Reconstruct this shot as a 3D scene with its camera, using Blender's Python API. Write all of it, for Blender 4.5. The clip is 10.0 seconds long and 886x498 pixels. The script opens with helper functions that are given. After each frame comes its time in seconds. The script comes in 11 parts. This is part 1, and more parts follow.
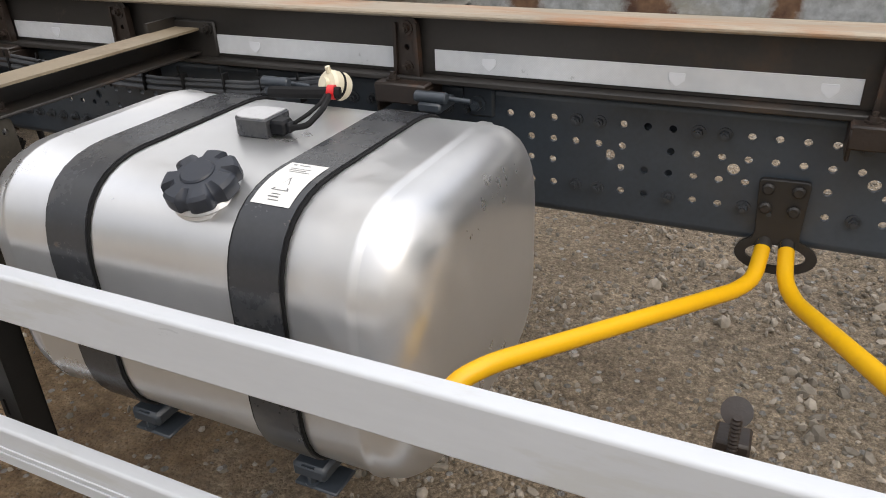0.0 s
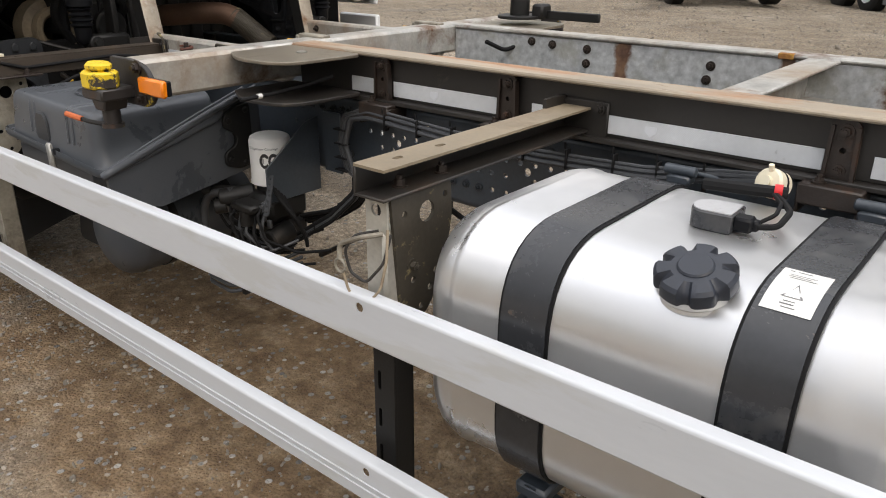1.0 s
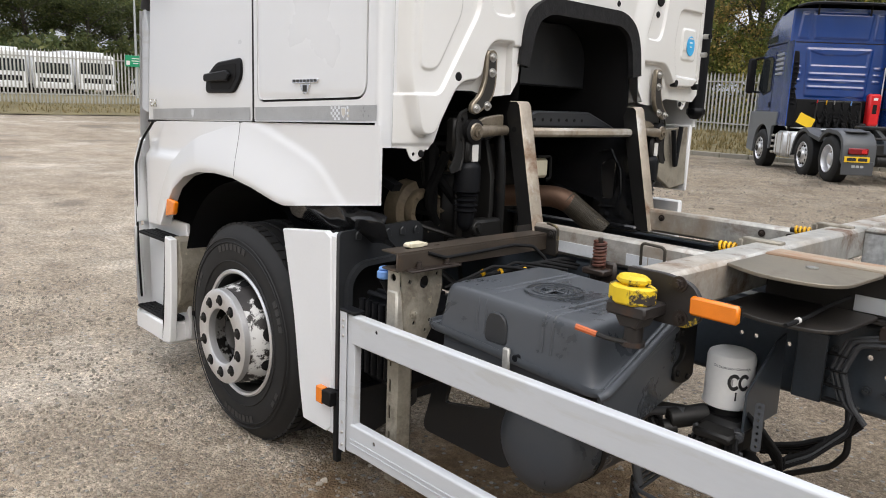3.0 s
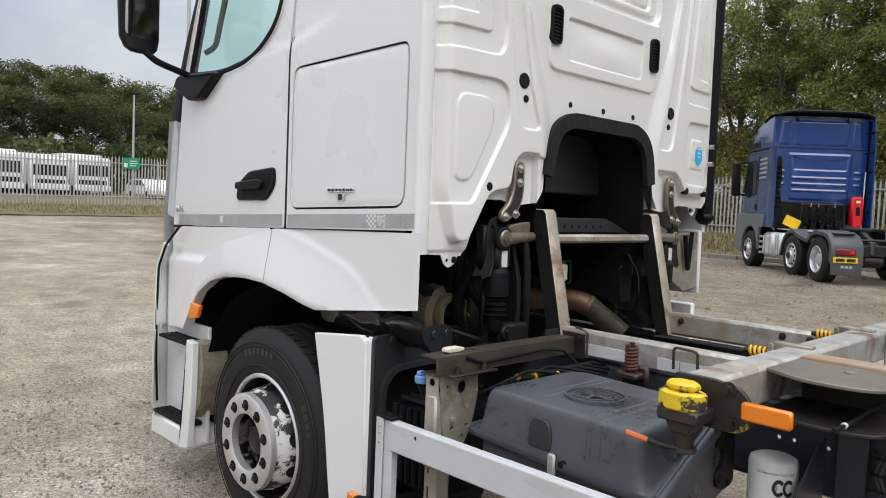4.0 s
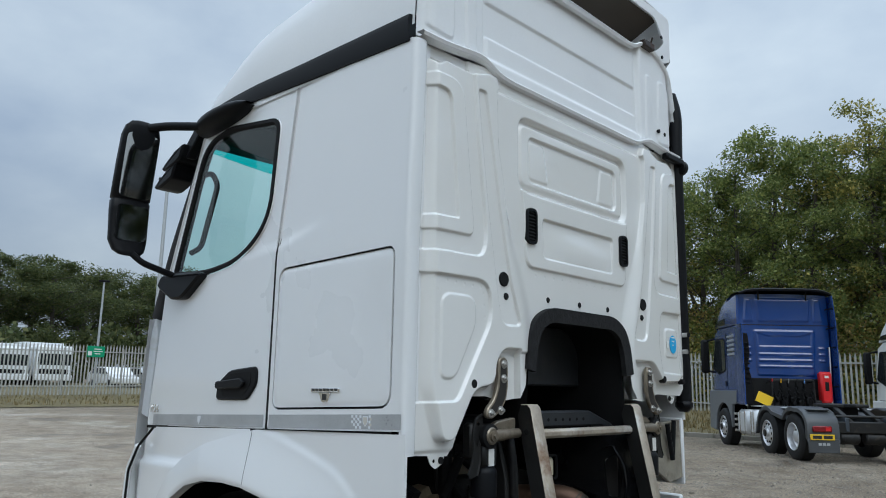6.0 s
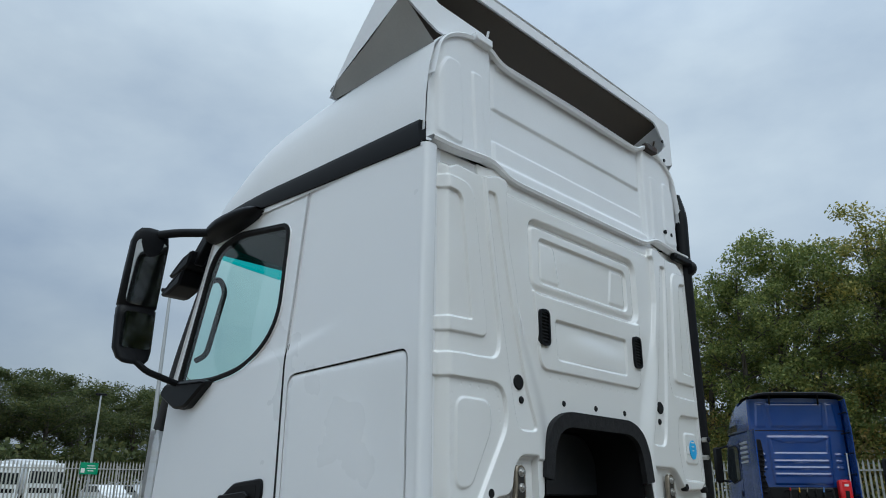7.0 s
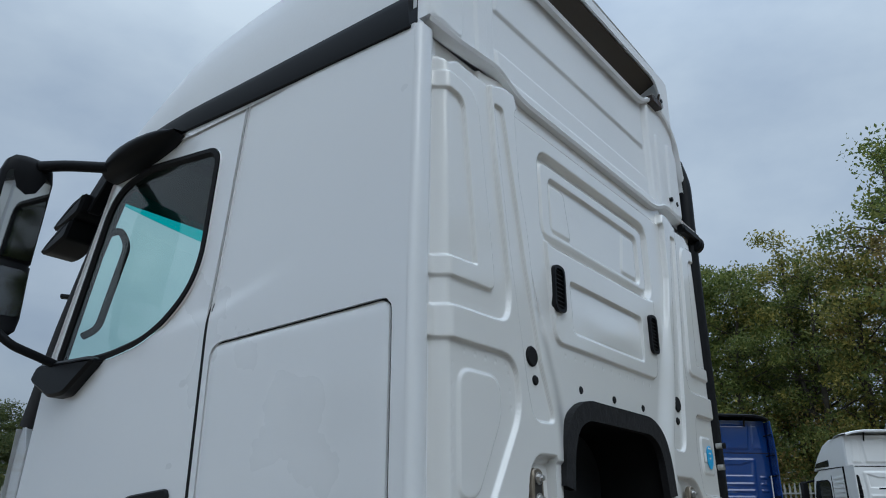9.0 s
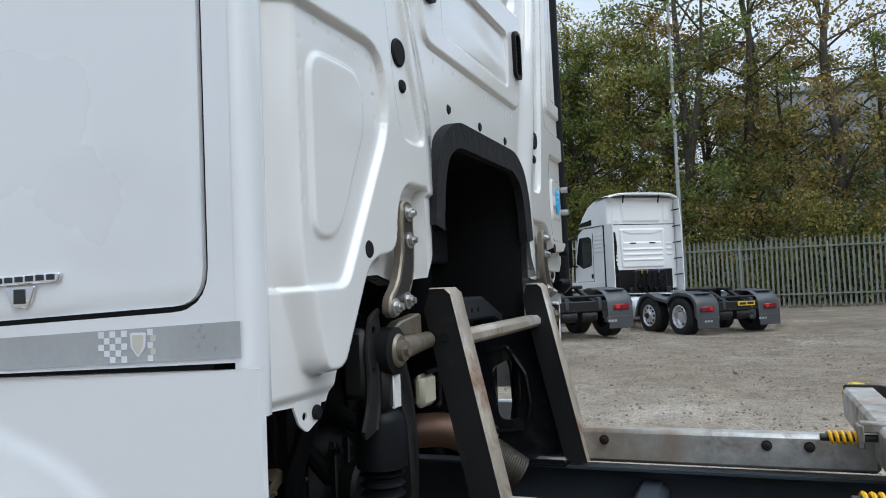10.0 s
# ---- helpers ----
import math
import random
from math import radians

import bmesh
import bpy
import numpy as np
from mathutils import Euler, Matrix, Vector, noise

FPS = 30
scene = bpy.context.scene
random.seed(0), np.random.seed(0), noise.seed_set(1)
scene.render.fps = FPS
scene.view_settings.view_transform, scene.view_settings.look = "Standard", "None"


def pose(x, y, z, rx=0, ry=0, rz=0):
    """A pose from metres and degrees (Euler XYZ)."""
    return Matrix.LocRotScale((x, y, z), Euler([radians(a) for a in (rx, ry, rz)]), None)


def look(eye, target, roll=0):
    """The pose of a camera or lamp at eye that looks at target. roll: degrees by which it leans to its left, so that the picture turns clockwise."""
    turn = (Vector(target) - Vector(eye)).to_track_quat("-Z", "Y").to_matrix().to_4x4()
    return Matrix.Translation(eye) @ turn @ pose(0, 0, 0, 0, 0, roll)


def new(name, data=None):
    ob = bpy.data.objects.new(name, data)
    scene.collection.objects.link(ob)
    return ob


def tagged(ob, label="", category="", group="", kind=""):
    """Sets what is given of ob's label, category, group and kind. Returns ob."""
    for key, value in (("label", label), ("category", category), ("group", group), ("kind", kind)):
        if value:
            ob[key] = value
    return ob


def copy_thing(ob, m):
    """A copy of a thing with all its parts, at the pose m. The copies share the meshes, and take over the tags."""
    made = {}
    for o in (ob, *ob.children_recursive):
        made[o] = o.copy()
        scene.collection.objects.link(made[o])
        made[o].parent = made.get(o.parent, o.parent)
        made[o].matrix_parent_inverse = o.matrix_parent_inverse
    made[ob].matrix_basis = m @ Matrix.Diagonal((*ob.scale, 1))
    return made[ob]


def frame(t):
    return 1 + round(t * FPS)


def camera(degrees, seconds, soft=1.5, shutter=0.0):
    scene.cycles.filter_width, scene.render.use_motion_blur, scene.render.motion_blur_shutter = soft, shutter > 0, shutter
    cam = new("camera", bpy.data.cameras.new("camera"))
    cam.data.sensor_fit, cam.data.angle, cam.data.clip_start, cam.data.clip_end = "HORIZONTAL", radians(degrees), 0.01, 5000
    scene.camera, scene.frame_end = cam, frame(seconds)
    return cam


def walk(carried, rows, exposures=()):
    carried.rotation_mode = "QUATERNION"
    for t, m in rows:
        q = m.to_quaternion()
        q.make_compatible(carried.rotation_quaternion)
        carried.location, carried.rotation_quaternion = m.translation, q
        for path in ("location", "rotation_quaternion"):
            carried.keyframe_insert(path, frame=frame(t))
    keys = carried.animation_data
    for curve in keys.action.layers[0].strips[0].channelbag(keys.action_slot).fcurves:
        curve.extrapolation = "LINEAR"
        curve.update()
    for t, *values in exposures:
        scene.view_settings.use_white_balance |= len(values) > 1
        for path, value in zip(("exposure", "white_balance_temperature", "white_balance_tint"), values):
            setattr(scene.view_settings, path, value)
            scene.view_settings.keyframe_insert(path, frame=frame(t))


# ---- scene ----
cam = camera(61.2, 10.0, 1.0)
PATH = [
    (0, (-0.037, -0.053, 1.465), (-0.82, 1.54, 0.543), -2.3),
    (0.5, (-0.177, -0.254, 1.498), (-1.219, 1.238, 0.669), 0.0),
    (1, (-0.521, -0.296, 1.499), (-1.7, 1.132, 0.743), 0.4),
    (1.5, (-0.893, -0.416, 1.515), (-2.2, 0.94, 0.841), 0.4),
    (1.9, (-1.116, -0.618, 1.548), (-2.485, 0.711, 0.949), 0.8),
    (2, (-1.162, -0.669, 1.554), (-2.542, 0.66, 0.98), 1.1),
    (2.5, (-1.432, -0.815, 1.55), (-2.845, 0.521, 1.08), 1.9),
    (3, (-1.688, -0.911, 1.59), (-3.11, 0.444, 1.212), 2.3),
    (3.2, (-1.733, -0.962, 1.588), (-3.158, 0.403, 1.265), 2.7),
    (4.3, (-1.771, -1.125, 1.633), (-3.19, 0.283, 1.587), 1.8),
    (4.5, (-1.777, -1.151, 1.646), (-3.184, 0.27, 1.645), 1.5),
    (5, (-1.783, -1.156, 1.661), (-3.174, 0.276, 1.789), 1.2),
    (5.5, (-1.781, -1.158, 1.67), (-3.155, 0.274, 1.917), 1.0),
    (5.7, (-1.772, -1.165, 1.683), (-3.142, 0.263, 1.974), 1.1),
    (7, (-1.839, -1.164, 1.666), (-3.156, 0.198, 2.307), 0.4),
    (7.5, (-1.939, -1.084, 1.655), (-3.225, 0.236, 2.432), 0.3),
    (8, (-2.108, -0.915, 1.674), (-3.366, 0.369, 2.55), 0.6),
    (8.5, (-2.346, -0.785, 1.646), (-3.567, 0.534, 2.525), 1.0),
    (9, (-2.641, -0.646, 1.644), (-3.783, 0.839, 2.344), 0.1),
    (9.2, (-2.75, -0.577, 1.624), (-3.842, 0.998, 2.197), -0.9),
    (9.5, (-2.905, -0.402, 1.614), (-3.92, 1.283, 1.974), -2.3),
    (9.8, (-3.035, -0.246, 1.630), (-3.929, 1.533, 1.824), -3.2),
    (10, (-3.149, -0.158, 1.621), (-3.880, 1.701, 1.719), -2.4),
]
walk(cam, [(t, look(eye, target, roll)) for t, eye, target, roll in PATH],
     [(0.0, 0.34, 6950, 12), (1.0, 0.42, 7000, 12), (2.0, 0.52, 6900, 12), (2.5, 0.58, 6850, 12), (3.2, 0.47, 6650, 11), (4.5, 0.25, 6350, 8), (5.5, -0.04, 5740, 4), (7.0, -0.28, 5680, 1), (8.0, -0.63, 5620, 1), (8.7, -0.68, 5560, 2), (9.3, -0.20, 5500, 4), (9.6, -0.01, 5580, 5), (10.0, 0.20, 5800, 6)])

# ---- light ----
world = bpy.data.worlds.new("overcast_sky")
scene.world = world
world.use_nodes = True
wn, wl = world.node_tree.nodes, world.node_tree.links
wn.clear()
w_out = wn.new("ShaderNodeOutputWorld")
w_bg = wn.new("ShaderNodeBackground")
w_sky = wn.new("ShaderNodeTexSky")
w_sky.sky_type = "NISHITA"
w_sky.sun_disc = False
w_sky.sun_elevation = radians(42)
w_sky.sun_rotation = radians(115)
w_sky.dust_density = 4.0
w_co = wn.new("ShaderNodeTexCoord")
w_map = wn.new("ShaderNodeMapping")
w_map.inputs["Scale"].default_value = (1.0, 1.0, 1.9)
w_map.inputs["Location"].default_value = (0.35, 0.2, 0.1)
w_n1 = wn.new("ShaderNodeTexNoise")
w_n1.inputs["Scale"].default_value = 1.7
w_n1.inputs["Detail"].default_value = 7.0
w_n1.inputs["Roughness"].default_value = 0.52
w_ramp = wn.new("ShaderNodeValToRGB")
w_ramp.color_ramp.elements[0].position = 0.36
w_ramp.color_ramp.elements[0].color = (4.9, 5.45, 6.5, 1)
w_ramp.color_ramp.elements[1].position = 0.64
w_ramp.color_ramp.elements[1].color = (8.6, 8.8, 9.0, 1)
w_mix = wn.new("ShaderNodeMix")
w_mix.data_type = "RGBA"
w_mix.inputs[0].default_value = 0.88
wl.new(w_co.outputs["Generated"], w_map.inputs["Vector"])
wl.new(w_map.outputs["Vector"], w_n1.inputs["Vector"])
wl.new(w_n1.outputs["Fac"], w_ramp.inputs["Fac"])
wl.new(w_sky.outputs["Color"], w_mix.inputs[6])
wl.new(w_ramp.outputs["Color"], w_mix.inputs[7])
w_sep = wn.new("ShaderNodeSeparateXYZ")
wl.new(w_co.outputs["Generated"], w_sep.inputs[0])
w_up = wn.new("ShaderNodeMapRange")
w_up.interpolation_type = "SMOOTHSTEP"
w_up.inputs["From Min"].default_value = 0.45
w_up.inputs["From Max"].default_value = 1.0
w_up.inputs["To Min"].default_value = 1.0
w_up.inputs["To Max"].default_value = 2.2
wl.new(w_sep.outputs["Z"], w_up.inputs["Value"])
w_low = wn.new("ShaderNodeMapRange")
w_low.interpolation_type = "SMOOTHSTEP"
w_low.inputs["From Min"].default_value = 0.0
w_low.inputs["From Max"].default_value = 0.42
w_low.inputs["To Min"].default_value = 0.74
w_low.inputs["To Max"].default_value = 1.06
wl.new(w_sep.outputs["Z"], w_low.inputs["Value"])
w_all = wn.new("ShaderNodeMath")
w_all.operation = "MULTIPLY"
wl.new(w_up.outputs[0], w_all.inputs[0])
wl.new(w_low.outputs[0], w_all.inputs[1])
w_side = wn.new("ShaderNodeMapRange")
w_side.inputs["From Min"].default_value = -1.0
w_side.inputs["From Max"].default_value = 0.6
w_side.inputs["To Min"].default_value = 0.92
w_side.inputs["To Max"].default_value = 1.14
wl.new(w_sep.outputs["X"], w_side.inputs["Value"])
w_tot = wn.new("ShaderNodeMath")
w_tot.operation = "MULTIPLY"
wl.new(w_all.outputs[0], w_tot.inputs[0])
wl.new(w_side.outputs[0], w_tot.inputs[1])
w_mul = wn.new("ShaderNodeVectorMath")
w_mul.operation = "SCALE"
wl.new(w_mix.outputs[2], w_mul.inputs[0])
wl.new(w_tot.outputs[0], w_mul.inputs["Scale"])
wl.new(w_mul.outputs[0], w_bg.inputs["Color"])
w_bg.inputs["Strength"].default_value = 0.1
wl.new(w_bg.outputs["Background"], w_out.inputs["Surface"])

sun = new("sun", bpy.data.lights.new("sun", "SUN"))
sun.data.energy = 0.80
sun.data.angle = radians(40)
sun.data.color = (1.0, 0.965, 0.92)
sun.matrix_world = look((7.2, -3.4, 9), (0, 0, 0))

# ---- materials ----
def mat(name, base, rough=0.5, metal=0.0, var=0.12, scale=6.0, spots=None, grain=90.0, bump=0.08, coat=0.0, stretch=(1, 1, 1), second=None, rvar=0.15, spec=0.5):
    """A surface: base colour with broad and fine variation. spots: (colour, amount 0..1, scale, roughness). second: same again."""
    m = bpy.data.materials.new(name)
    m.use_nodes = True
    n, l = m.node_tree.nodes, m.node_tree.links
    b = n["Principled BSDF"]
    b.inputs["Roughness"].default_value = rough
    b.inputs["Metallic"].default_value = metal
    b.inputs["Coat Weight"].default_value = coat
    b.inputs["Specular IOR Level"].default_value = spec
    b.inputs["Coat Roughness"].default_value = 0.06
    co = n.new("ShaderNodeTexCoord")
    mp = n.new("ShaderNodeMapping")
    mp.inputs["Scale"].default_value = stretch
    l.new(co.outputs["Object"], mp.inputs["Vector"])
    big = n.new("ShaderNodeTexNoise")
    big.inputs["Scale"].default_value = scale
    big.inputs["Detail"].default_value = 5
    l.new(mp.outputs["Vector"], big.inputs["Vector"])
    fine = n.new("ShaderNodeTexNoise")
    fine.inputs["Scale"].default_value = grain
    fine.inputs["Detail"].default_value = 4
    l.new(mp.outputs["Vector"], fine.inputs["Vector"])
    add = n.new("ShaderNodeMath")
    add.operation = "MULTIPLY_ADD"
    l.new(fine.outputs["Fac"], add.inputs[0])
    add.inputs[1].default_value = 0.4
    l.new(big.outputs["Fac"], add.inputs[2])
    ramp = n.new("ShaderNodeMapRange")
    ramp.inputs["From Min"].default_value = 0.35
    ramp.inputs["From Max"].default_value = 1.05
    ramp.inputs["To Min"].default_value = 1 - var
    ramp.inputs["To Max"].default_value = 1 + var
    l.new(add.outputs[0], ramp.inputs["Value"])
    mul = n.new("ShaderNodeMix")
    mul.data_type, mul.blend_type = "RGBA", "MULTIPLY"
    mul.inputs[0].default_value = 1.0
    mul.inputs[6].default_value = (*base, 1)
    l.new(ramp.outputs[0], mul.inputs[7])
    col = mul.outputs[2]
    rmap = n.new("ShaderNodeMapRange")
    rmap.inputs["From Min"].default_value = 0.35
    rmap.inputs["From Max"].default_value = 1.05
    rmap.inputs["To Min"].default_value = max(0.02, rough * (1 - rvar))
    rmap.inputs["To Max"].default_value = min(1.0, rough * (1 + rvar))
    l.new(add.outputs[0], rmap.inputs["Value"])
    rou = rmap.outputs[0]
    met = None
    for layer in (spots, second):
        if not layer:
            continue
        sc, amount, ss, sr = layer[:4]
        nz = n.new("ShaderNodeTexNoise")
        nz.inputs["Scale"].default_value = ss
        nz.inputs["Detail"].default_value = 8
        nz.inputs["Roughness"].default_value = 0.66
        nz.inputs["Distortion"].default_value = 0.3
        l.new(mp.outputs["Vector"], nz.inputs["Vector"])
        th = n.new("ShaderNodeMapRange")
        edge = 0.74 - 0.5 * amount
        th.inputs["From Min"].default_value = edge - 0.03
        th.inputs["From Max"].default_value = edge + (0.05 if len(layer) < 5 else layer[4])
        l.new(nz.outputs["Fac"], th.inputs["Value"])
        mx = n.new("ShaderNodeMix")
        mx.data_type = "RGBA"
        l.new(th.outputs[0], mx.inputs[0])
        l.new(col, mx.inputs[6])
        mx.inputs[7].default_value = (*sc, 1)
        col = mx.outputs[2]
        mr = n.new("ShaderNodeMix")
        l.new(th.outputs[0], mr.inputs[0])
        l.new(rou, mr.inputs[2])
        mr.inputs[3].default_value = sr
        rou = mr.outputs[0]
        if metal > 0:
            mm = n.new("ShaderNodeMix")
            l.new(th.outputs[0], mm.inputs[0])
            if met is None:
                mm.inputs[2].default_value = metal
            else:
                l.new(met, mm.inputs[2])
            mm.inputs[3].default_value = 0.0
            met = mm.outputs[0]
    l.new(col, b.inputs["Base Color"])
    l.new(rou, b.inputs["Roughness"])
    if met is not None:
        l.new(met, b.inputs["Metallic"])
    if bump:
        bp = n.new("ShaderNodeBump")
        bp.inputs["Strength"].default_value = bump
        bp.inputs["Distance"].default_value = 0.004
        l.new(add.outputs[0], bp.inputs["Height"])
        l.new(bp.outputs["Normal"], b.inputs["Normal"])
    return m


def glass(name, tint, rough=0.0, clear=0.9):
    """Window glass, thin: mostly seen through, with a mirror sheen by Fresnel."""
    m = bpy.data.materials.new(name)
    m.use_nodes = True
    n, l = m.node_tree.nodes, m.node_tree.links
    n.clear()
    out = n.new("ShaderNodeOutputMaterial")
    tr = n.new("ShaderNodeBsdfTransparent")
    tr.inputs["Color"].default_value = (*tint, 1)
    gl = n.new("ShaderNodeBsdfGlossy")
    gl.inputs["Roughness"].default_value = rough
    fr = n.new("ShaderNodeLayerWeight")
    fr.inputs["Blend"].default_value = 0.5
    pw = n.new("ShaderNodeMath")
    pw.operation = "POWER"
    l.new(fr.outputs["Facing"], pw.inputs[0])
    pw.inputs[1].default_value = 5.0
    sh = n.new("ShaderNodeMath")
    sh.operation = "MULTIPLY_ADD"
    l.new(pw.outputs[0], sh.inputs[0])
    sh.inputs[1].default_value = 0.9
    sh.inputs[2].default_value = 0.06
    mx = n.new("ShaderNodeMixShader")
    l.new(sh.outputs[0], mx.inputs[0])
    l.new(tr.outputs[0], mx.inputs[1])
    l.new(gl.outputs[0], mx.inputs[2])
    l.new(mx.outputs[0], out.inputs["Surface"])
    return m


M_BULK = mat("black_moulded_plastic", (0.022, 0.024, 0.027), 0.42, var=0.25, scale=5.0, bump=0.08, spots=((0.06, 0.057, 0.052), 0.2, 4.0, 0.7, 0.2))
M_GLOSS = mat("wet_black_plastic", (0.012, 0.0125, 0.014), 0.14, var=0.3, scale=5.0, bump=0.25, grain=14)
M_CORNERPLATE = mat("oiled_steel_plate", (0.24, 0.21, 0.165), 0.34, metal=0.45, var=0.35, scale=5.0, spots=((0.11, 0.078, 0.048), 0.45, 3.0, 0.5, 0.25), bump=0.06)
M_POST = mat("stained_bare_post", (0.38, 0.325, 0.255), 0.40, metal=0.25, var=0.35, scale=9.0, spots=((0.58, 0.565, 0.53), 0.36, 3.2, 0.38, 0.10), second=((0.17, 0.090, 0.045), 0.34, 4.2, 0.8, 0.10), bump=0.12)
M_HINGE = mat("brown_stained_forging", (0.25, 0.215, 0.165), 0.34, metal=0.55, var=0.35, scale=12.0, spots=((0.10, 0.070, 0.045), 0.42, 7.0, 0.6, 0.2), bump=0.10)
M_RUSTRED = mat("red_brown_rust", (0.095, 0.034, 0.022), 0.62, var=0.45, scale=20.0, spots=((0.19, 0.085, 0.05), 0.3, 14.0, 0.85, 0.12), bump=0.35)
M_ARM = mat("rust_brown_channel", (0.050, 0.038, 0.028), 0.55, var=0.4, scale=5.0, spots=((0.15, 0.085, 0.042), 0.33, 4.0, 0.8, 0.15), second=((0.030, 0.024, 0.020), 0.32, 6.0, 0.6, 0.15), bump=0.15)
M_ARMTOP = mat("dusty_olive_steel", (0.255, 0.205, 0.140), 0.55, metal=0.1, var=0.3, scale=5.0, spots=((0.15, 0.10, 0.06), 0.36, 4.0, 0.7, 0.2), second=((0.36, 0.32, 0.25), 0.2, 9.0, 0.7, 0.1), bump=0.10)
M_LOOM = mat("grey_corrugated_conduit", (0.050, 0.053, 0.058), 0.42, var=0.2, scale=20.0, bump=0.15, grain=300)
M_HANGER = mat("dark_hanger_plate", (0.060, 0.052, 0.040), 0.5, metal=0.3, var=0.4, scale=9.0, spots=((0.33, 0.27, 0.14), 0.24, 14.0, 0.85, 0.05), second=((0.030, 0.025, 0.02), 0.30, 5.0, 0.7, 0.2), bump=0.25)
M_ZINC = mat("worn_zinc_leg", (0.44, 0.42, 0.37), 0.45, metal=0.35, var=0.35, scale=12.0, spots=((0.15, 0.11, 0.07), 0.36, 5.0, 0.75, 0.12), bump=0.2)
M_GALVRUN = mat("galvanised_with_rust_runs", (0.52, 0.535, 0.535), 0.42, metal=0.3, var=0.42, scale=34.0, spots=((0.33, 0.325, 0.29), 0.40, 7.0, 0.6, 0.12), second=((0.37, 0.33, 0.25), 0.30, 3.2, 0.7, 0.2), bump=0.10)


def rust_runs(m, runs):
    """Brown runs down the face of a beam. runs: (place along x, half width)."""
    n, l = m.node_tree.nodes, m.node_tree.links
    p = n["Principled BSDF"]
    co = n.new("ShaderNodeTexCoord")
    sp = n.new("ShaderNodeSeparateXYZ")
    l.new(co.outputs["Object"], sp.inputs[0])
    nz = n.new("ShaderNodeTexNoise")
    nz.inputs["Scale"].default_value = 16.0
    nz.inputs["Detail"].default_value = 7
    nz.inputs["Roughness"].default_value = 0.62
    l.new(co.outputs["Object"], nz.inputs["Vector"])
    col = p.inputs["Base Color"].links[0].from_socket
    for x, w in runs:
        d = n.new("ShaderNodeMath")
        d.operation = "SUBTRACT"
        l.new(sp.outputs["X"], d.inputs[0])
        d.inputs[1].default_value = x
        a = n.new("ShaderNodeMath")
        a.operation = "ABSOLUTE"
        l.new(d.outputs[0], a.inputs[0])
        g = n.new("ShaderNodeMath")
        g.operation = "MULTIPLY_ADD"
        l.new(nz.outputs["Fac"], g.inputs[0])
        g.inputs[1].default_value = w * 2.2
        l.new(a.outputs[0], g.inputs[2])
        k = n.new("ShaderNodeMapRange")
        k.inputs["From Min"].default_value = w * 2.25
        k.inputs["From Max"].default_value = w * 1.75
        k.inputs["To Max"].default_value = 0.94
        l.new(g.outputs[0], k.inputs["Value"])
        r = n.new("ShaderNodeValToRGB")
        e = r.color_ramp.elements
        e[0].position, e[0].color = 0.35, (0.105, 0.042, 0.020, 1)
        e[1].position, e[1].color = 0.66, (0.30, 0.165, 0.085, 1)
        l.new(nz.outputs["Fac"], r.inputs["Fac"])
        mx = n.new("ShaderNodeMix")
        mx.data_type = "RGBA"
        l.new(k.outputs[0], mx.inputs[0])
        l.new(col, mx.inputs[6])
        l.new(r.outputs["Color"], mx.inputs[7])
        col = mx.outputs[2]
    l.new(col, p.inputs["Base Color"])


rust_runs(M_GALVRUN, ((-0.905, 0.062), (-0.49, 0.068), (-0.10, 0.045), (-1.262, 0.022), (-1.87, 0.03), (0.35, 0.07)))
M_OXIDE = mat("orange_rust_scale", (0.30, 0.13, 0.035), 0.9, var=0.4, scale=20.0, spots=((0.50, 0.29, 0.06), 0.3, 9.0, 0.9), bump=0.4)
M_WHITE = mat("white_paint", (0.80, 0.81, 0.82), 0.28, var=0.015, scale=0.8, grain=4.0, bump=0.0, coat=1.0, rvar=0.05)
M_CREAM = mat("cream_white_paint", (0.79, 0.785, 0.762), 0.15, var=0.02, scale=1.0, grain=5.0, bump=0.0, coat=0.9, rvar=0.08, spots=((0.68, 0.655, 0.60), 0.11, 3.0, 0.34, 0.3))
M_WHITE_DULL = mat("white_plastic", (0.78, 0.79, 0.80), 0.42, var=0.04, scale=2.0, bump=0.02)
M_GUARD = mat("white_coated_aluminium", (0.555, 0.575, 0.60), 0.30, var=0.05, scale=2.5, spots=((0.52, 0.53, 0.53), 0.30, 2.2, 0.45, 0.03), bump=0.015, stretch=(0.6, 3, 3), grain=40)
M_FRAME = mat("frame_grey_paint", (0.046, 0.056, 0.068), 0.32, var=0.35, scale=3.0, spots=((0.070, 0.068, 0.064), 0.18, 5.0, 0.6, 0.3), bump=0.05, spec=0.5)
M_DARK = mat("dark_plastic", (0.0075, 0.008, 0.0095), 0.42, var=0.25, scale=4.0, bump=0.04, spec=0.15)
M_BLACK = mat("black_rubber", (0.009, 0.009, 0.0095), 0.70, var=0.3, scale=8.0, bump=0.2, spec=0.2)
M_SOOT = mat("sooty_metal", (0.012, 0.0117, 0.0113), 0.50, var=0.45, scale=5.0, spots=((0.060, 0.047, 0.036), 0.27, 6.0, 0.8, 0.2), bump=0.2, spec=0.35)
M_SUB = mat("brown_black_steel", (0.024, 0.021, 0.0185), 0.48, var=0.4, scale=4.0, spots=((0.075, 0.045, 0.026), 0.30, 3.2, 0.75, 0.18), second=((0.14, 0.115, 0.085), 0.13, 7.0, 0.8, 0.15), bump=0.12)
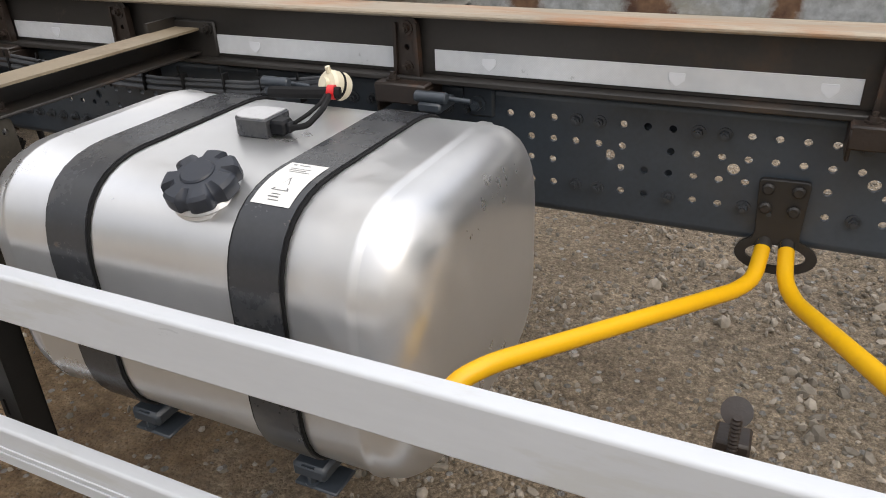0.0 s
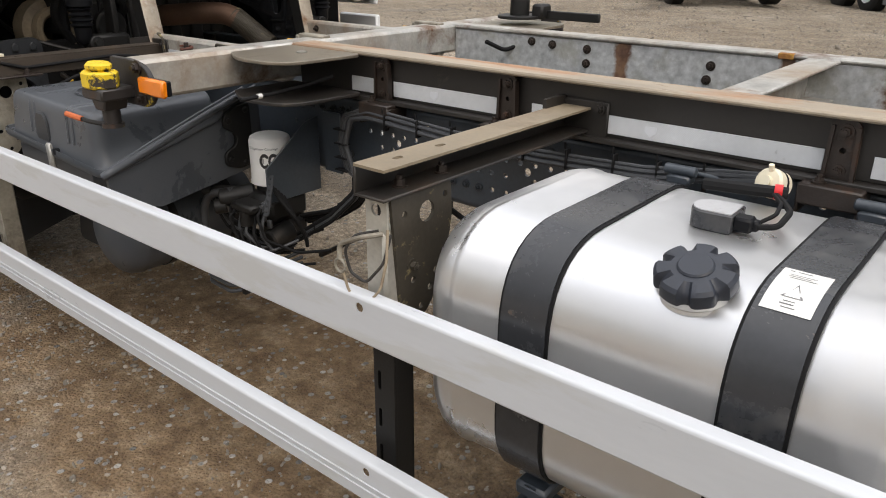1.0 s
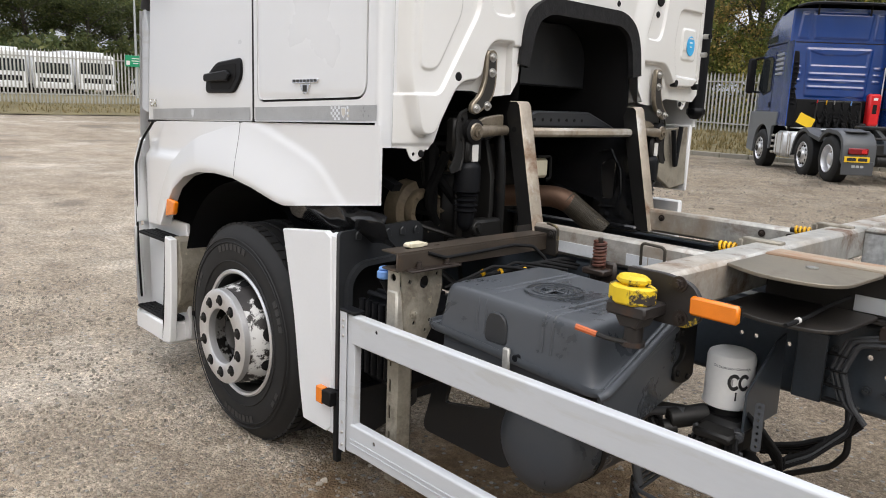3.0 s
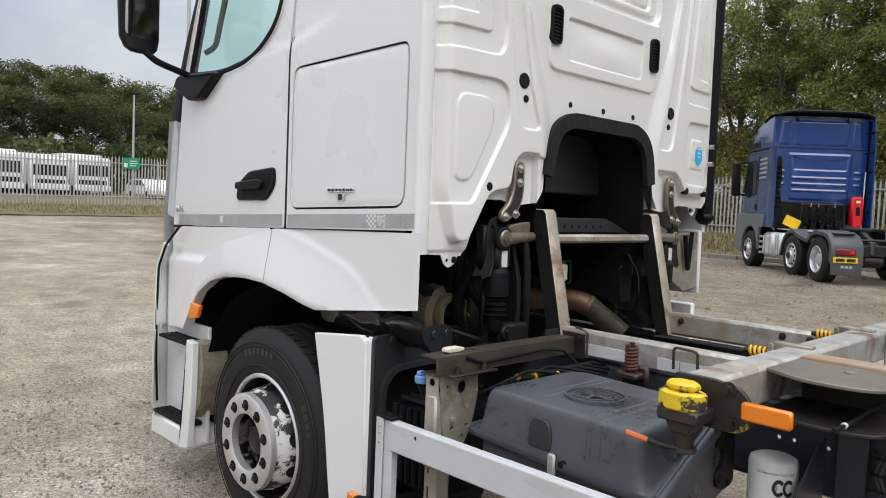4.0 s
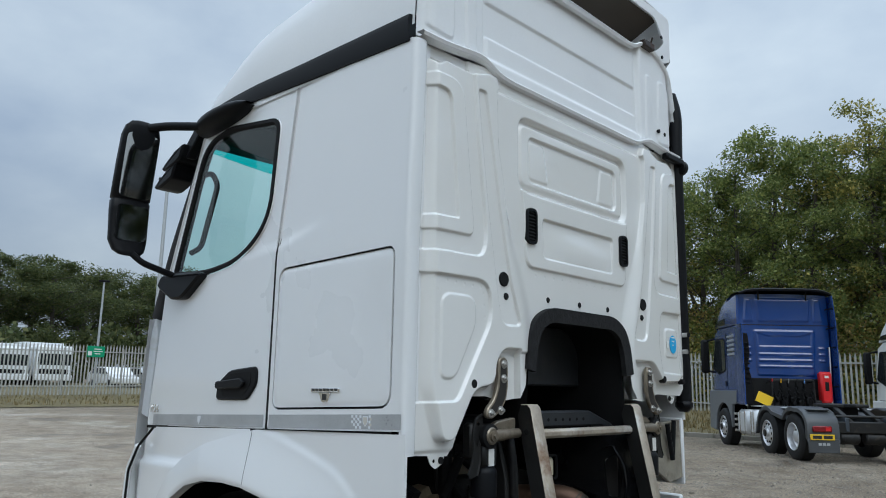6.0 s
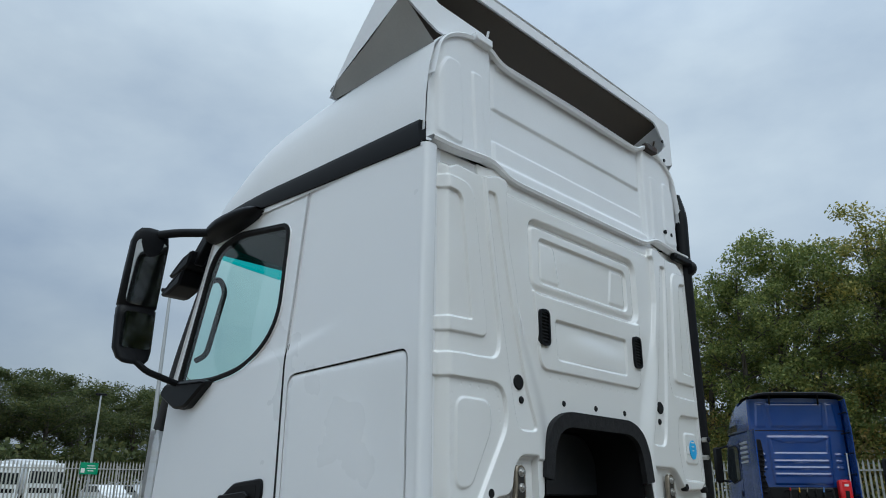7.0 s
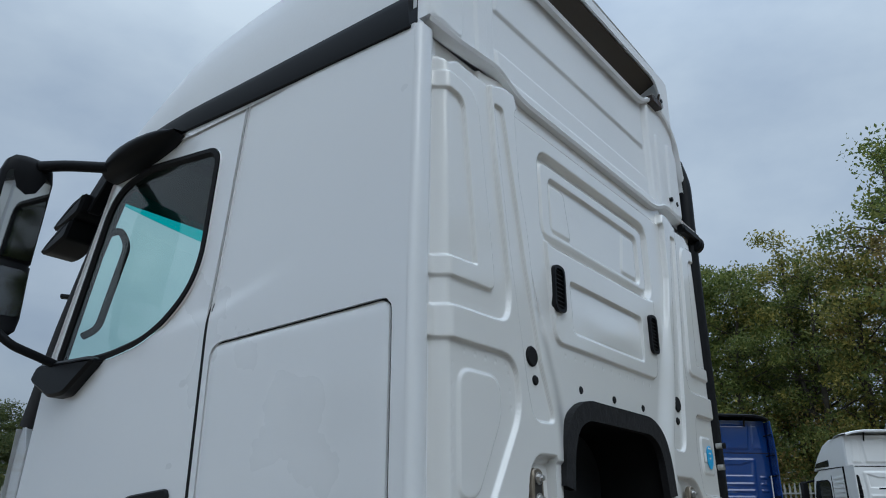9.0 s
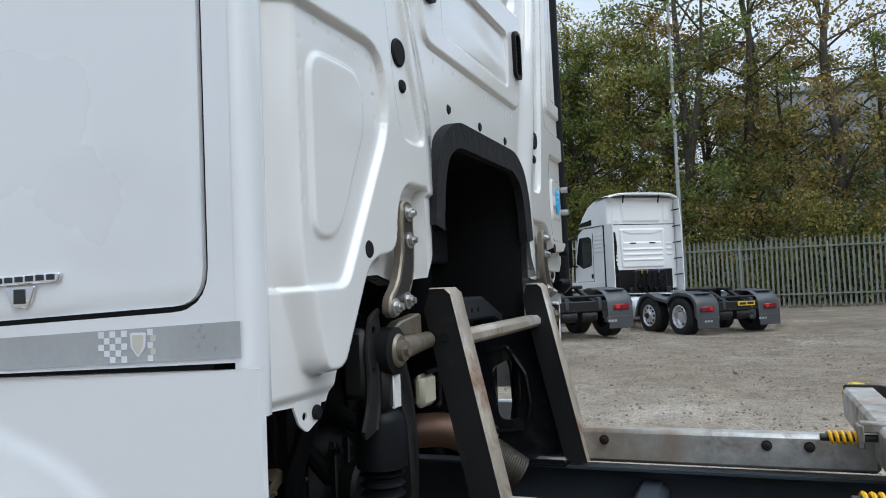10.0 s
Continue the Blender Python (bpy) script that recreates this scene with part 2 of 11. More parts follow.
M_SUBTOP = mat("worn_steel_top", (0.37, 0.31, 0.235), 0.48, metal=0.15, var=0.35, scale=4.0, spots=((0.36, 0.185, 0.095), 0.44, 2.6, 0.6, 0.12), second=((0.16, 0.085, 0.045), 0.24, 8.0, 0.8, 0.1), bump=0.10, stretch=(0.6, 3.0, 3.0))
M_GALV = mat("galvanised_steel", (0.45, 0.44, 0.41), 0.40, metal=0.35, var=0.40, scale=16.0, spots=((0.27, 0.195, 0.125), 0.56, 2.0, 0.7, 0.25), second=((0.13, 0.070, 0.038), 0.34, 4.6, 0.85, 0.12), bump=0.12)
M_RUSTY = mat("rusty_iron", (0.024, 0.016, 0.012), 0.48, var=0.5, scale=14.0, spots=((0.095, 0.042, 0.021), 0.27, 9.0, 0.9, 0.15), bump=0.5, grain=160)
M_BRACKET = mat("dirty_zinc_bracket", (0.30, 0.275, 0.225), 0.5, metal=0.3, var=0.4, scale=9.0, spots=((0.070, 0.050, 0.032), 0.46, 6.0, 0.8, 0.18), second=((0.45, 0.40, 0.30), 0.18, 22.0, 0.8), bump=0.25)
M_ALU = mat("brushed_aluminium", (0.66, 0.66, 0.66), 0.33, metal=0.82, var=0.07, scale=3.0, grain=30, bump=0.03, stretch=(1.0, 1.0, 1.0), spots=((0.66, 0.65, 0.63), 0.32, 2.5, 0.5, 0.25), rvar=0.35)
M_STRAP = mat("painted_strap", (0.034, 0.036, 0.040), 0.27, var=0.3, scale=5.0, bump=0.06, spots=((0.085, 0.083, 0.080), 0.36, 5.0, 0.48, 0.10), second=((0.13, 0.085, 0.05), 0.10, 22.0, 0.7, 0.06))
M_CAP = mat("blue_black_plastic", (0.020, 0.024, 0.034), 0.45, var=0.2, scale=20.0, bump=0.05)
M_STEEL = mat("bare_steel", (0.55, 0.54, 0.52), 0.35, metal=0.9, var=0.15, scale=12.0, bump=0.05, spots=((0.20, 0.14, 0.09), 0.2, 9.0, 0.7, 0.2))
M_BOLT = mat("painted_bolt", (0.05, 0.055, 0.062), 0.45, metal=0.2, var=0.3, scale=40.0, bump=0.05)
M_CHROME = mat("chrome", (0.82, 0.82, 0.82), 0.10, metal=1.0, var=0.05, bump=0.0)
M_YELLOW = mat("yellow_paint", (0.78, 0.42, 0.005), 0.40, var=0.08, scale=6.0, bump=0.03, spots=((0.55, 0.28, 0.01), 0.12, 9.0, 0.5, 0.2))
M_YCHIP = mat("chipped_yellow_paint", (0.76, 0.53, 0.02), 0.50, var=0.12, scale=14.0, spots=((0.035, 0.028, 0.024), 0.40, 13.0, 0.7, 0.02), bump=0.3)
M_CHIPDARK = mat("chipped_black_paint", (0.022, 0.019, 0.018), 0.45, var=0.4, scale=12.0, spots=((0.080, 0.042, 0.025), 0.26, 10.0, 0.8, 0.12), second=((0.72, 0.50, 0.02), 0.22, 8.0, 0.55, 0.015), bump=0.35)
M_GRIP = mat("faded_orange_rubber", (0.55, 0.13, 0.04), 0.6, var=0.15, scale=20.0, bump=0.1)
M_AMBER = mat("amber_lens", (0.85, 0.22, 0.008), 0.20, var=0.08, scale=30.0, bump=0.1, grain=300, coat=0.5)
M_ORANGE = mat("orange_reflector", (0.95, 0.16, 0.01), 0.25, var=0.06, scale=30.0, bump=0.05, grain=300)
M_CREAMPL = mat("cream_plastic", (0.72, 0.66, 0.50), 0.45, var=0.08, scale=20.0, bump=0.05)
M_PLASTIC = mat("grey_battery_cover_plastic", (0.070, 0.077, 0.087), 0.40, var=0.12, scale=4.0, spots=((0.052, 0.058, 0.066), 0.34, 3.2, 0.20, 0.03), bump=0.05, grain=250)
M_TYRE = mat("tyre_rubber", (0.013, 0.013, 0.0135), 0.66, var=0.3, scale=7.0, spots=((0.042, 0.038, 0.033), 0.24, 5.0, 0.85, 0.3), bump=0.15, spec=0.35)
M_RIM = mat("rim_flaking_paint", (0.022, 0.019, 0.018), 0.5, var=0.4, scale=14.0, spots=((0.62, 0.62, 0.61), 0.40, 9.0, 0.85, 0.008), bump=0.3)
M_RIMTRIM = mat("silver_wheel_trim", (0.70, 0.70, 0.71), 0.32, metal=0.7, var=0.12, scale=10.0, bump=0.06, spots=((0.42, 0.41, 0.39), 0.2, 8.0, 0.6, 0.2))
M_FOAM = mat("black_foam", (0.018, 0.018, 0.019), 0.9, var=0.5, scale=30.0, bump=1.0, grain=110, spec=0.25)
M_RED = mat("red_paint", (0.60, 0.012, 0.015), 0.35, var=0.08, bump=0.02)
M_BLUEPL = mat("light_blue_plastic", (0.16, 0.33, 0.70), 0.45, var=0.06, bump=0.02)
M_STICK = mat("blue_sticker", (0.05, 0.42, 0.80), 0.4, var=0.04, bump=0.0)
M_PAPER = mat("white_label", (0.72, 0.71, 0.68), 0.55, var=0.06, scale=10, bump=0.02)
M_PRINT = mat("black_print", (0.02, 0.02, 0.02), 0.5, var=0.05, bump=0.0)
M_CORD = mat("dirty_cord", (0.30, 0.24, 0.165), 0.6, var=0.3, scale=25.0, bump=0.2, spots=((0.12, 0.075, 0.04), 0.3, 14.0, 0.8, 0.2))
M_FILTER = mat("white_filter_paint", (0.78, 0.77, 0.74), 0.38, var=0.05, scale=8, bump=0.02)
M_EXH = mat("hot_exhaust_pipe", (0.16, 0.095, 0.065), 0.5, metal=0.6, var=0.3, scale=8, bump=0.1, spots=((0.10, 0.05, 0.03), 0.35, 6.0, 0.8, 0.3))
M_GEAR = mat("cast_gearbox", (0.19, 0.15, 0.10), 0.7, var=0.4, scale=9, bump=0.3, spots=((0.035, 0.03, 0.025), 0.4, 5.0, 0.8, 0.3))
M_WINDOW = glass("window_glass", (0.80, 0.945, 0.91))
M_SCREENBAND = glass("windscreen_sun_band", (0.08, 0.66, 0.62))
M_MIRROR = mat("mirror_glass", (0.60, 0.62, 0.63), 0.03, metal=1.0, var=0.01, bump=0.0)
M_SEAT = mat("cab_trim", (0.05, 0.05, 0.053), 0.8, var=0.15, scale=10, bump=0.1, spec=0.2)


def tape_material(name, base, dull, cells):
    """Retroreflective tape: a lattice of small cells under clear film."""
    m = mat(name, base, 0.30, metal=0.15, var=0.14, scale=7.0, bump=0.0, spots=(dull, 0.34, 4.0, 0.4, 0.2))
    n, l = m.node_tree.nodes, m.node_tree.links
    p = n["Principled BSDF"]
    co = n.new("ShaderNodeTexCoord")
    wv = n.new("ShaderNodeTexVoronoi")
    wv.inputs["Scale"].default_value = cells
    wv.inputs["Randomness"].default_value = 0.0
    mp = n.new("ShaderNodeMapping")
    mp.inputs["Rotation"].default_value = (0, radians(45), 0)
    l.new(co.outputs["Object"], mp.inputs["Vector"])
    l.new(mp.outputs["Vector"], wv.inputs["Vector"])
    r = n.new("ShaderNodeMapRange")
    r.inputs["From Min"].default_value = 0.25
    r.inputs["From Max"].default_value = 0.6
    r.inputs["To Min"].default_value = 1.0
    r.inputs["To Max"].default_value = 0.90
    l.new(wv.outputs["Distance"], r.inputs["Value"])
    mx = n.new("ShaderNodeMix")
    mx.data_type, mx.blend_type = "RGBA", "MULTIPLY"
    mx.inputs[0].default_value = 1.0
    l.new(p.inputs["Base Color"].links[0].from_socket, mx.inputs[6])
    l.new(r.outputs[0], mx.inputs[7])
    l.new(mx.outputs[2], p.inputs["Base Color"])
    return m


M_TAPE = tape_material("reflective_tape", (0.70, 0.72, 0.74), (0.56, 0.59, 0.62), 260.0)
M_TAPEGREY = tape_material("grey_reflective_tape", (0.43, 0.44, 0.45), (0.34, 0.35, 0.36), 200.0)
M_CHECK = mat("bright_tape_square", (0.72, 0.74, 0.77), 0.3, var=0.05, bump=0.0)
M_GOLD = mat("tape_square_golden", (0.57, 0.54, 0.48), 0.35, var=0.1, bump=0.0)



def ground_material():
    """Trodden gravel: brown-grey fines, pale stones, damp darker patches."""
    m = bpy.data.materials.new("gravel_yard")
    m.use_nodes = True
    n, l = m.node_tree.nodes, m.node_tree.links
    b = n["Principled BSDF"]
    co = n.new("ShaderNodeTexCoord")

    def nz(scale, detail=6, rough=0.6):
        t = n.new("ShaderNodeTexNoise")
        t.inputs["Scale"].default_value = scale
        t.inputs["Detail"].default_value = detail
        t.inputs["Roughness"].default_value = rough
        l.new(co.outputs["Object"], t.inputs["Vector"])
        return t.outputs["Fac"]

    def ramp(src, *stops):
        r = n.new("ShaderNodeValToRGB")
        e = r.color_ramp.elements
        while len(e) < len(stops):
            e.new(0.5)
        for k, (p, c) in zip(e, stops):
            k.position, k.color = p, (*c, 1)
        l.new(src, r.inputs["Fac"])
        return r.outputs["Color"]

    def mix(fac, a, c, blend="MIX"):
        x = n.new("ShaderNodeMix")
        x.data_type, x.blend_type = "RGBA", blend
        if isinstance(fac, float):
            x.inputs[0].default_value = fac
        else:
            l.new(fac, x.inputs[0])
        l.new(a, x.inputs[6])
        l.new(c, x.inputs[7])
        return x.outputs[2]

    fines = ramp(nz(0.40, 10, 0.66), (0.30, (0.300, 0.258, 0.207)), (0.44, (0.365, 0.318, 0.262)), (0.55, (0.395, 0.353, 0.30)), (0.68, (0.56, 0.53, 0.485)))
    patch = ramp(nz(2.4, 8, 0.7), (0.34, (0.78, 0.75, 0.72)), (0.50, (1.05, 1.04, 1.02)), (0.66, (1.30, 1.28, 1.25)))
    pebble = ramp(nz(30, 6, 0.8), (0.38, (0.62, 0.59, 0.56)), (0.49, (1.02, 1.0, 0.97)), (0.60, (1.42, 1.39, 1.35)))
    speck = ramp(nz(150, 7, 0.8), (0.36, (0.58, 0.56, 0.54)), (0.50, (0.99, 0.98, 0.96)), (0.64, (1.38, 1.36, 1.33)))
    colr = mix(1.0, mix(1.0, mix(1.0, fines, patch, "MULTIPLY"), pebble, "MULTIPLY"), speck, "MULTIPLY")
    # brown earth where lorries have stood, between the gravel
    pos = n.new("ShaderNodeSeparateXYZ")
    l.new(co.outputs["Object"], pos.inputs[0])
    wob = n.new("ShaderNodeMath")
    wob.operation = "MULTIPLY_ADD"
    l.new(nz(0.9, 6, 0.6), wob.inputs[0])
    wob.inputs[1].default_value = 2.4
    l.new(pos.outputs["X"], wob.inputs[2])
    near = n.new("ShaderNodeMapRange")
    near.inputs["From Min"].default_value = -2.9
    near.inputs["From Max"].default_value = -1.4
    l.new(wob.outputs[0], near.inputs["Value"])
    side = n.new("ShaderNodeMapRange")
    side.inputs["From Min"].default_value = 6.5
    side.inputs["From Max"].default_value = 4.0
    l.new(pos.outputs["Y"], side.inputs["Value"])
    zone = n.new("ShaderNodeMath")
    zone.operation = "MULTIPLY"
    l.new(near.outputs[0], zone.inputs[0])
    l.new(side.outputs[0], zone.inputs[1])
    earth = n.new("ShaderNodeRGB")
    earth.outputs[0].default_value = (0.68, 0.64, 0.585, 1)
    colr = mix(zone.outputs[0], colr, mix(1.0, colr, earth.outputs[0], "MULTIPLY"))
    # a damp brown hollow, packed smooth
    hole = n.new("ShaderNodeMapping")
    hole.inputs["Location"].default_value = (2.75 / 1.55, -1.15 / 0.85, 0)
    hole.inputs["Scale"].default_value = (1 / 1.55, 1 / 0.85, 0)
    l.new(co.outputs["Object"], hole.inputs["Vector"])
    far = n.new("ShaderNodeVectorMath")
    far.operation = "LENGTH"
    l.new(hole.outputs[0], far.inputs[0])
    rag = n.new("ShaderNodeMath")
    rag.operation = "MULTIPLY_ADD"
    l.new(nz(2.2, 7, 0.62), rag.inputs[0])
    rag.inputs[1].default_value = 1.6
    l.new(far.outputs["Value"], rag.inputs[2])
    damp = n.new("ShaderNodeMapRange")
    damp.inputs["From Min"].default_value = 2.05
    damp.inputs["From Max"].default_value = 1.60
    damp.inputs["To Max"].default_value = 0.95
    l.new(rag.outputs[0], damp.inputs["Value"])
    damp.inputs["To Max"].default_value = 1.0
    mud = ramp(nz(7, 9, 0.7), (0.36, (0.135, 0.083, 0.042)), (0.52, (0.225, 0.150, 0.083)), (0.66, (0.36, 0.27, 0.175)))
    # from y 6 to 12 the gravel colour is multiplied darker
    off = n.new("ShaderNodeMapRange")
    off.inputs["From Min"].default_value = 6.0
    off.inputs["From Max"].default_value = 12.0
    l.new(pos.outputs["Y"], off.inputs["Value"])
    far_tint = n.new("ShaderNodeRGB")
    far_tint.outputs[0].default_value = (0.66, 0.645, 0.61, 1)
    colr = mix(off.outputs[0], colr, mix(1.0, colr, far_tint.outputs[0], "MULTIPLY"))
    vor = n.new("ShaderNodeTexVoronoi")
    vor.inputs["Scale"].default_value = 85
    l.new(co.outputs["Object"], vor.inputs["Vector"])
    cells = ramp(vor.outputs["Color"], (0.12, (0.50, 0.47, 0.44)), (0.80, (1.22, 1.20, 1.17)), (0.95, (1.7, 1.66, 1.62)))
    colr = mix(0.50, colr, mix(1.0, colr, cells, "MULTIPLY"))
    colr = mix(damp.outputs[0], colr, mix(0.55, mud, mix(1.0, mud, pebble, "MULTIPLY")))
    cob = n.new("ShaderNodeTexVoronoi")
    cob.inputs["Scale"].default_value = 27
    l.new(co.outputs["Object"], cob.inputs["Vector"])
    big = n.new("ShaderNodeMapRange")
    big.inputs["From Min"].default_value = 0.34
    big.inputs["From Max"].default_value = 0.26
    l.new(cob.outputs["Distance"], big.inputs["Value"])
    few = n.new("ShaderNodeSeparateColor")
    l.new(cob.outputs["Color"], few.inputs[0])
    rare = n.new("ShaderNodeMath")
    rare.operation = "GREATER_THAN"
    rare.inputs[1].default_value = 0.72
    l.new(few.outputs["Red"], rare.inputs[0])
    lump = n.new("ShaderNodeMath")
    lump.operation = "MULTIPLY"
    l.new(big.outputs[0], lump.inputs[0])
    l.new(rare.outputs[0], lump.inputs[1])
    tone = ramp(few.outputs["Green"], (0.0, (0.16, 0.15, 0.14)), (0.6, (0.30, 0.285, 0.26)), (1.0, (0.48, 0.46, 0.43)))
    colr = mix(lump.outputs[0], colr, tone)
    wet = n.new("ShaderNodeMapRange")
    wet.inputs["From Min"].default_value = 0.60
    wet.inputs["From Max"].default_value = 0.70
    l.new(nz(0.55, 5, 0.5), wet.inputs["Value"])
    dark = n.new("ShaderNodeRGB")
    dark.outputs[0].default_value = (0.52, 0.48, 0.43, 1)
    colr = mix(wet.outputs[0], colr, mix(1.0, colr, dark.outputs[0], "MULTIPLY"))
    l.new(colr, b.inputs["Base Color"])
    ro = n.new("ShaderNodeMapRange")
    ro.inputs["To Min"].default_value = 0.92
    ro.inputs["To Max"].default_value = 0.40
    l.new(wet.outputs[0], ro.inputs["Value"])
    l.new(ro.outputs[0], b.inputs["Roughness"])
    h = n.new("ShaderNodeMath")
    h.operation = "MULTIPLY_ADD"
    l.new(vor.outputs["Distance"], h.inputs[0])
    h.inputs[1].default_value = -0.8
    lift = n.new("ShaderNodeMath")
    lift.operation = "MULTIPLY_ADD"
    l.new(lump.outputs[0], lift.inputs[0])
    lift.inputs[1].default_value = 0.35
    l.new(nz(45, 8, 0.75), lift.inputs[2])
    l.new(lift.outputs[0], h.inputs[2])
    bp = n.new("ShaderNodeBump")
    bp.inputs["Strength"].default_value = 0.8
    bp.inputs["Distance"].default_value = 0.03
    l.new(h.outputs[0], bp.inputs["Height"])
    l.new(bp.outputs["Normal"], b.inputs["Normal"])
    return m


M_GROUND = ground_material()
M_STONE = mat("loose_stone", (0.40, 0.365, 0.32), 0.85, var=0.30, scale=30.0, bump=0.3)


def vary_stones():
    """Each stone its own tone."""
    n, l = M_STONE.node_tree.nodes, M_STONE.node_tree.links
    p = n["Principled BSDF"]
    g = n.new("ShaderNodeNewGeometry")
    r = n.new("ShaderNodeValToRGB")
    e = r.color_ramp.elements
    e.new(0.5)
    for k, (pos, c) in zip(e, ((0.0, (0.40, 0.39, 0.37)), (0.7, (0.74, 0.70, 0.64)), (1.0, (1.02, 0.98, 0.92)))):
        k.position, k.color = pos, (*c, 1)
    l.new(g.outputs["Random Per Island"], r.inputs["Fac"])
    mx = n.new("ShaderNodeMix")
    mx.data_type, mx.blend_type = "RGBA", "MULTIPLY"
    mx.inputs[0].default_value = 1.0
    l.new(p.inputs["Base Color"].links[0].from_socket, mx.inputs[6])
    l.new(r.outputs["Color"], mx.inputs[7])
    l.new(mx.outputs[2], p.inputs["Base Color"])


vary_stones()
M_GRASS = mat("rough_grass", (0.135, 0.112, 0.052), 0.9, var=0.4, scale=1.2, spots=((0.19, 0.15, 0.075), 0.4, 0.8, 0.9, 0.2), bump=0.6, grain=40)
M_KERB = mat("kerb_concrete", (0.26, 0.24, 0.20), 0.85, var=0.2, scale=3, spots=((0.13, 0.13, 0.08), 0.35, 3.0, 0.9, 0.2), bump=0.3)
M_FENCE = mat("galvanised_palisade", (0.42, 0.42, 0.39), 0.55, metal=0.25, var=0.18, scale=2.0, bump=0.05)
M_FENCEG = mat("weathered_green_palisade", (0.24, 0.26, 0.22), 0.6, metal=0.15, var=0.2, scale=2.0, bump=0.05)
M_LAMP = mat("lamp_post_grey", (0.42, 0.44, 0.45), 0.5, metal=0.3, var=0.08, bump=0.02)
M_BARK = mat("bark", (0.085, 0.075, 0.060), 0.9, var=0.4, scale=5, bump=0.5)


def leaf_material(name, a, b_, c):
    m = bpy.data.materials.new(name)
    m.use_nodes = True
    n, l = m.node_tree.nodes, m.node_tree.links
    p = n["Principled BSDF"]
    p.inputs["Roughness"].default_value = 0.65
    geo = n.new("ShaderNodeNewGeometry")
    r = n.new("ShaderNodeValToRGB")
    e = r.color_ramp.elements
    e.new(0.5)
    for k, (pos, cc) in zip(e, ((0.0, a), (0.55, b_), (1.0, c))):
        k.position, k.color = pos, (*cc, 1)
    l.new(geo.outputs["Random Per Island"], r.inputs["Fac"])
    l.new(r.outputs["Color"], p.inputs["Base Color"])
    tl = n.new("ShaderNodeBsdfTranslucent")
    l.new(r.outputs["Color"], tl.inputs["Color"])
    mx = n.new("ShaderNodeMixShader")
    mx.inputs[0].default_value = 0.5
    l.new(p.outputs[0], mx.inputs[1])
    l.new(tl.outputs[0], mx.inputs[2])
    l.new(mx.outputs[0], n["Material Output"].inputs["Surface"])
    return m


LEAF_GREEN = leaf_material("green_leaves", (0.097, 0.134, 0.038), (0.176, 0.222, 0.061), (0.345, 0.355, 0.094))
LEAF_OLIVE = leaf_material("turning_leaves", (0.152, 0.164, 0.047), (0.283, 0.283, 0.074), (0.54, 0.44, 0.108))
LEAF_RUST = leaf_material("autumn_leaves", (0.165, 0.140, 0.055), (0.30, 0.235, 0.08), (0.50, 0.35, 0.10))
LEAF_DARK = leaf_material("dark_leaves", (0.055, 0.075, 0.028), (0.095, 0.12, 0.04), (0.16, 0.16, 0.055))
DRY_GRASS = leaf_material("dry_grass", (0.15, 0.125, 0.055), (0.235, 0.185, 0.085), (0.34, 0.265, 0.13))


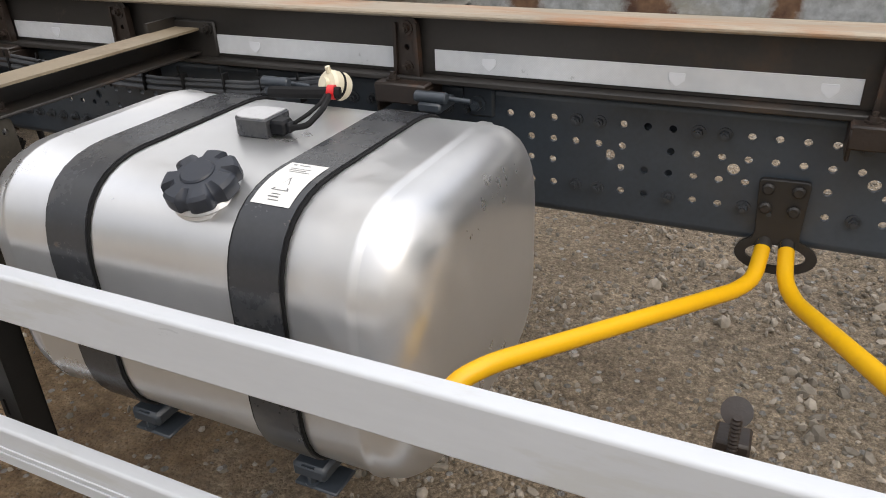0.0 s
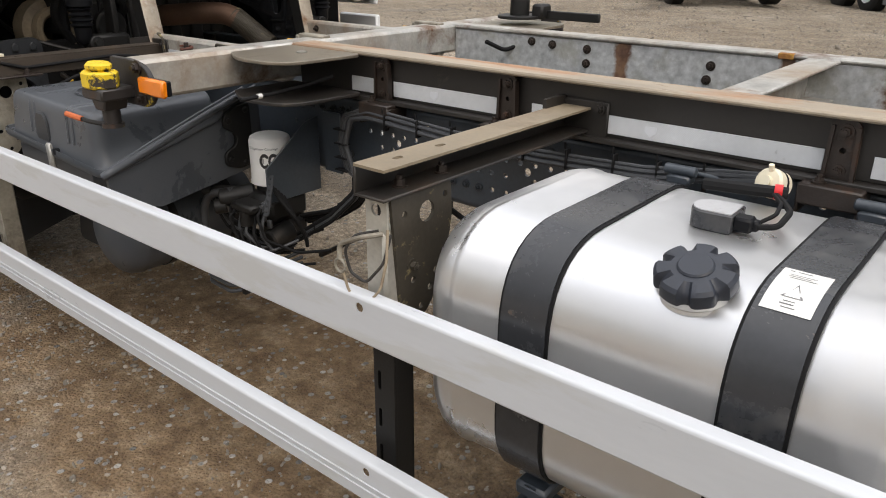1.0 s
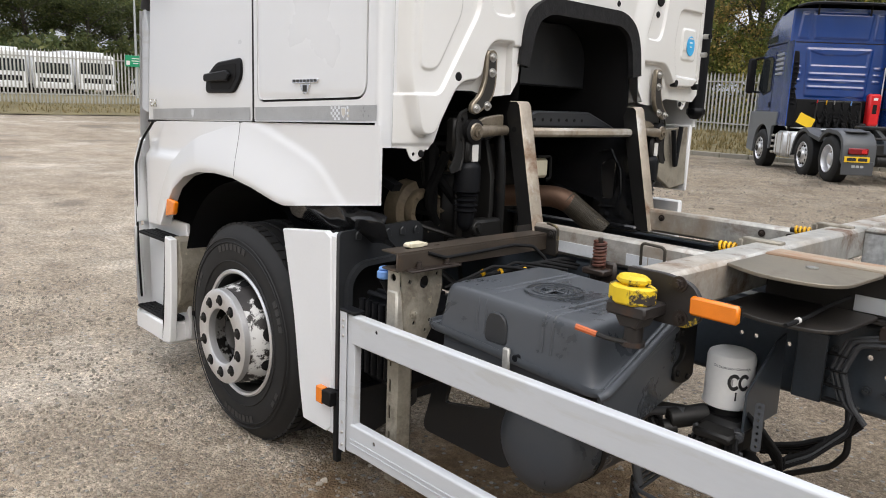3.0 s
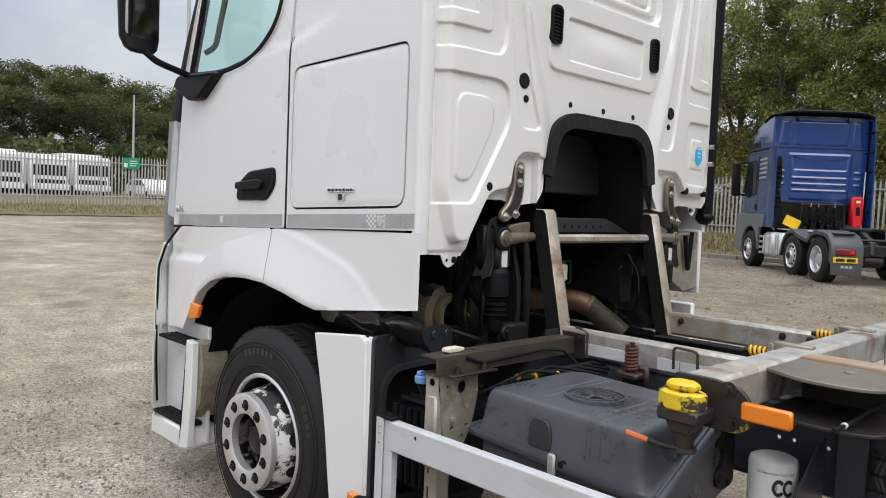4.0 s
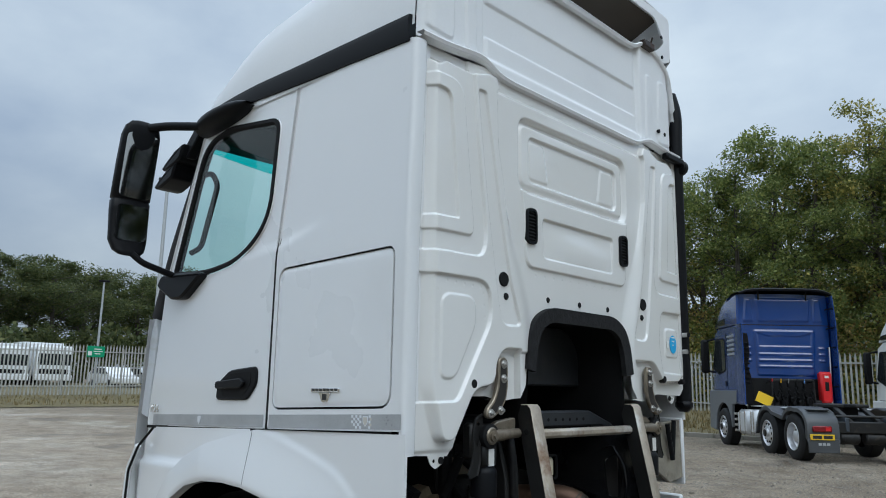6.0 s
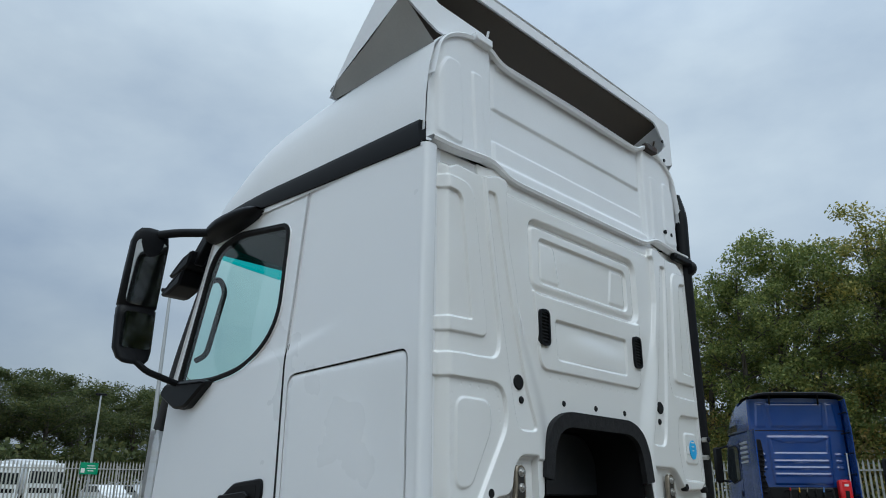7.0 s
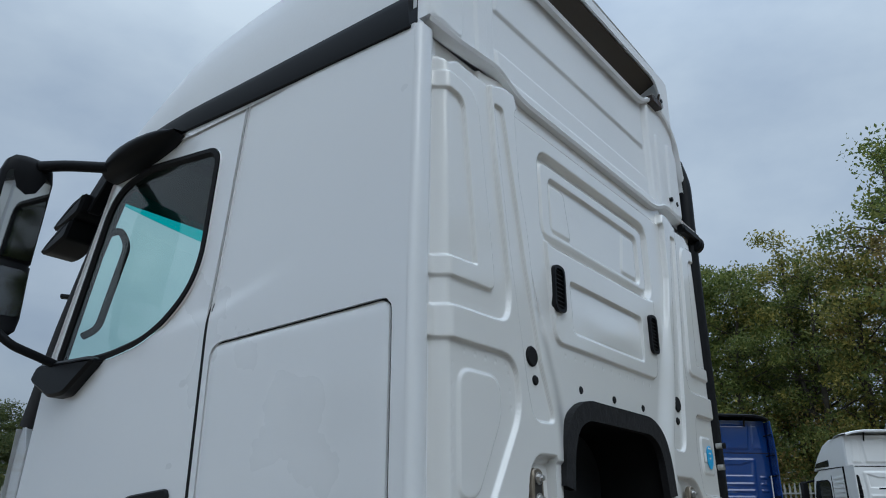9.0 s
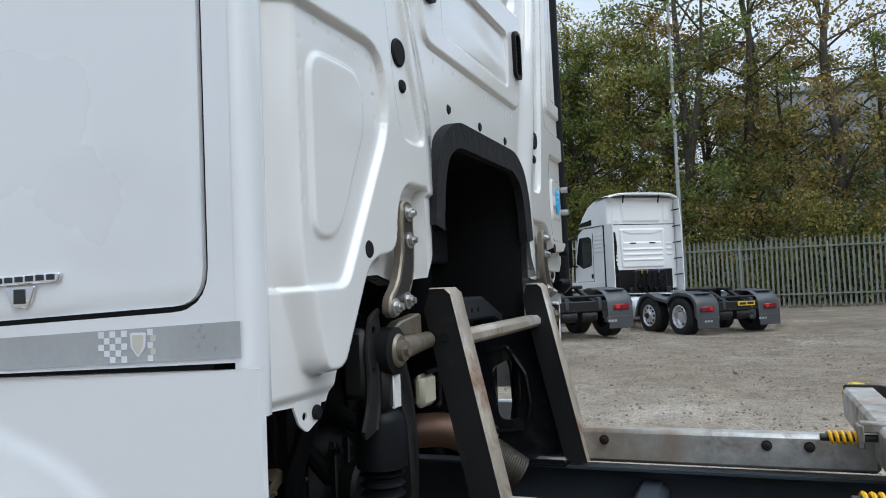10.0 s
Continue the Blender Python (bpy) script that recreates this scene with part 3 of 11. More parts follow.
# ---- mesh tools ----
class Mesh:
    """Collects vertices and faces in world metres."""

    def __init__(self):
        self.v, self.f, self.s = [], [], []

    def add(self, verts, faces, m=None, smooth=True):
        k = len(self.v)
        self.v += [tuple(m @ Vector(p)) for p in verts] if m else [tuple(p) for p in verts]
        self.f += [tuple(i + k for i in q) for q in faces]
        return self

    def box(self, x0, x1, y0, y1, z0, z1, b=0.004, m=None):
        x0, x1, y0, y1, z0, z1 = min(x0, x1), max(x0, x1), min(y0, y1), max(y0, y1), min(z0, z1), max(z0, z1)
        lo, hi = (x0, y0, z0), (x1, y1, z1)
        b = min(b, (x1 - x0) * 0.45, (y1 - y0) * 0.45, (z1 - z0) * 0.45)
        verts, at = [], {}
        for sx in (0, 1):
            for sy in (0, 1):
                for sz in (0, 1):
                    for a in range(3):
                        p = []
                        for k, s in enumerate((sx, sy, sz)):
                            e = hi[k] if s else lo[k]
                            p.append(e if k == a else e - b * (1 if s else -1))
                        at[sx, sy, sz, a] = len(verts)
                        verts.append(p)
        faces = []
        for a in range(3):
            o = [k for k in range(3) if k != a]
            for s in (0, 1):
                quad = []
                for u, w in ((0, 0), (1, 0), (1, 1), (0, 1)):
                    c = [0, 0, 0]
                    c[a], c[o[0]], c[o[1]] = s, u, w
                    quad.append(at[c[0], c[1], c[2], a])
                faces.append(quad if (s == 1) == (a != 1) else quad[::-1])
            for u in (0, 1):
                for w in (0, 1):
                    quad = []
                    for s, side in ((0, 0), (1, 0), (1, 1), (0, 1)):
                        c = [0, 0, 0]
                        c[a], c[o[0]], c[o[1]] = s, u, w
                        quad.append(at[c[0], c[1], c[2], o[side]])
                    flip = (u == w) == (a != 1)
                    faces.append(quad[::-1] if flip else quad)
        for sx in (0, 1):
            for sy in (0, 1):
                for sz in (0, 1):
                    t = [at[sx, sy, sz, a] for a in range(3)]
                    faces.append(t if (sx + sy + sz) % 2 else t[::-1])
        return self.add(verts, faces, m)

    def cyl(self, p, q, r, seg=16, r2=None, cap=True, b=0.0):
        p, q = Vector(p), Vector(q)
        d = (q - p).normalized()
        a = d.orthogonal().normalized()
        c = d.cross(a)
        r2 = r if r2 is None else r2
        rings = [(p, r), (q, r2)] if b <= 0 else [(p, r - b), (p + d * b, r), (q - d * b, r2), (q, r2 - b)]
        verts = [o + a * (math.cos(2 * math.pi * i / seg) * rr) + c * (math.sin(2 * math.pi * i / seg) * rr) for o, rr in rings for i in range(seg)]
        faces = []
        for k in range(len(rings) - 1):
            for i in range(seg):
                j = (i + 1) % seg
                faces.append((k * seg + i, k * seg + j, k * seg + seg + j, k * seg + seg + i))
        if cap:
            faces.append(tuple(range(seg))[::-1])
            faces.append(tuple(range((len(rings) - 1) * seg, len(rings) * seg)))
        return self.add(verts, faces)

    def spin(self, profile, p, axis, seg=32, closed=False):
        """Turns (radius, distance along the axis) pairs about the axis through p."""
        p, d = Vector(p), Vector(axis).normalized()
        a = d.orthogonal().normalized()
        c = d.cross(a)
        n = len(profile)
        verts = [p + d * h + a * (math.cos(2 * math.pi * i / seg) * r) + c * (math.sin(2 * math.pi * i / seg) * r) for i in range(seg) for r, h in profile]
        faces = []
        for i in range(seg):
            j = (i + 1) % seg
            for k in range(n if closed else n - 1):
                k2 = (k + 1) % n
                faces.append((i * n + k, j * n + k, j * n + k2, i * n + k2))
        return self.add(verts, faces)

    def tube(self, pts, r, seg=8, r2=None):
        """A round bar along a polyline, its bends rounded."""
        path = bend(pts, max(r * 2.2, 0.012)) if len(pts) > 2 else [Vector(p) for p in pts]
        n = len(path)
        verts, up = [], None
        for i, p in enumerate(path):
            d = (path[min(i + 1, n - 1)] - path[max(i - 1, 0)]).normalized()
            up = d.orthogonal().normalized() if up is None else (up - d * up.dot(d)).normalized()
            w = d.cross(up)
            rr = r if r2 is None else r + (r2 - r) * i / (n - 1)
            verts += [p + up * (math.cos(2 * math.pi * k / seg) * rr) + w * (math.sin(2 * math.pi * k / seg) * rr) for k in range(seg)]
        faces = [(i * seg + k, i * seg + (k + 1) % seg, (i + 1) * seg + (k + 1) % seg, (i + 1) * seg + k) for i in range(n - 1) for k in range(seg)]
        faces += [tuple(range(seg))[::-1], tuple(range((n - 1) * seg, n * seg))]
        return self.add(verts, faces)

    def prism(self, pts, axis, a0, a1, b=0.0):
        """A polygon (pairs in the plane across the axis, in x-y-z order) pushed from a0 to a1."""
        def at(u, w, a):
            return (a, u, w) if axis == "x" else (u, a, w) if axis == "y" else (u, w, a)
        n = len(pts)
        if b > 0:
            inner = inset(pts, b)
            sg = 1 if a1 > a0 else -1
            rings = [(inner, a0), (pts, a0 + b * sg), (pts, a1 - b * sg), (inner, a1)]
        else:
            rings = [(pts, a0), (pts, a1)]
        verts = [at(u, w, a) for ring, a in rings for u, w in ring]
        faces = [(k * n + i, k * n + (i + 1) % n, (k + 1) * n + (i + 1) % n, (k + 1) * n + i) for k in range(len(rings) - 1) for i in range(n)]
        faces += [tuple(range(n))[::-1], tuple(range((len(rings) - 1) * n, len(rings) * n))]
        return self.add(verts, faces)

    def plate(self, pts, holes, axis, a0, a1):
        """A flat plate with real holes; holes: (u, w, radius) or a list of pairs."""
        from mathutils.geometry import delaunay_2d_cdt
        loops = [list(pts)]
        for h in holes:
            if len(h) == 3 and not hasattr(h[0], "__len__"):
                k = 14 if h[2] > 0.012 else 10
                loops.append([(h[0] + h[2] * math.cos(2 * math.pi * i / k), h[1] + h[2] * math.sin(2 * math.pi * i / k)) for i in range(k)])
            else:
                loops.append(list(h))
        flat, edges = [], []
        for lp in loops:
            k = len(flat)
            flat += [Vector(p) for p in lp]
            edges += [(k + i, k + (i + 1) % len(lp)) for i in range(len(lp))]
        vo, _, fo, _, _, _ = delaunay_2d_cdt(flat, edges, [], 1, 1e-6)
        def at(u, w, a):
            return (a, u, w) if axis == "x" else (u, a, w) if axis == "y" else (u, w, a)
        keep = []
        for q in fo:
            c = sum((vo[i] for i in q), Vector((0, 0))) / len(q)
            if inside(c, loops[0]) and not any(inside(c, lp) for lp in loops[1:]):
                keep.append(tuple(q))
        n = len(vo)
        self.add([at(p[0], p[1], a) for a in (a0, a1) for p in vo], keep + [tuple(i + n for i in q[::-1]) for q in keep])
        for lp in loops:
            k = len(lp)
            self.add([at(u, w, a) for a in (a0, a1) for u, w in lp], [(i, (i + 1) % k, k + (i + 1) % k, k + i) for i in range(k)])
        return self

    def grid(self, rows, close=False):
        """A skin over rows of points, all of one length."""
        n = len(rows[0])
        verts = [p for r in rows for p in r]
        faces = []
        for i in range(len(rows) - 1):
            for k in range(n if close else n - 1):
                k2 = (k + 1) % n
                faces.append((i * n + k, i * n + k2, (i + 1) * n + k2, (i + 1) * n + k))
        return self.add(verts, faces)

    def ball(self, c, r, seg=12, ring=8, sc=(1, 1, 1)):
        c = Vector(c)
        rows = [[c + Vector((math.sin(math.pi * i / ring) * math.cos(2 * math.pi * k / seg) * r * sc[0], math.sin(math.pi * i / ring) * math.sin(2 * math.pi * k / seg) * r * sc[1], math.cos(math.pi * i / ring) * r * sc[2])) for k in range(seg)] for i in range(ring + 1)]
        return self.grid(rows, True)

    def make(self, name, material, angle=38):
        me = bpy.data.meshes.new(name)
        me.from_pydata([tuple(p) for p in self.v], [], self.f)
        me.materials.append(material)
        bm = bmesh.new()
        bm.from_mesh(me)
        bmesh.ops.remove_doubles(bm, verts=bm.verts, dist=0.00005)
        bmesh.ops.recalc_face_normals(bm, faces=bm.faces)
        bm.to_mesh(me)
        bm.free()
        me.polygons.foreach_set("use_smooth", [True] * len(me.polygons))
        me.set_sharp_from_angle(angle=radians(angle))
        me.update()
        return me


def inset(pts, d):
    """The polygon drawn in by d."""
    n, out = len(pts), []
    area = sum(pts[i][0] * pts[(i + 1) % n][1] - pts[(i + 1) % n][0] * pts[i][1] for i in range(n))
    s = 1 if area > 0 else -1
    for i in range(n):
        a, p, c = Vector(pts[i - 1]), Vector(pts[i]), Vector(pts[(i + 1) % n])
        e, g = (p - a).normalized(), (c - p).normalized()
        n1, n2 = Vector((-e.y, e.x)) * s, Vector((-g.y, g.x)) * s
        m = n1 + n2
        m = m / max(m.length_squared / 2, 0.3)
        out.append((p.x + m.x * d, p.y + m.y * d))
    return out


def inside(p, pts):
    x, y, c = p[0], p[1], False
    for i in range(len(pts)):
        x1, y1 = pts[i - 1]
        x2, y2 = pts[i]
        if (y1 > y) != (y2 > y) and x < (x2 - x1) * (y - y1) / (y2 - y1) + x1:
            c = not c
    return c


def bend(pts, r, k=5):
    """A polyline with its corners rounded."""
    pts = [Vector(p) for p in pts]
    out = [pts[0]]
    for a, p, c in zip(pts, pts[1:], pts[2:]):
        e, g = a - p, c - p
        t = min(r, e.length * 0.48, g.length * 0.48)
        s0, s1 = p + e.normalized() * t, p + g.normalized() * t
        for i in range(k + 1):
            w = i / k
            out.append(s0 * (1 - w) ** 2 + p * (2 * w * (1 - w)) + s1 * w * w)
    return out + [pts[-1]]


def rounded(pts, r, k=5):
    """A closed polygon of pairs with rounded corners; r: one radius or one for each corner."""
    n, out = len(pts), []
    for i in range(n):
        a, p, c = Vector(pts[i - 1]), Vector(pts[i]), Vector(pts[(i + 1) % n])
        rr = r[i] if hasattr(r, "__len__") else r
        if rr <= 0:
            out.append(tuple(p))
            continue
        e, g = a - p, c - p
        t = min(rr, e.length * 0.48, g.length * 0.48)
        s0, s1 = p + e.normalized() * t, p + g.normalized() * t
        for j in range(k + 1):
            w = j / k
            out.append(tuple(s0 * (1 - w) ** 2 + p * (2 * w * (1 - w)) + s1 * w * w))
    return out


def rbox(u0, u1, w0, w1, r, k=5):
    return rounded([(u0, w0), (u1, w0), (u1, w1), (u0, w1)], r, k)


def sdf(U, W, pts):
    """Signed distance to a closed polygon, below 0 inside (arrays)."""
    d = np.full(U.shape, 1e9)
    ins = np.zeros(U.shape, bool)
    for i in range(len(pts)):
        x1, y1 = pts[i - 1]
        x2, y2 = pts[i]
        ex, ey = x2 - x1, y2 - y1
        q = ex * ex + ey * ey
        if q < 1e-14:
            continue
        t = np.clip(((U - x1) * ex + (W - y1) * ey) / q, 0, 1)
        d = np.minimum(d, np.hypot(U - x1 - t * ex, W - y1 - t * ey))
        if abs(ey) > 1e-12:
            ins ^= ((y1 > W) != (y2 > W)) & (U < ex * (W - y1) / ey + x1)
    return np.where(ins, -d, d)


def ease(x):
    x = np.clip(x, 0, 1)
    return x * x * (3 - 2 * x)


def relief(outline, step, height, place, holes=()):
    """A pressed sheet: a fine grid cut to the outline, lifted by height(U, W), set in the world by place(u, w, h)."""
    us, ws = [p[0] for p in outline], [p[1] for p in outline]
    nu, nw = int((max(us) - min(us)) / step) + 3, int((max(ws) - min(ws)) / step) + 3
    u, w = np.linspace(min(us) - step, max(us) + step, nu), np.linspace(min(ws) - step, max(ws) + step, nw)
    U, W = np.meshgrid(u, w, indexing="ij")

    def edge(a, b):
        d = sdf(a, b, outline)
        for h in holes:
            d = np.maximum(d, -sdf(a, b, h))
        return d
    D = edge(U, W)
    inn = D < 0
    cell = inn[:-1, :-1] | inn[1:, :-1] | inn[:-1, 1:] | inn[1:, 1:]
    use = np.zeros(U.shape, bool)
    for a in (0, 1):
        for b in (0, 1):
            use[a:nu - 1 + a, b:nw - 1 + b] |= cell
    out = use & ~inn
    e = step * 0.05
    for _ in range(3):
        px, pw = U[out], W[out]
        d = edge(px, pw)
        gx, gw = (edge(px + e, pw) - d) / e, (edge(px, pw + e) - d) / e
        g = np.maximum(np.hypot(gx, gw), 0.3)
        U[out], W[out] = px - d * gx / g, pw - d * gw / g
    H = height(U, W)
    ids = -np.ones(U.shape, int)
    ids[use] = np.arange(use.sum())
    verts = [place(a, b, c) for a, b, c in zip(U[use], W[use], H[use])]
    faces = [(ids[i, j], ids[i + 1, j], ids[i + 1, j + 1], ids[i, j + 1]) for i, j in zip(*np.nonzero(cell))]
    m = Mesh()
    m.add(verts, faces)
    return m


def thing(name, label, category, at=(0, 0, 0), group="", kind=""):
    ob = new(name)
    ob.empty_display_size = 0.2
    ob.matrix_world = Matrix.Translation(at)
    return tagged(ob, label, category, group, kind)


def part(name, mesh, material, parent, label="", angle=38):
    """One mesh object under a thing or under a part."""
    ob = new(name, mesh.make(name, material, angle) if isinstance(mesh, Mesh) else mesh)
    ob.parent = parent
    top, m = parent, Matrix()
    while top is not None:
        m = Matrix.Translation(top.location) @ m if top.type == "EMPTY" else m
        top = top.parent
    ob.matrix_parent_inverse = m.inverted() if parent.type == "EMPTY" else Matrix()
    if label:
        ob["label"] = label
    return ob


def solid(name, mesh, material, label, category, group="", kind="", angle=38):
    """A thing of one mesh."""
    return tagged(new(name, mesh.make(name, material, angle)), label, category, group, kind)


def bolt(m, p, d, r=0.014, h=0.012, washer=True):
    """A hexagon head on a washer, into a mesh."""
    p, d = Vector(p), Vector(d).normalized()
    if washer:
        m.cyl(p, p + d * 0.004, r * 1.45, 14)
    m.cyl(p + d * 0.003, p + d * (h + 0.003), r, 6, r2=r * 0.92)
    m.cyl(p + d * (h + 0.003), p + d * (h + 0.010), r * 0.55, 8)

# ---- ground ----
def rise(x, y):
    """The yard lifts gently away from the lorry."""
    d = math.hypot(x + 2.5, y - 1.0)
    k = max(0.0, d - 5.0)
    swell = 0.15 * math.exp(-((x + 8.0) ** 2 + (y - 17.2) ** 2) / 16.0) - 0.17 * math.exp(-((x + 4.0) ** 2 + (y - 21.2) ** 2) / 12.0)
    return swell + (0.019 * k * k / (k + 3.0) if d < 120 else 0.019 * 115 * 115 / 118)


def ground_sheet():
    m = Mesh()
    rings = [0.0] + [0.25 * 1.045 ** i for i in range(0, 210)]
    rings = [r for r in rings if r < 2200]
    seg = 128
    rows = []
    for r in rings:
        row = []
        for k in range(seg):
            a = 2 * math.pi * k / seg
            x, y = -2.5 + r * math.cos(a), 1.0 + r * math.sin(a)
            z = rise(x, y)
            if r < 40:
                z += 0.012 * noise.noise(Vector((x * 0.9, y * 0.9, 0))) + 0.006 * noise.noise(Vector((x * 4, y * 4, 3)))
            row.append((x, y, z))
        rows.append(row)
    m.grid(rows, True)
    return solid("ground", m, M_GROUND, "grey-brown trodden gravel yard with damp patches", "ground", kind="structure", angle=180)


ground_sheet()


def stones():
    rng = random.Random(5)
    m = Mesh()
    t = (1 + 5 ** 0.5) / 2
    ico = [Vector(p).normalized() for p in ((-1, t, 0), (1, t, 0), (-1, -t, 0), (1, -t, 0), (0, -1, t), (0, 1, t), (0, -1, -t), (0, 1, -t), (t, 0, -1), (t, 0, 1), (-t, 0, -1), (-t, 0, 1))]
    fac = ((0, 11, 5), (0, 5, 1), (0, 1, 7), (0, 7, 10), (0, 10, 11), (1, 5, 9), (5, 11, 4), (11, 10, 2), (10, 7, 6), (7, 1, 8), (3, 9, 4), (3, 4, 2), (3, 2, 6), (3, 6, 8), (3, 8, 9), (4, 9, 5), (2, 4, 11), (6, 2, 10), (8, 6, 7), (9, 8, 1))
    n = 0
    while n < 50000:
        if n < 4800:
            x, y = rng.uniform(-4.5, 1.8), rng.uniform(-0.6, 5.5)
            keep = 0.12 + 0.88 * float(ease(np.array((x + 2.0) / 1.4))) * (0.35 + 0.65 * (noise.noise(Vector((x * 1.5, y * 1.5, 0))) > -0.1))
        elif n >= 33000:
            x, y = rng.uniform(-8.5, -1.2), rng.uniform(-2.4, 1.3)
            keep = (0.25 + 0.75 * (noise.noise(Vector((x * 1.6, y * 1.6, 6))) > -0.05)) * (0.25 if math.hypot((x + 2.75) / 1.55, (y - 1.15) / 0.85) < 1 else 1.0)
        elif n >= 26000:
            x, y = rng.uniform(-1.3, 2.0), rng.uniform(1.2, 4.6)
            keep = 0.15 + 0.85 * (noise.noise(Vector((x * 1.7, y * 1.7, 9))) > -0.05)
        elif n < 10500:
            x, y = rng.uniform(-8.5, -1.0), rng.uniform(-2.4, 0.9)
            keep = 0.25 + 0.75 * (noise.noise(Vector((x * 1.1, y * 1.1, 4))) > 0.0)
        else:
            x, y = (rng.uniform(-14, 2), rng.uniform(-2.0, 15)) if n < 15000 else (rng.uniform(-12, 3), rng.uniform(5.0, 20))
            keep = 0.8
        if rng.random() > keep:
            continue
        n += 1
        s = rng.choice((0.0045, 0.0055, 0.007, 0.009, 0.012) if not 4799 < n < 10501 else (0.003, 0.004, 0.005, 0.006, 0.008, 0.011)) * rng.uniform(0.8, 1.3) * (1.0 if rng.random() < 0.96 else 1.8) * (1.9 if 15000 < n < 26000 else (1.6 if 26000 <= n < 33000 and n % 3 == 0 else 1.0)) * (0.85 if n > 33000 else 1.0)
        rot = Euler((rng.uniform(0, 6), rng.uniform(0, 6), rng.uniform(0, 6))).to_matrix()
        sc = Vector((rng.uniform(0.7, 1.4), rng.uniform(0.6, 1.1), rng.uniform(0.4, 0.8)))
        zz = rise(x, y) + 0.012 * noise.noise(Vector((x * 0.9, y * 0.9, 0))) + s * 0.1
        m.add([(rot @ Vector((p.x * sc.x, p.y * sc.y, p.z * sc.z)) * s * rng.uniform(0.85, 1.15)) + Vector((x, y, zz)) for p in ico], fac)
    me = bpy.data.meshes.new("gravel_stones")
    me.from_pydata([tuple(p) for p in m.v], [], m.f)
    me.materials.append(M_STONE)
    tagged(new("gravel_stones", me), "loose grey and tan broken stones lying on the yard", "gravel", kind="stuff")


stones()

# ---- the lorry ----
C = 1.995
truck = thing("lorry", "white two-axle lorry cab and bare chassis without a body", "lorry", (-3.0, C, 0.0))


def chassis_rail(y, s, name, holes):
    m = Mesh()
    x0, x1, z0, z1, t, fl, r = -6.2, 2.3, 0.705, 1.000, 0.009, 0.085, 0.022
    cuts = [-6.2, -2.9, -2.4, -1.9, -1.4, -0.9, -0.4, 0.1, 2.3]
    for a, b in zip(cuts, cuts[1:]):
        hs = [h for h in holes if a < h[0] < b]
        m.plate([(a, z0 + r), (b, z0 + r), (b, z1 - r), (a, z1 - r)], hs, "y", y, y + s * t)
    for zz, d in ((z1, -1), (z0, 1)):
        prof = [(y, zz + d * r)] + [(y + s * r * (1 - math.cos(k * math.pi / 10)), zz + d * r * (1 - math.sin(k * math.pi / 10))) for k in range(1, 6)] + [(y + s * fl, zz)]
        inn = [(yy + (s * t if i < 3 else 0), z2 + (d * t if i > 2 else 0)) for i, (yy, z2) in enumerate(prof)]
        m.grid([[(xx, p[0], p[1]) for p in prof + inn[::-1]] for xx in (x0, x1)], True)
    return part(name, m, M_FRAME, truck, "dark grey pressed-steel chassis rail with rows of round holes")


def hole_pattern():
    rng = random.Random(11)
    hs, bolts = [], []
    k = 0
    x = -2.36
    while x < 0.45:
        for j, z in enumerate((0.94, 0.89, 0.84, 0.785)):
            u = x + (0.0 if j in (0, 1, 2) else 0.004)
            lower = j == 3
            if lower and (k % 7 in (1, 2, 5) or x < -1.85):
                bolts.append((u, z))
            elif j == 0 and k % 11 in (3, 4, 8, 9):
                bolts.append((u, z))
            elif rng.random() < (0.90 if j in (1, 2) else 0.92):
                hs.append((u, z, 0.0086))
        if k % 5 == 2:
            hs.append((x + 0.026, 0.866, 0.0130))
        x += 0.0525
        k += 1
    for x in (-2.76, -2.71, -2.60):
        for z in (0.93, 0.87):
            hs.append((x, z, 0.0075))
    return hs, bolts


HOLES, BOLTS = hole_pattern()
near_rail = chassis_rail(1.53, 1, "chassis_rail", HOLES)
chassis_rail(2.445, -1, "chassis_rail", [(h[0] + 0.02, h[1], h[2]) for h in HOLES[::3]])
for x, z in BOLTS + [(-2.66, 0.945), (-2.60, 0.945), (-2.545, 0.945), (-2.50, 0.945), (-2.46, 0.945), (-2.46, 0.89), (-2.46, 0.79)]:
    m = Mesh()
    bolt(m, (x, 1.53, z), (0, -1, 0), 0.0105, 0.012)
    part("bolt", m, M_BOLT, near_rail)
for x in (-5.6, -3.45, -2.0, -0.3, 1.3):
    part("chassis_crossmember", Mesh().box(x - 0.05, x + 0.05, 1.54, 2.435, 0.74, 0.95, 0.02), M_FRAME, truck)


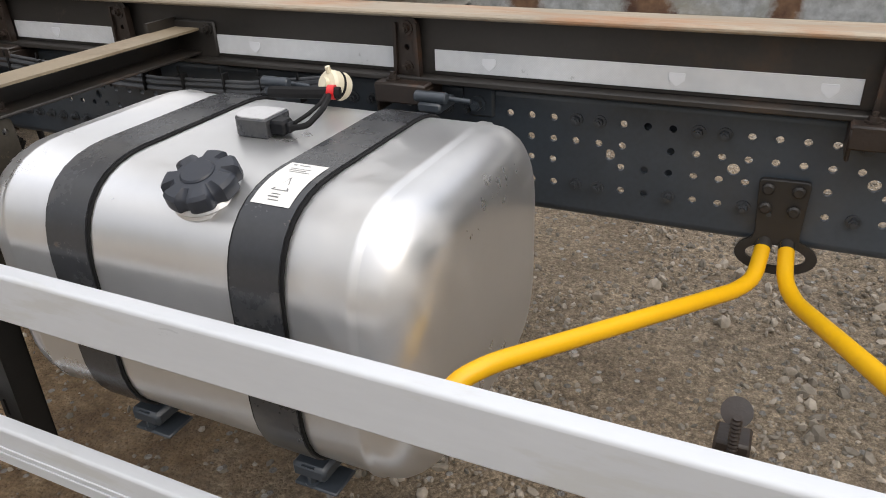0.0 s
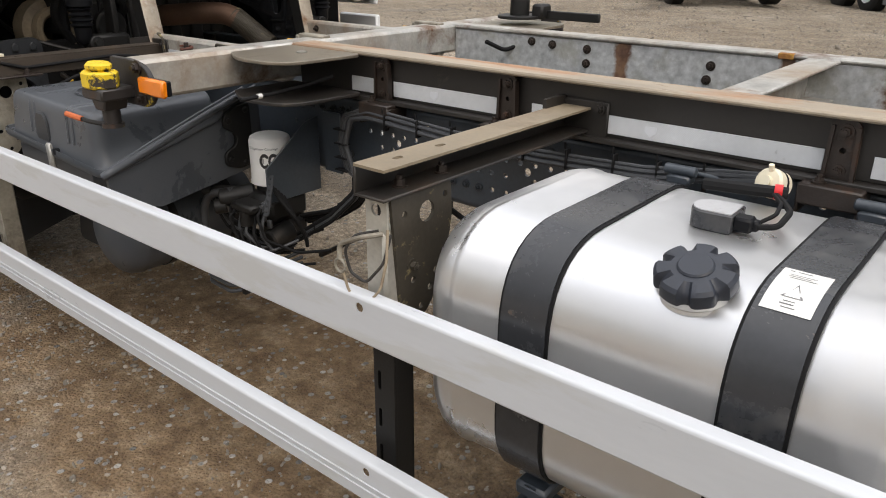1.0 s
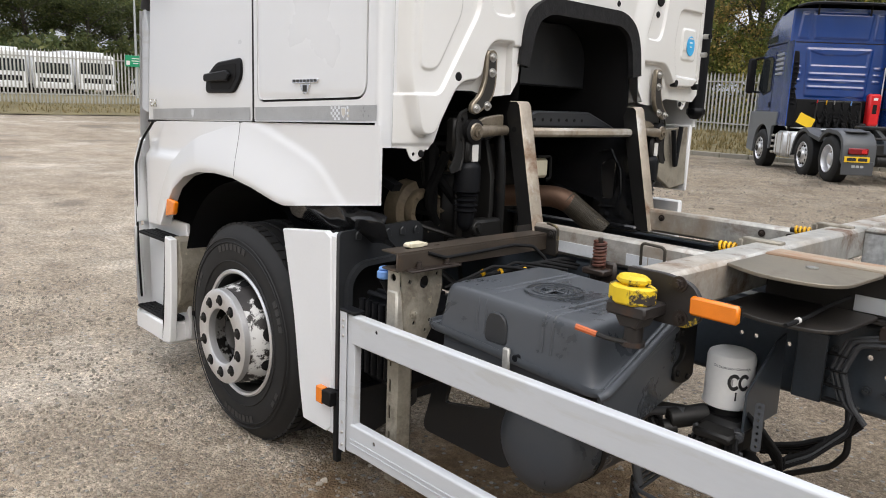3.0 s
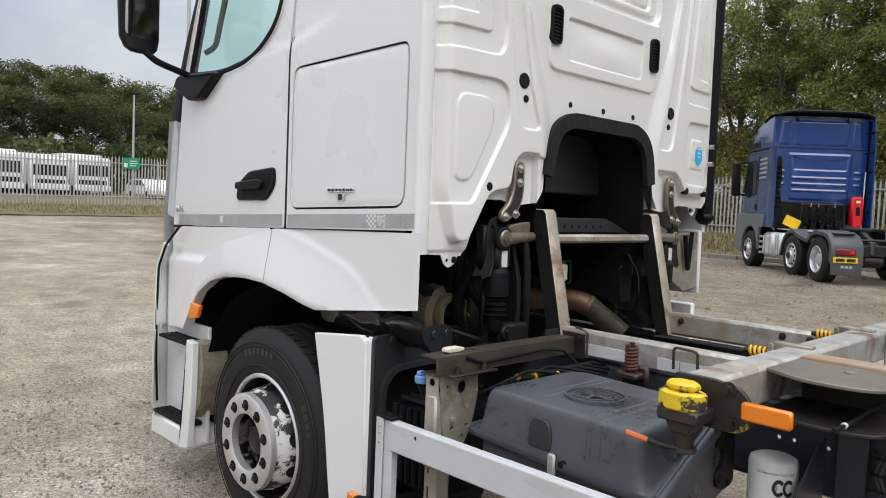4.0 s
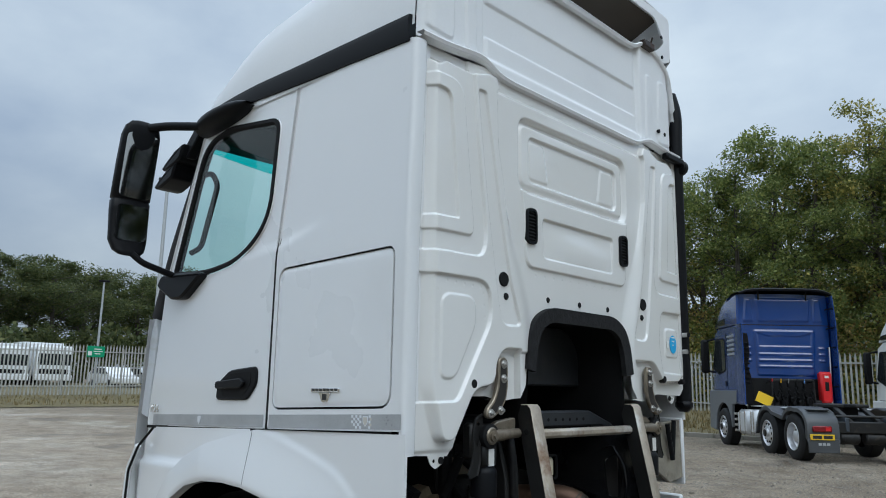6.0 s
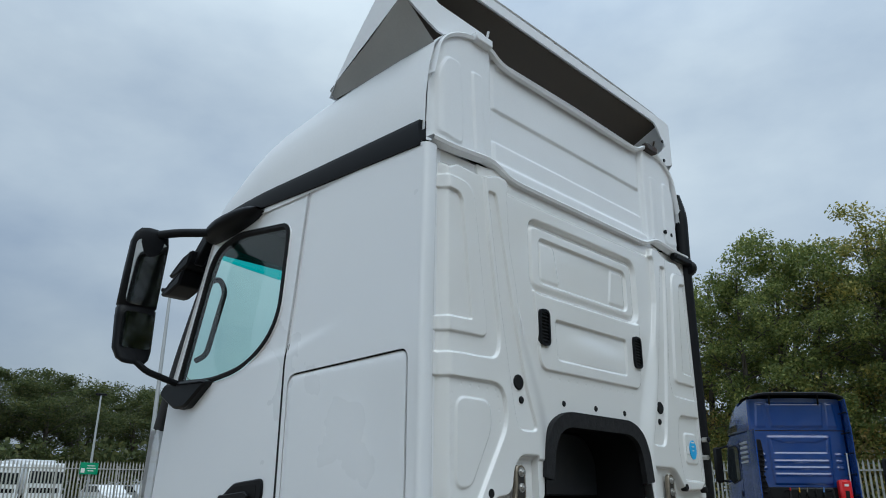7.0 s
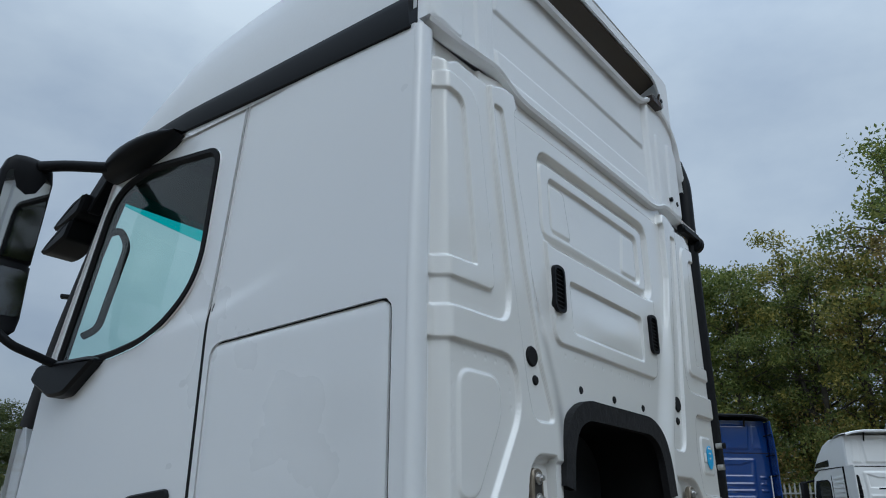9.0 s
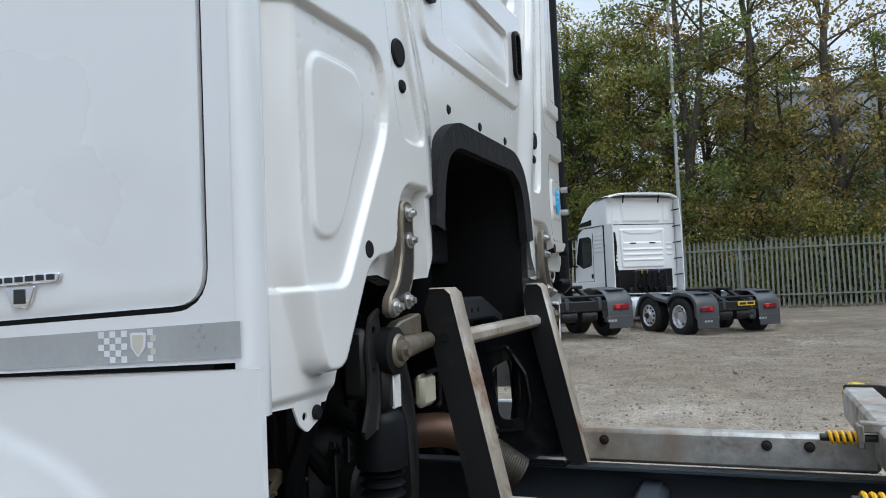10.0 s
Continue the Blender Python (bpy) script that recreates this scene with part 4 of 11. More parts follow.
# the swap-body frame on top
def subframe():
    m = Mesh()
    m.box(-2.69, 2.3, 1.51, 1.52, 1.020, 1.155, 0.002)
    rail = part("subframe_rail", m, M_SUB, truck, "brown-black steel body-frame rail with worn rusty top edge")
    part("bottom_flange", Mesh().box(-2.69, 2.3, 1.476, 1.576, 1.006, 1.020, 0.003), M_SUB, rail)
    part("top_flange", Mesh().box(-2.69, 2.3, 1.472, 1.581, 1.154, 1.168, 0.005), M_SUBTOP, rail, "bare worn steel flange stained with rust")
    m = Mesh()
    m.box(-2.69, 2.3, 2.405, 2.425, 1.014, 1.150, 0.004)
    far = part("subframe_rail", m, M_GALVRUN, truck, "galvanised body-frame rail with rust runs")
    part("top_flange", Mesh().box(-2.69, 2.3, 2.395, 2.49, 1.150, 1.166, 0.006), M_GALV, far)
    for x, w in ((-1.27, 0.05), (-0.91, 0.10), (-0.49, 0.09), (-0.10, 0.08), (0.35, 0.2)):
        part("rust_scale", Mesh().box(x - w / 2, x + w / 2, 2.3925, 2.42, 1.1485, 1.1675, 0.002), M_OXIDE, far, "orange rust scale on the flange")
    part("bottom_flange", Mesh().box(-2.69, 2.3, 2.35, 2.42, 1.004, 1.014, 0.003), M_SUB, far)
    for x, z in ((-2.28, 1.125), (-2.18, 1.12), (-2.02, 1.115), (-2.02, 1.06), (-1.52, 1.10), (-1.53, 1.05), (-1.28, 1.09), (-0.7, 1.11), (-0.6, 1.11), (-0.2, 1.10)):
        m = Mesh()
        bolt(m, (x, 2.405, z), (0, -1, 0), 0.012, 0.014)
        part("bolt", m, M_RUSTY, far)
    m = Mesh()
    for y0, y1 in ((2.39, 2.46), (1.506, 1.571)):
        fr = part("front_frame_rail", Mesh().box(-3.72, -2.79, y0, y1, 1.010, 1.120, 0.012), M_GALV, truck, "galvanised front frame rail, brown with dirt")
    for x0, x1 in ((-3.66, -3.35), (-3.22, -3.13), (-3.125, -2.82)):
        part("reflective_tape", Mesh().box(x0, x1, 1.5025, 1.5055, 1.022, 1.068, 0.0008), M_TAPE, fr, "white reflective tape")
    for x in (-3.70, -3.60, -3.10, -2.98):
        m = Mesh()
        bolt(m, (x, 2.39, 1.085), (0, -1, 0), 0.011, 0.01)
        part("bolt", m, M_RUSTY, fr)
    # tape lengths along the near rail, broken at the shackles
    for x0, x1 in ((-2.42, -2.315), (-2.225, -1.795), (-1.685, -1.64), (-1.45, -0.905), (-0.805, 0.075), (0.19, 1.2)):
        part("reflective_tape", Mesh().box(x0, x1, 1.5065, 1.5095, 1.030, 1.079, 0.0008), M_TAPE, rail, "pale reflective tape with torn edges")
    for x in (-2.05, -1.32, -0.67, -0.26, 0.02):
        cr = rounded([(x - 0.016, 1.066), (x + 0.016, 1.066), (x + 0.016, 1.052), (x, 1.038), (x - 0.016, 1.052)], 0.003, 3)
        part("tape_mark", Mesh().prism(cr, "y", 1.505, 1.5064), M_CHECK, rail)
    return rail


subframe()


def shackle(x):
    """A rusty frame shackle with its foot bracket on the chassis rail."""
    m = Mesh()
    prof = rounded([(x - 0.034, 1.012), (x + 0.034, 1.012), (x + 0.030, 1.155), (x - 0.030, 1.155)], [0.004, 0.004, 0.028, 0.028], 6)
    m.plate(prof, [(x, 1.128, 0.010), (x, 1.085, 0.007)], "y", 1.488, 1.498)
    m.prism(rounded([(x - 0.034, 1.012), (x - 0.026, 1.012), (x - 0.022, 1.14), (x - 0.030, 1.14)], 0.003, 2), "y", 1.479, 1.491)
    m.prism(rounded([(x + 0.026, 1.012), (x + 0.034, 1.012), (x + 0.030, 1.14), (x + 0.022, 1.14)], 0.003, 2), "y", 1.479, 1.491)
    sh = part("frame_shackle", m, M_RUSTY, truck, "rusted iron frame shackle")
    m = Mesh()
    m.box(x - 0.066, x + 0.066, 1.436, 1.536, 0.998, 1.012, 0.004)
    m.box(x - 0.066, x + 0.066, 1.436, 1.444, 0.965, 1.006, 0.004)
    m.box(x - 0.066, x - 0.058, 1.441, 1.534, 0.940, 1.0, 0.003)
    m.box(x + 0.058, x + 0.066, 1.441, 1.534, 0.940, 1.0, 0.003)
    part("foot", m, M_RUSTY, sh)
    for p, d, r, h in (((x, 1.488, 1.128), (0, -1, 0), 0.012, 0.010), ((x, 1.488, 1.040), (0, -1, 0), 0.010, 0.010), ((x - 0.03, 1.466, 1.012), (0, 0, 1), 0.011, 0.010), ((x - 0.03, 1.466, 0.998), (0, 0, -1), 0.011, 0.02), ((x + 0.03, 1.466, 0.998), (0, 0, -1), 0.011, 0.02)):
        m = Mesh()
        bolt(m, p, d, r, h)
        part("bolt", m, M_RUSTY, sh)


for x in (-2.256, -1.756, -0.866, 0.13):
    shackle(x)
m = Mesh()
m.box(-0.745, -0.665, 1.522, 1.535, 0.925, 0.998, 0.01)
bolt(m, (-0.705, 1.522, 0.955), (0, -1, 0), 0.014, 0.016)
part("rail_clamp_plate", m, M_FRAME, truck)


def cross_beams():
    # the bolster with its gussets
    m = Mesh()
    m.box(-2.805, -2.690, 0.87, 3.12, 1.045, 1.166, 0.012)
    b = part("bolster", m, M_GALV, truck, "galvanised front bolster beam across the frame")
    for s in (1, -1):
        base = [(-2.692, 1.22), (-2.56, 1.14), (-2.35, 1.16), (-2.335, 1.475), (-2.692, 1.475)]
        pl = rounded(base, [0.0, 0.10, 0.11, 0.03, 0.0], 8)
        if s < 0:
            pl = [(x, 2 * C - y) for x, y in pl][::-1]
        for z in (1.150, 1.024):
            part("gusset_plate", Mesh().prism(pl, "z", z, z + 0.011, 0.002), M_CORNERPLATE if z > 1.1 else M_SUB, b, "flat rounded steel corner plate")
    m = Mesh()
    bolt(m, (-2.50, 1.36, 1.166), (0, 0, -1), 0.012, 0.02)
    part("bolt", m, M_STEEL, b)
    part("cross_channel", Mesh().box(-1.20, -1.19, 1.521, 2.405, 1.03, 1.150, 0.003).box(-1.20, -1.10, 1.521, 2.405, 1.148, 1.160, 0.004).box(-1.20, -1.10, 1.521, 2.405, 1.024, 1.034, 0.003), M_GALV, truck, "galvanised cross channel with grey-white bloom")
    part("cross_channel", Mesh().box(0.55, 0.56, 1.521, 2.405, 1.03, 1.150, 0.003).box(0.55, 0.65, 1.521, 2.405, 1.148, 1.160, 0.004), M_GALV, truck)
    m = Mesh()
    m.tube([(-2.44, 2.30, 1.12), (-2.40, 2.38, 1.08), (-2.36, 2.42, 1.10), (-2.31, 2.45, 1.10)], 0.009)
    part("air_hose", m, M_BLACK, truck)
    # spring latches on the bolster
    for y in (1.66, 2.33):
        m = Mesh()
        m.tube([(-2.935 + 0.0031 * k, y + 0.019 * math.cos(k * 1.15), 1.128 + 0.019 * math.sin(k * 1.15)) for k in range(0, 28)], 0.0056, 6)
        sp = part("coil_spring", m, M_YELLOW, truck, "small yellow coil spring on a latch pin")
        part("latch_pin", Mesh().cyl((-2.955, y, 1.128), (-2.80, y, 1.128), 0.011, 12, b=0.002), M_SUB, sp)
        part("latch_arm", Mesh().box(-2.85, -2.71, y - 0.022, y + 0.022, 1.146, 1.176, 0.004).box(-2.86, -2.84, y - 0.026, y + 0.026, 1.10, 1.170, 0.004), M_BRACKET, sp)
    m = Mesh()
    m.tube([(-3.285 + 0.023 * math.cos(k * 0.8), 1.425 + 0.023 * math.sin(k * 0.8), 1.012 + 0.00165 * k) for k in range(0, 62)], 0.0058, 6)
    sp = part("coil_spring", m, M_RUSTRED, truck, "rusty body mounting spring in a cup")
    part("spring_pin", Mesh().cyl((-3.285, 1.425, 0.97), (-3.285, 1.425, 1.125), 0.010, 10, b=0.002), M_RUSTY, sp)
    part("spring_seat", Mesh().box(-3.335, -3.235, 1.385, 1.468, 0.985, 1.010, 0.006).box(-3.345, -3.225, 1.445, 1.468, 0.93, 1.035, 0.012), M_RUSTY, sp)
    for pts in ([(-3.515, 1.462, 1.02), (-3.515, 1.462, 1.118), (-3.525, 1.458, 1.130), (-3.575, 1.475, 1.134), (-3.60, 1.50, 1.128)], [(-3.13, 1.462, 1.045), (-3.13, 1.458, 1.118), (-3.12, 1.456, 1.127), (-3.045, 1.456, 1.124), (-3.035, 1.458, 1.115), (-3.035, 1.462, 1.045)]):
        part("wire_stay", Mesh().tube(pts, 0.0055, 8), M_HANGER, truck, "bent brown wire stay on the frame rail")


cross_beams()


def twistlock(s):
    """The corner lock at a bolster end; s: which side."""
    def Y(y):
        return C + s * (C - y) if s < 0 else y
    def my(v):
        return v if s > 0 else 2 * C - v
    m = Mesh()
    pl = rounded([(-2.80, 1.04), (-2.60, 1.04), (-2.56, 1.09), (-2.60, 1.16), (-2.68, 1.175), (-2.80, 1.175)], [0.01, 0.03, 0.03, 0.03, 0.02, 0.01], 4)
    m.prism(pl, "y", my(0.855), my(0.872), 0.002)
    ob = part("lock_plate", m, M_CHIPDARK, truck, "rusty twistlock plate with chipped yellow paint")
    m = Mesh()
    hexa = [(-2.735 + 0.060 * math.cos(a) * 1.1, 0.785 + 0.050 * math.sin(a)) for a in [k * math.pi / 4 + math.pi / 8 for k in range(8)]]
    hexa = [(x, my(y)) for x, y in hexa]
    m.prism(hexa, "z", 1.095, 1.145, 0.006)
    m.prism([(x * 0.72 - 2.735 * 0.28, y * 0.72 + my(0.785) * 0.28) for x, y in hexa], "z", 1.145, 1.170, 0.008)
    part("lock_head", m, M_YCHIP, ob, "yellow paint flaking off the lock head")
    m = Mesh()
    m.box(-2.792, -2.672, my(0.748), my(0.858), 1.062, 1.098, 0.006)
    m.prism([(-2.775, 1.062), (-2.690, 1.062), (-2.705, 1.03), (-2.755, 1.03)], "y", my(0.765), my(0.84), 0.004)
    m.cyl((-2.73, my(0.80), 0.975), (-2.73, my(0.80), 1.04), 0.026, 16, b=0.004)
    m.cyl((-2.73, my(0.80), 0.975), (-2.73, my(0.80), 0.988), 0.033, 16)
    part("lock_body", m, M_CHIPDARK, ob)
    for x, z in ((-2.64, 1.155), (-2.63, 1.065)):
        m = Mesh()
        bolt(m, (x, my(0.855), z), (0, -s, 0), 0.015, 0.012)
        part("bolt", m, M_RUSTY, ob)
    if s > 0:
        m = Mesh()
        m.tube([(-2.73, 0.78, 0.985), (-2.78, 0.755, 0.99), (-2.83, 0.74, 1.0)], 0.007)
        h = part("release_handle", m, M_SOOT, ob)
        part("grip", Mesh().tube([(-2.81, 0.745, 0.996), (-2.865, 0.725, 1.008)], 0.009), M_GRIP, ob, "faded orange grip")
        part("side_marker_lamp", Mesh().box(-2.592, -2.462, 0.820, 0.840, 1.089, 1.138, 0.006), M_AMBER, truck, "rectangular amber side marker lamp")
        part("lamp_back", Mesh().box(-2.585, -2.468, 0.839, 0.856, 1.092, 1.134, 0.003), M_DARK, ob)
    else:
        m = Mesh()
        m.cyl((-2.52, 2.66, 1.186), (-2.52, 2.66, 1.20), 0.10, 24, b=0.003)
        m.cyl((-2.52, 2.66, 1.20), (-2.52, 2.66, 1.265), 0.044, 18)
        m.spin([(0.044, 0), (0.040, 0.018), (0.026, 0.036), (0.012, 0.042), (0.0, 0.042)], (-2.52, 2.66, 1.265), (0, 0, 1), 18)
        m.box(-2.44, -2.14, 2.70, 2.72, 1.185, 1.222, 0.004)
        m.box(-2.46, -2.40, 2.66, 2.74, 1.186, 1.25, 0.01)
        part("locating_cone", m, M_SOOT, ob, "sooty steel locating cone with worn tip")


twistlock(1)
twistlock(-1)


def outrigger(x0, label, y_in=1.505, zt=1.088):
    """A channel arm with its hanger plate, zinc leg and perforated drop leg."""
    m = Mesh()
    back_open = x0 < -3
    wx = x0 + 0.080 if back_open else x0
    m.box(wx, wx + 0.008, 0.70, y_in, zt - 0.062, zt, 0.002)
    m.box(x0 + 0.004, x0 + 0.085, 0.70, y_in, zt - 0.062, zt - 0.055, 0.002)
    arm = part("outrigger_arm", m, M_ARM if back_open else M_SUB, truck, label)
    top = Mesh().plate(rbox(x0 + 0.001, x0 + 0.088, 0.70, y_in, 0.004, 3), [rbox(x0 + 0.035, x0 + 0.050, 0.775, 0.802, 0.006, 3), rbox(x0 + 0.035, x0 + 0.050, 0.91, 0.937, 0.006, 3)], "z", zt, zt + 0.006)
    part("arm_top", top, M_ARM if back_open else M_ARMTOP, arm, "flange with beige dust")
    m = Mesh()
    m.box(x0 - 0.03, x0 + 0.14, y_in - 0.005, y_in + 0.004, zt - 0.085, zt + 0.025, 0.006)
    bolt(m, (x0 + 0.115, y_in - 0.006, zt + 0.006), (0, -1, 0), 0.012, 0.01)
    m.prism([(x0 - 0.005, zt + 0.005), (x0 - 0.005, zt + 0.03), (x0 + 0.006, zt + 0.03), (x0 + 0.006, zt + 0.005)], "y", y_in - 0.10, y_in)
    part("arm_plate", m, M_SUB, arm)
    z = zt - 0.062
    m = Mesh()
    pl = rounded([(0.735, z - 0.004), (0.925, z - 0.004), (0.930, z - 0.09), (0.900, z - 0.21), (0.840, z - 0.30), (0.765, z - 0.315)], [0.004, 0.012, 0.03, 0.05, 0.05, 0.03], 5)
    m.plate(pl, [(0.845, z - 0.055, 0.024), (0.775, z - 0.045, 0.008), (0.905, z - 0.03, 0.008), (0.80, z - 0.20, 0.008), (0.875, z - 0.20, 0.008), (0.855, z - 0.235, 0.008), (0.825, z - 0.27, 0.008)], "x", x0 + 0.064, x0 + 0.072)
    bolt(m, (x0 + 0.072, 0.795, z - 0.165), (1, 0, 0), 0.011, 0.012)
    part("hanger_plate", m, M_HANGER if x0 > -3 else M_BRACKET, arm, "dirty hanger plate with bolt holes and golden dust" if x0 > -3 else "dirty zinc-plated hanger plate with bolt holes")
    m = Mesh()
    m.plate(rbox(x0 + 0.006, x0 + 0.066, z - 0.09, z - 0.002, 0.004, 3), [(x0 + 0.036, z - 0.03, 0.014)], "y", 0.728, 0.734)
    m.box(x0 + 0.004, x0 + 0.064, 0.722, 0.785, z - 0.34, z - 0.075, 0.008)
    part("upper_leg", m, M_ZINC, arm, "zinc-plated square leg")
    m = Mesh()
    xs0, xs1 = x0 + 0.008, x0 + 0.070
    slots = [rbox(xs0 + 0.012, xs0 + 0.022, zz, zz + 0.05, 0.004, 3) for zz in (0.26, 0.36, 0.46, 0.56, 0.66)]
    m.plate([(xs0, 0.215), (xs1, 0.215), (xs1, z - 0.30), (xs0, z - 0.30)], slots, "y", 0.735, 0.740)
    m.box(xs1 - 0.005, xs1, 0.740, 0.80, 0.215, z - 0.30, 0.001)
    m.box(xs0, xs0 + 0.005, 0.740, 0.80, 0.215, z - 0.30, 0.001)
    m.box(xs0, xs1, 0.795, 0.80, 0.215, z - 0.30, 0.001)
    part("drop_leg", m, M_SOOT if x0 > -3 else M_BRACKET, arm, "slotted square drop leg, paint worn off")
    xs = x0 + (0.10 if back_open else 0.045)
    for yy in (0.79, 0.925):
        m = Mesh()
        bolt(m, (xs, yy, zt - 0.055), (0, 0, 1), 0.012, 0.014)
        part("bolt", m, M_RUSTY, arm)
    if back_open:
        part("arm_lip", Mesh().box(x0 + 0.085, x0 + 0.13, 0.735, 0.97, zt - 0.062, zt - 0.055, 0.002), M_RUSTY, arm)
    return arm, z


arm, z = outrigger(-1.580, "brown steel outrigger channel holding the side guard")
m = Mesh()
m.tube([(-1.530, 0.72, z - 0.07), (-1.560, 0.68, z - 0.075), (-1.580, 0.67, z - 0.11), (-1.565, 0.67, z - 0.155), (-1.525, 0.675, z - 0.17), (-1.500, 0.70, z - 0.13), (-1.505, 0.73, z - 0.075)], 0.0032)
part("retaining_wire", m, M_SUB, arm, "rusty looped retaining wire")
m = Mesh()
m.tube([(-1.500, 0.715, z - 0.06), (-1.490, 0.70, z - 0.12), (-1.495, 0.685, z - 0.18), (-1.530, 0.672, z - 0.225), (-1.570, 0.668, z - 0.20), (-1.585, 0.668, z - 0.16)], 0.003)
part("retaining_cord", m, M_CORD, arm, "dirty brown plastic-coated cord")
m = Mesh()
m.tube([(-1.590, 0.665, z - 0.13), (-1.595, 0.67, z - 0.10), (-1.540, 0.68, z - 0.075), (-1.520, 0.72, z - 0.075)], 0.0055)
m.tube([(-1.590 + 0.015 * math.cos(k * 0.6), 0.665, z - 0.145 + 0.015 * math.sin(k * 0.6)) for k in range(11)], 0.003, 6)
part("locking_pin", m, M_BRACKET, arm, "dirty zinc locking pin")
outrigger(-3.690, "brown steel front outrigger channel", 1.505, 1.082)
part("blue_cap_bottle", Mesh().cyl((-3.722, 0.742, 0.972), (-3.722, 0.742, 1.002), 0.026, 18, b=0.005).cyl((-3.722, 0.742, 1.002), (-3.722, 0.742, 1.015), 0.020, 18, b=0.004), M_BLUEPL, truck, "pale blue filler cap")


def side_guard():
    for z0, z1, name in ((0.718, 0.828, "top"), (0.296, 0.410, "bottom")):
        m = Mesh()
        hs = [(-1.535, z1 - 0.026, 0.011), (-3.66, z1 - 0.03, 0.008)]
        x0, x1 = -3.80, 1.7
        m.plate([(x0, z0 + 0.006), (x1, z0 + 0.006), (x1, z1 - 0.008), (x0, z1 - 0.008)], hs, "y", 0.662, 0.665)
        for zz, d in ((z1, -1), (z0, 1)):
            q = 0.008
            prof = [(0.662, zz + d * q)] + [(0.662 + q * (1 - math.cos(k * math.pi / 8)), zz + d * q * (1 - math.sin(k * math.pi / 8))) for k in range(1, 5)] + [(0.695, zz), (0.695, zz + d * 0.003), (0.665, zz + d * 0.004), (0.665, zz + d * q)]
            m.grid([[(xx, a, b) for a, b in prof] for xx in (x0, x1)], True)
        g = part("side_guard_rail", m, M_GUARD, truck, "long white-coated aluminium side guard rail, water-streaked")
        if name == "bottom":
            part("rail_groove", Mesh().box(x0, x1, 0.6585, 0.6622, z0 + 0.034, z0 + 0.040, 0.001).box(x0, x1, 0.6585, 0.6622, z0 + 0.052, z0 + 0.058, 0.001), M_GUARD, g)
    m = Mesh()
    m.box(-3.872, -3.832, 0.660, 0.664, 0.285, 0.832, 0.001)
    m.box(-3.872, -3.866, 0.662, 0.70, 0.285, 0.832, 0.002)
    m.box(-3.838, -3.79, 0.668, 0.700, 0.29, 0.826, 0.003)
    e = part("guard_end_post", m, M_GUARD, truck, "upright guard end post with rivets")
    for z in (0.80, 0.775, 0.74, 0.40, 0.36, 0.31):
        part("rivet", Mesh().ball((-3.852, 0.660, z), 0.007, 10, 6, (1, 0.6, 1)), M_STEEL, e)
    part("post_cap", Mesh().box(-3.874, -3.785, 0.658, 0.712, 0.830, 0.842, 0.003), M_DARK, e)


side_guard()


M_FADED = mat("faded_grey_print", (0.16, 0.16, 0.16), 0.6, var=0.4, scale=60, bump=0.0)


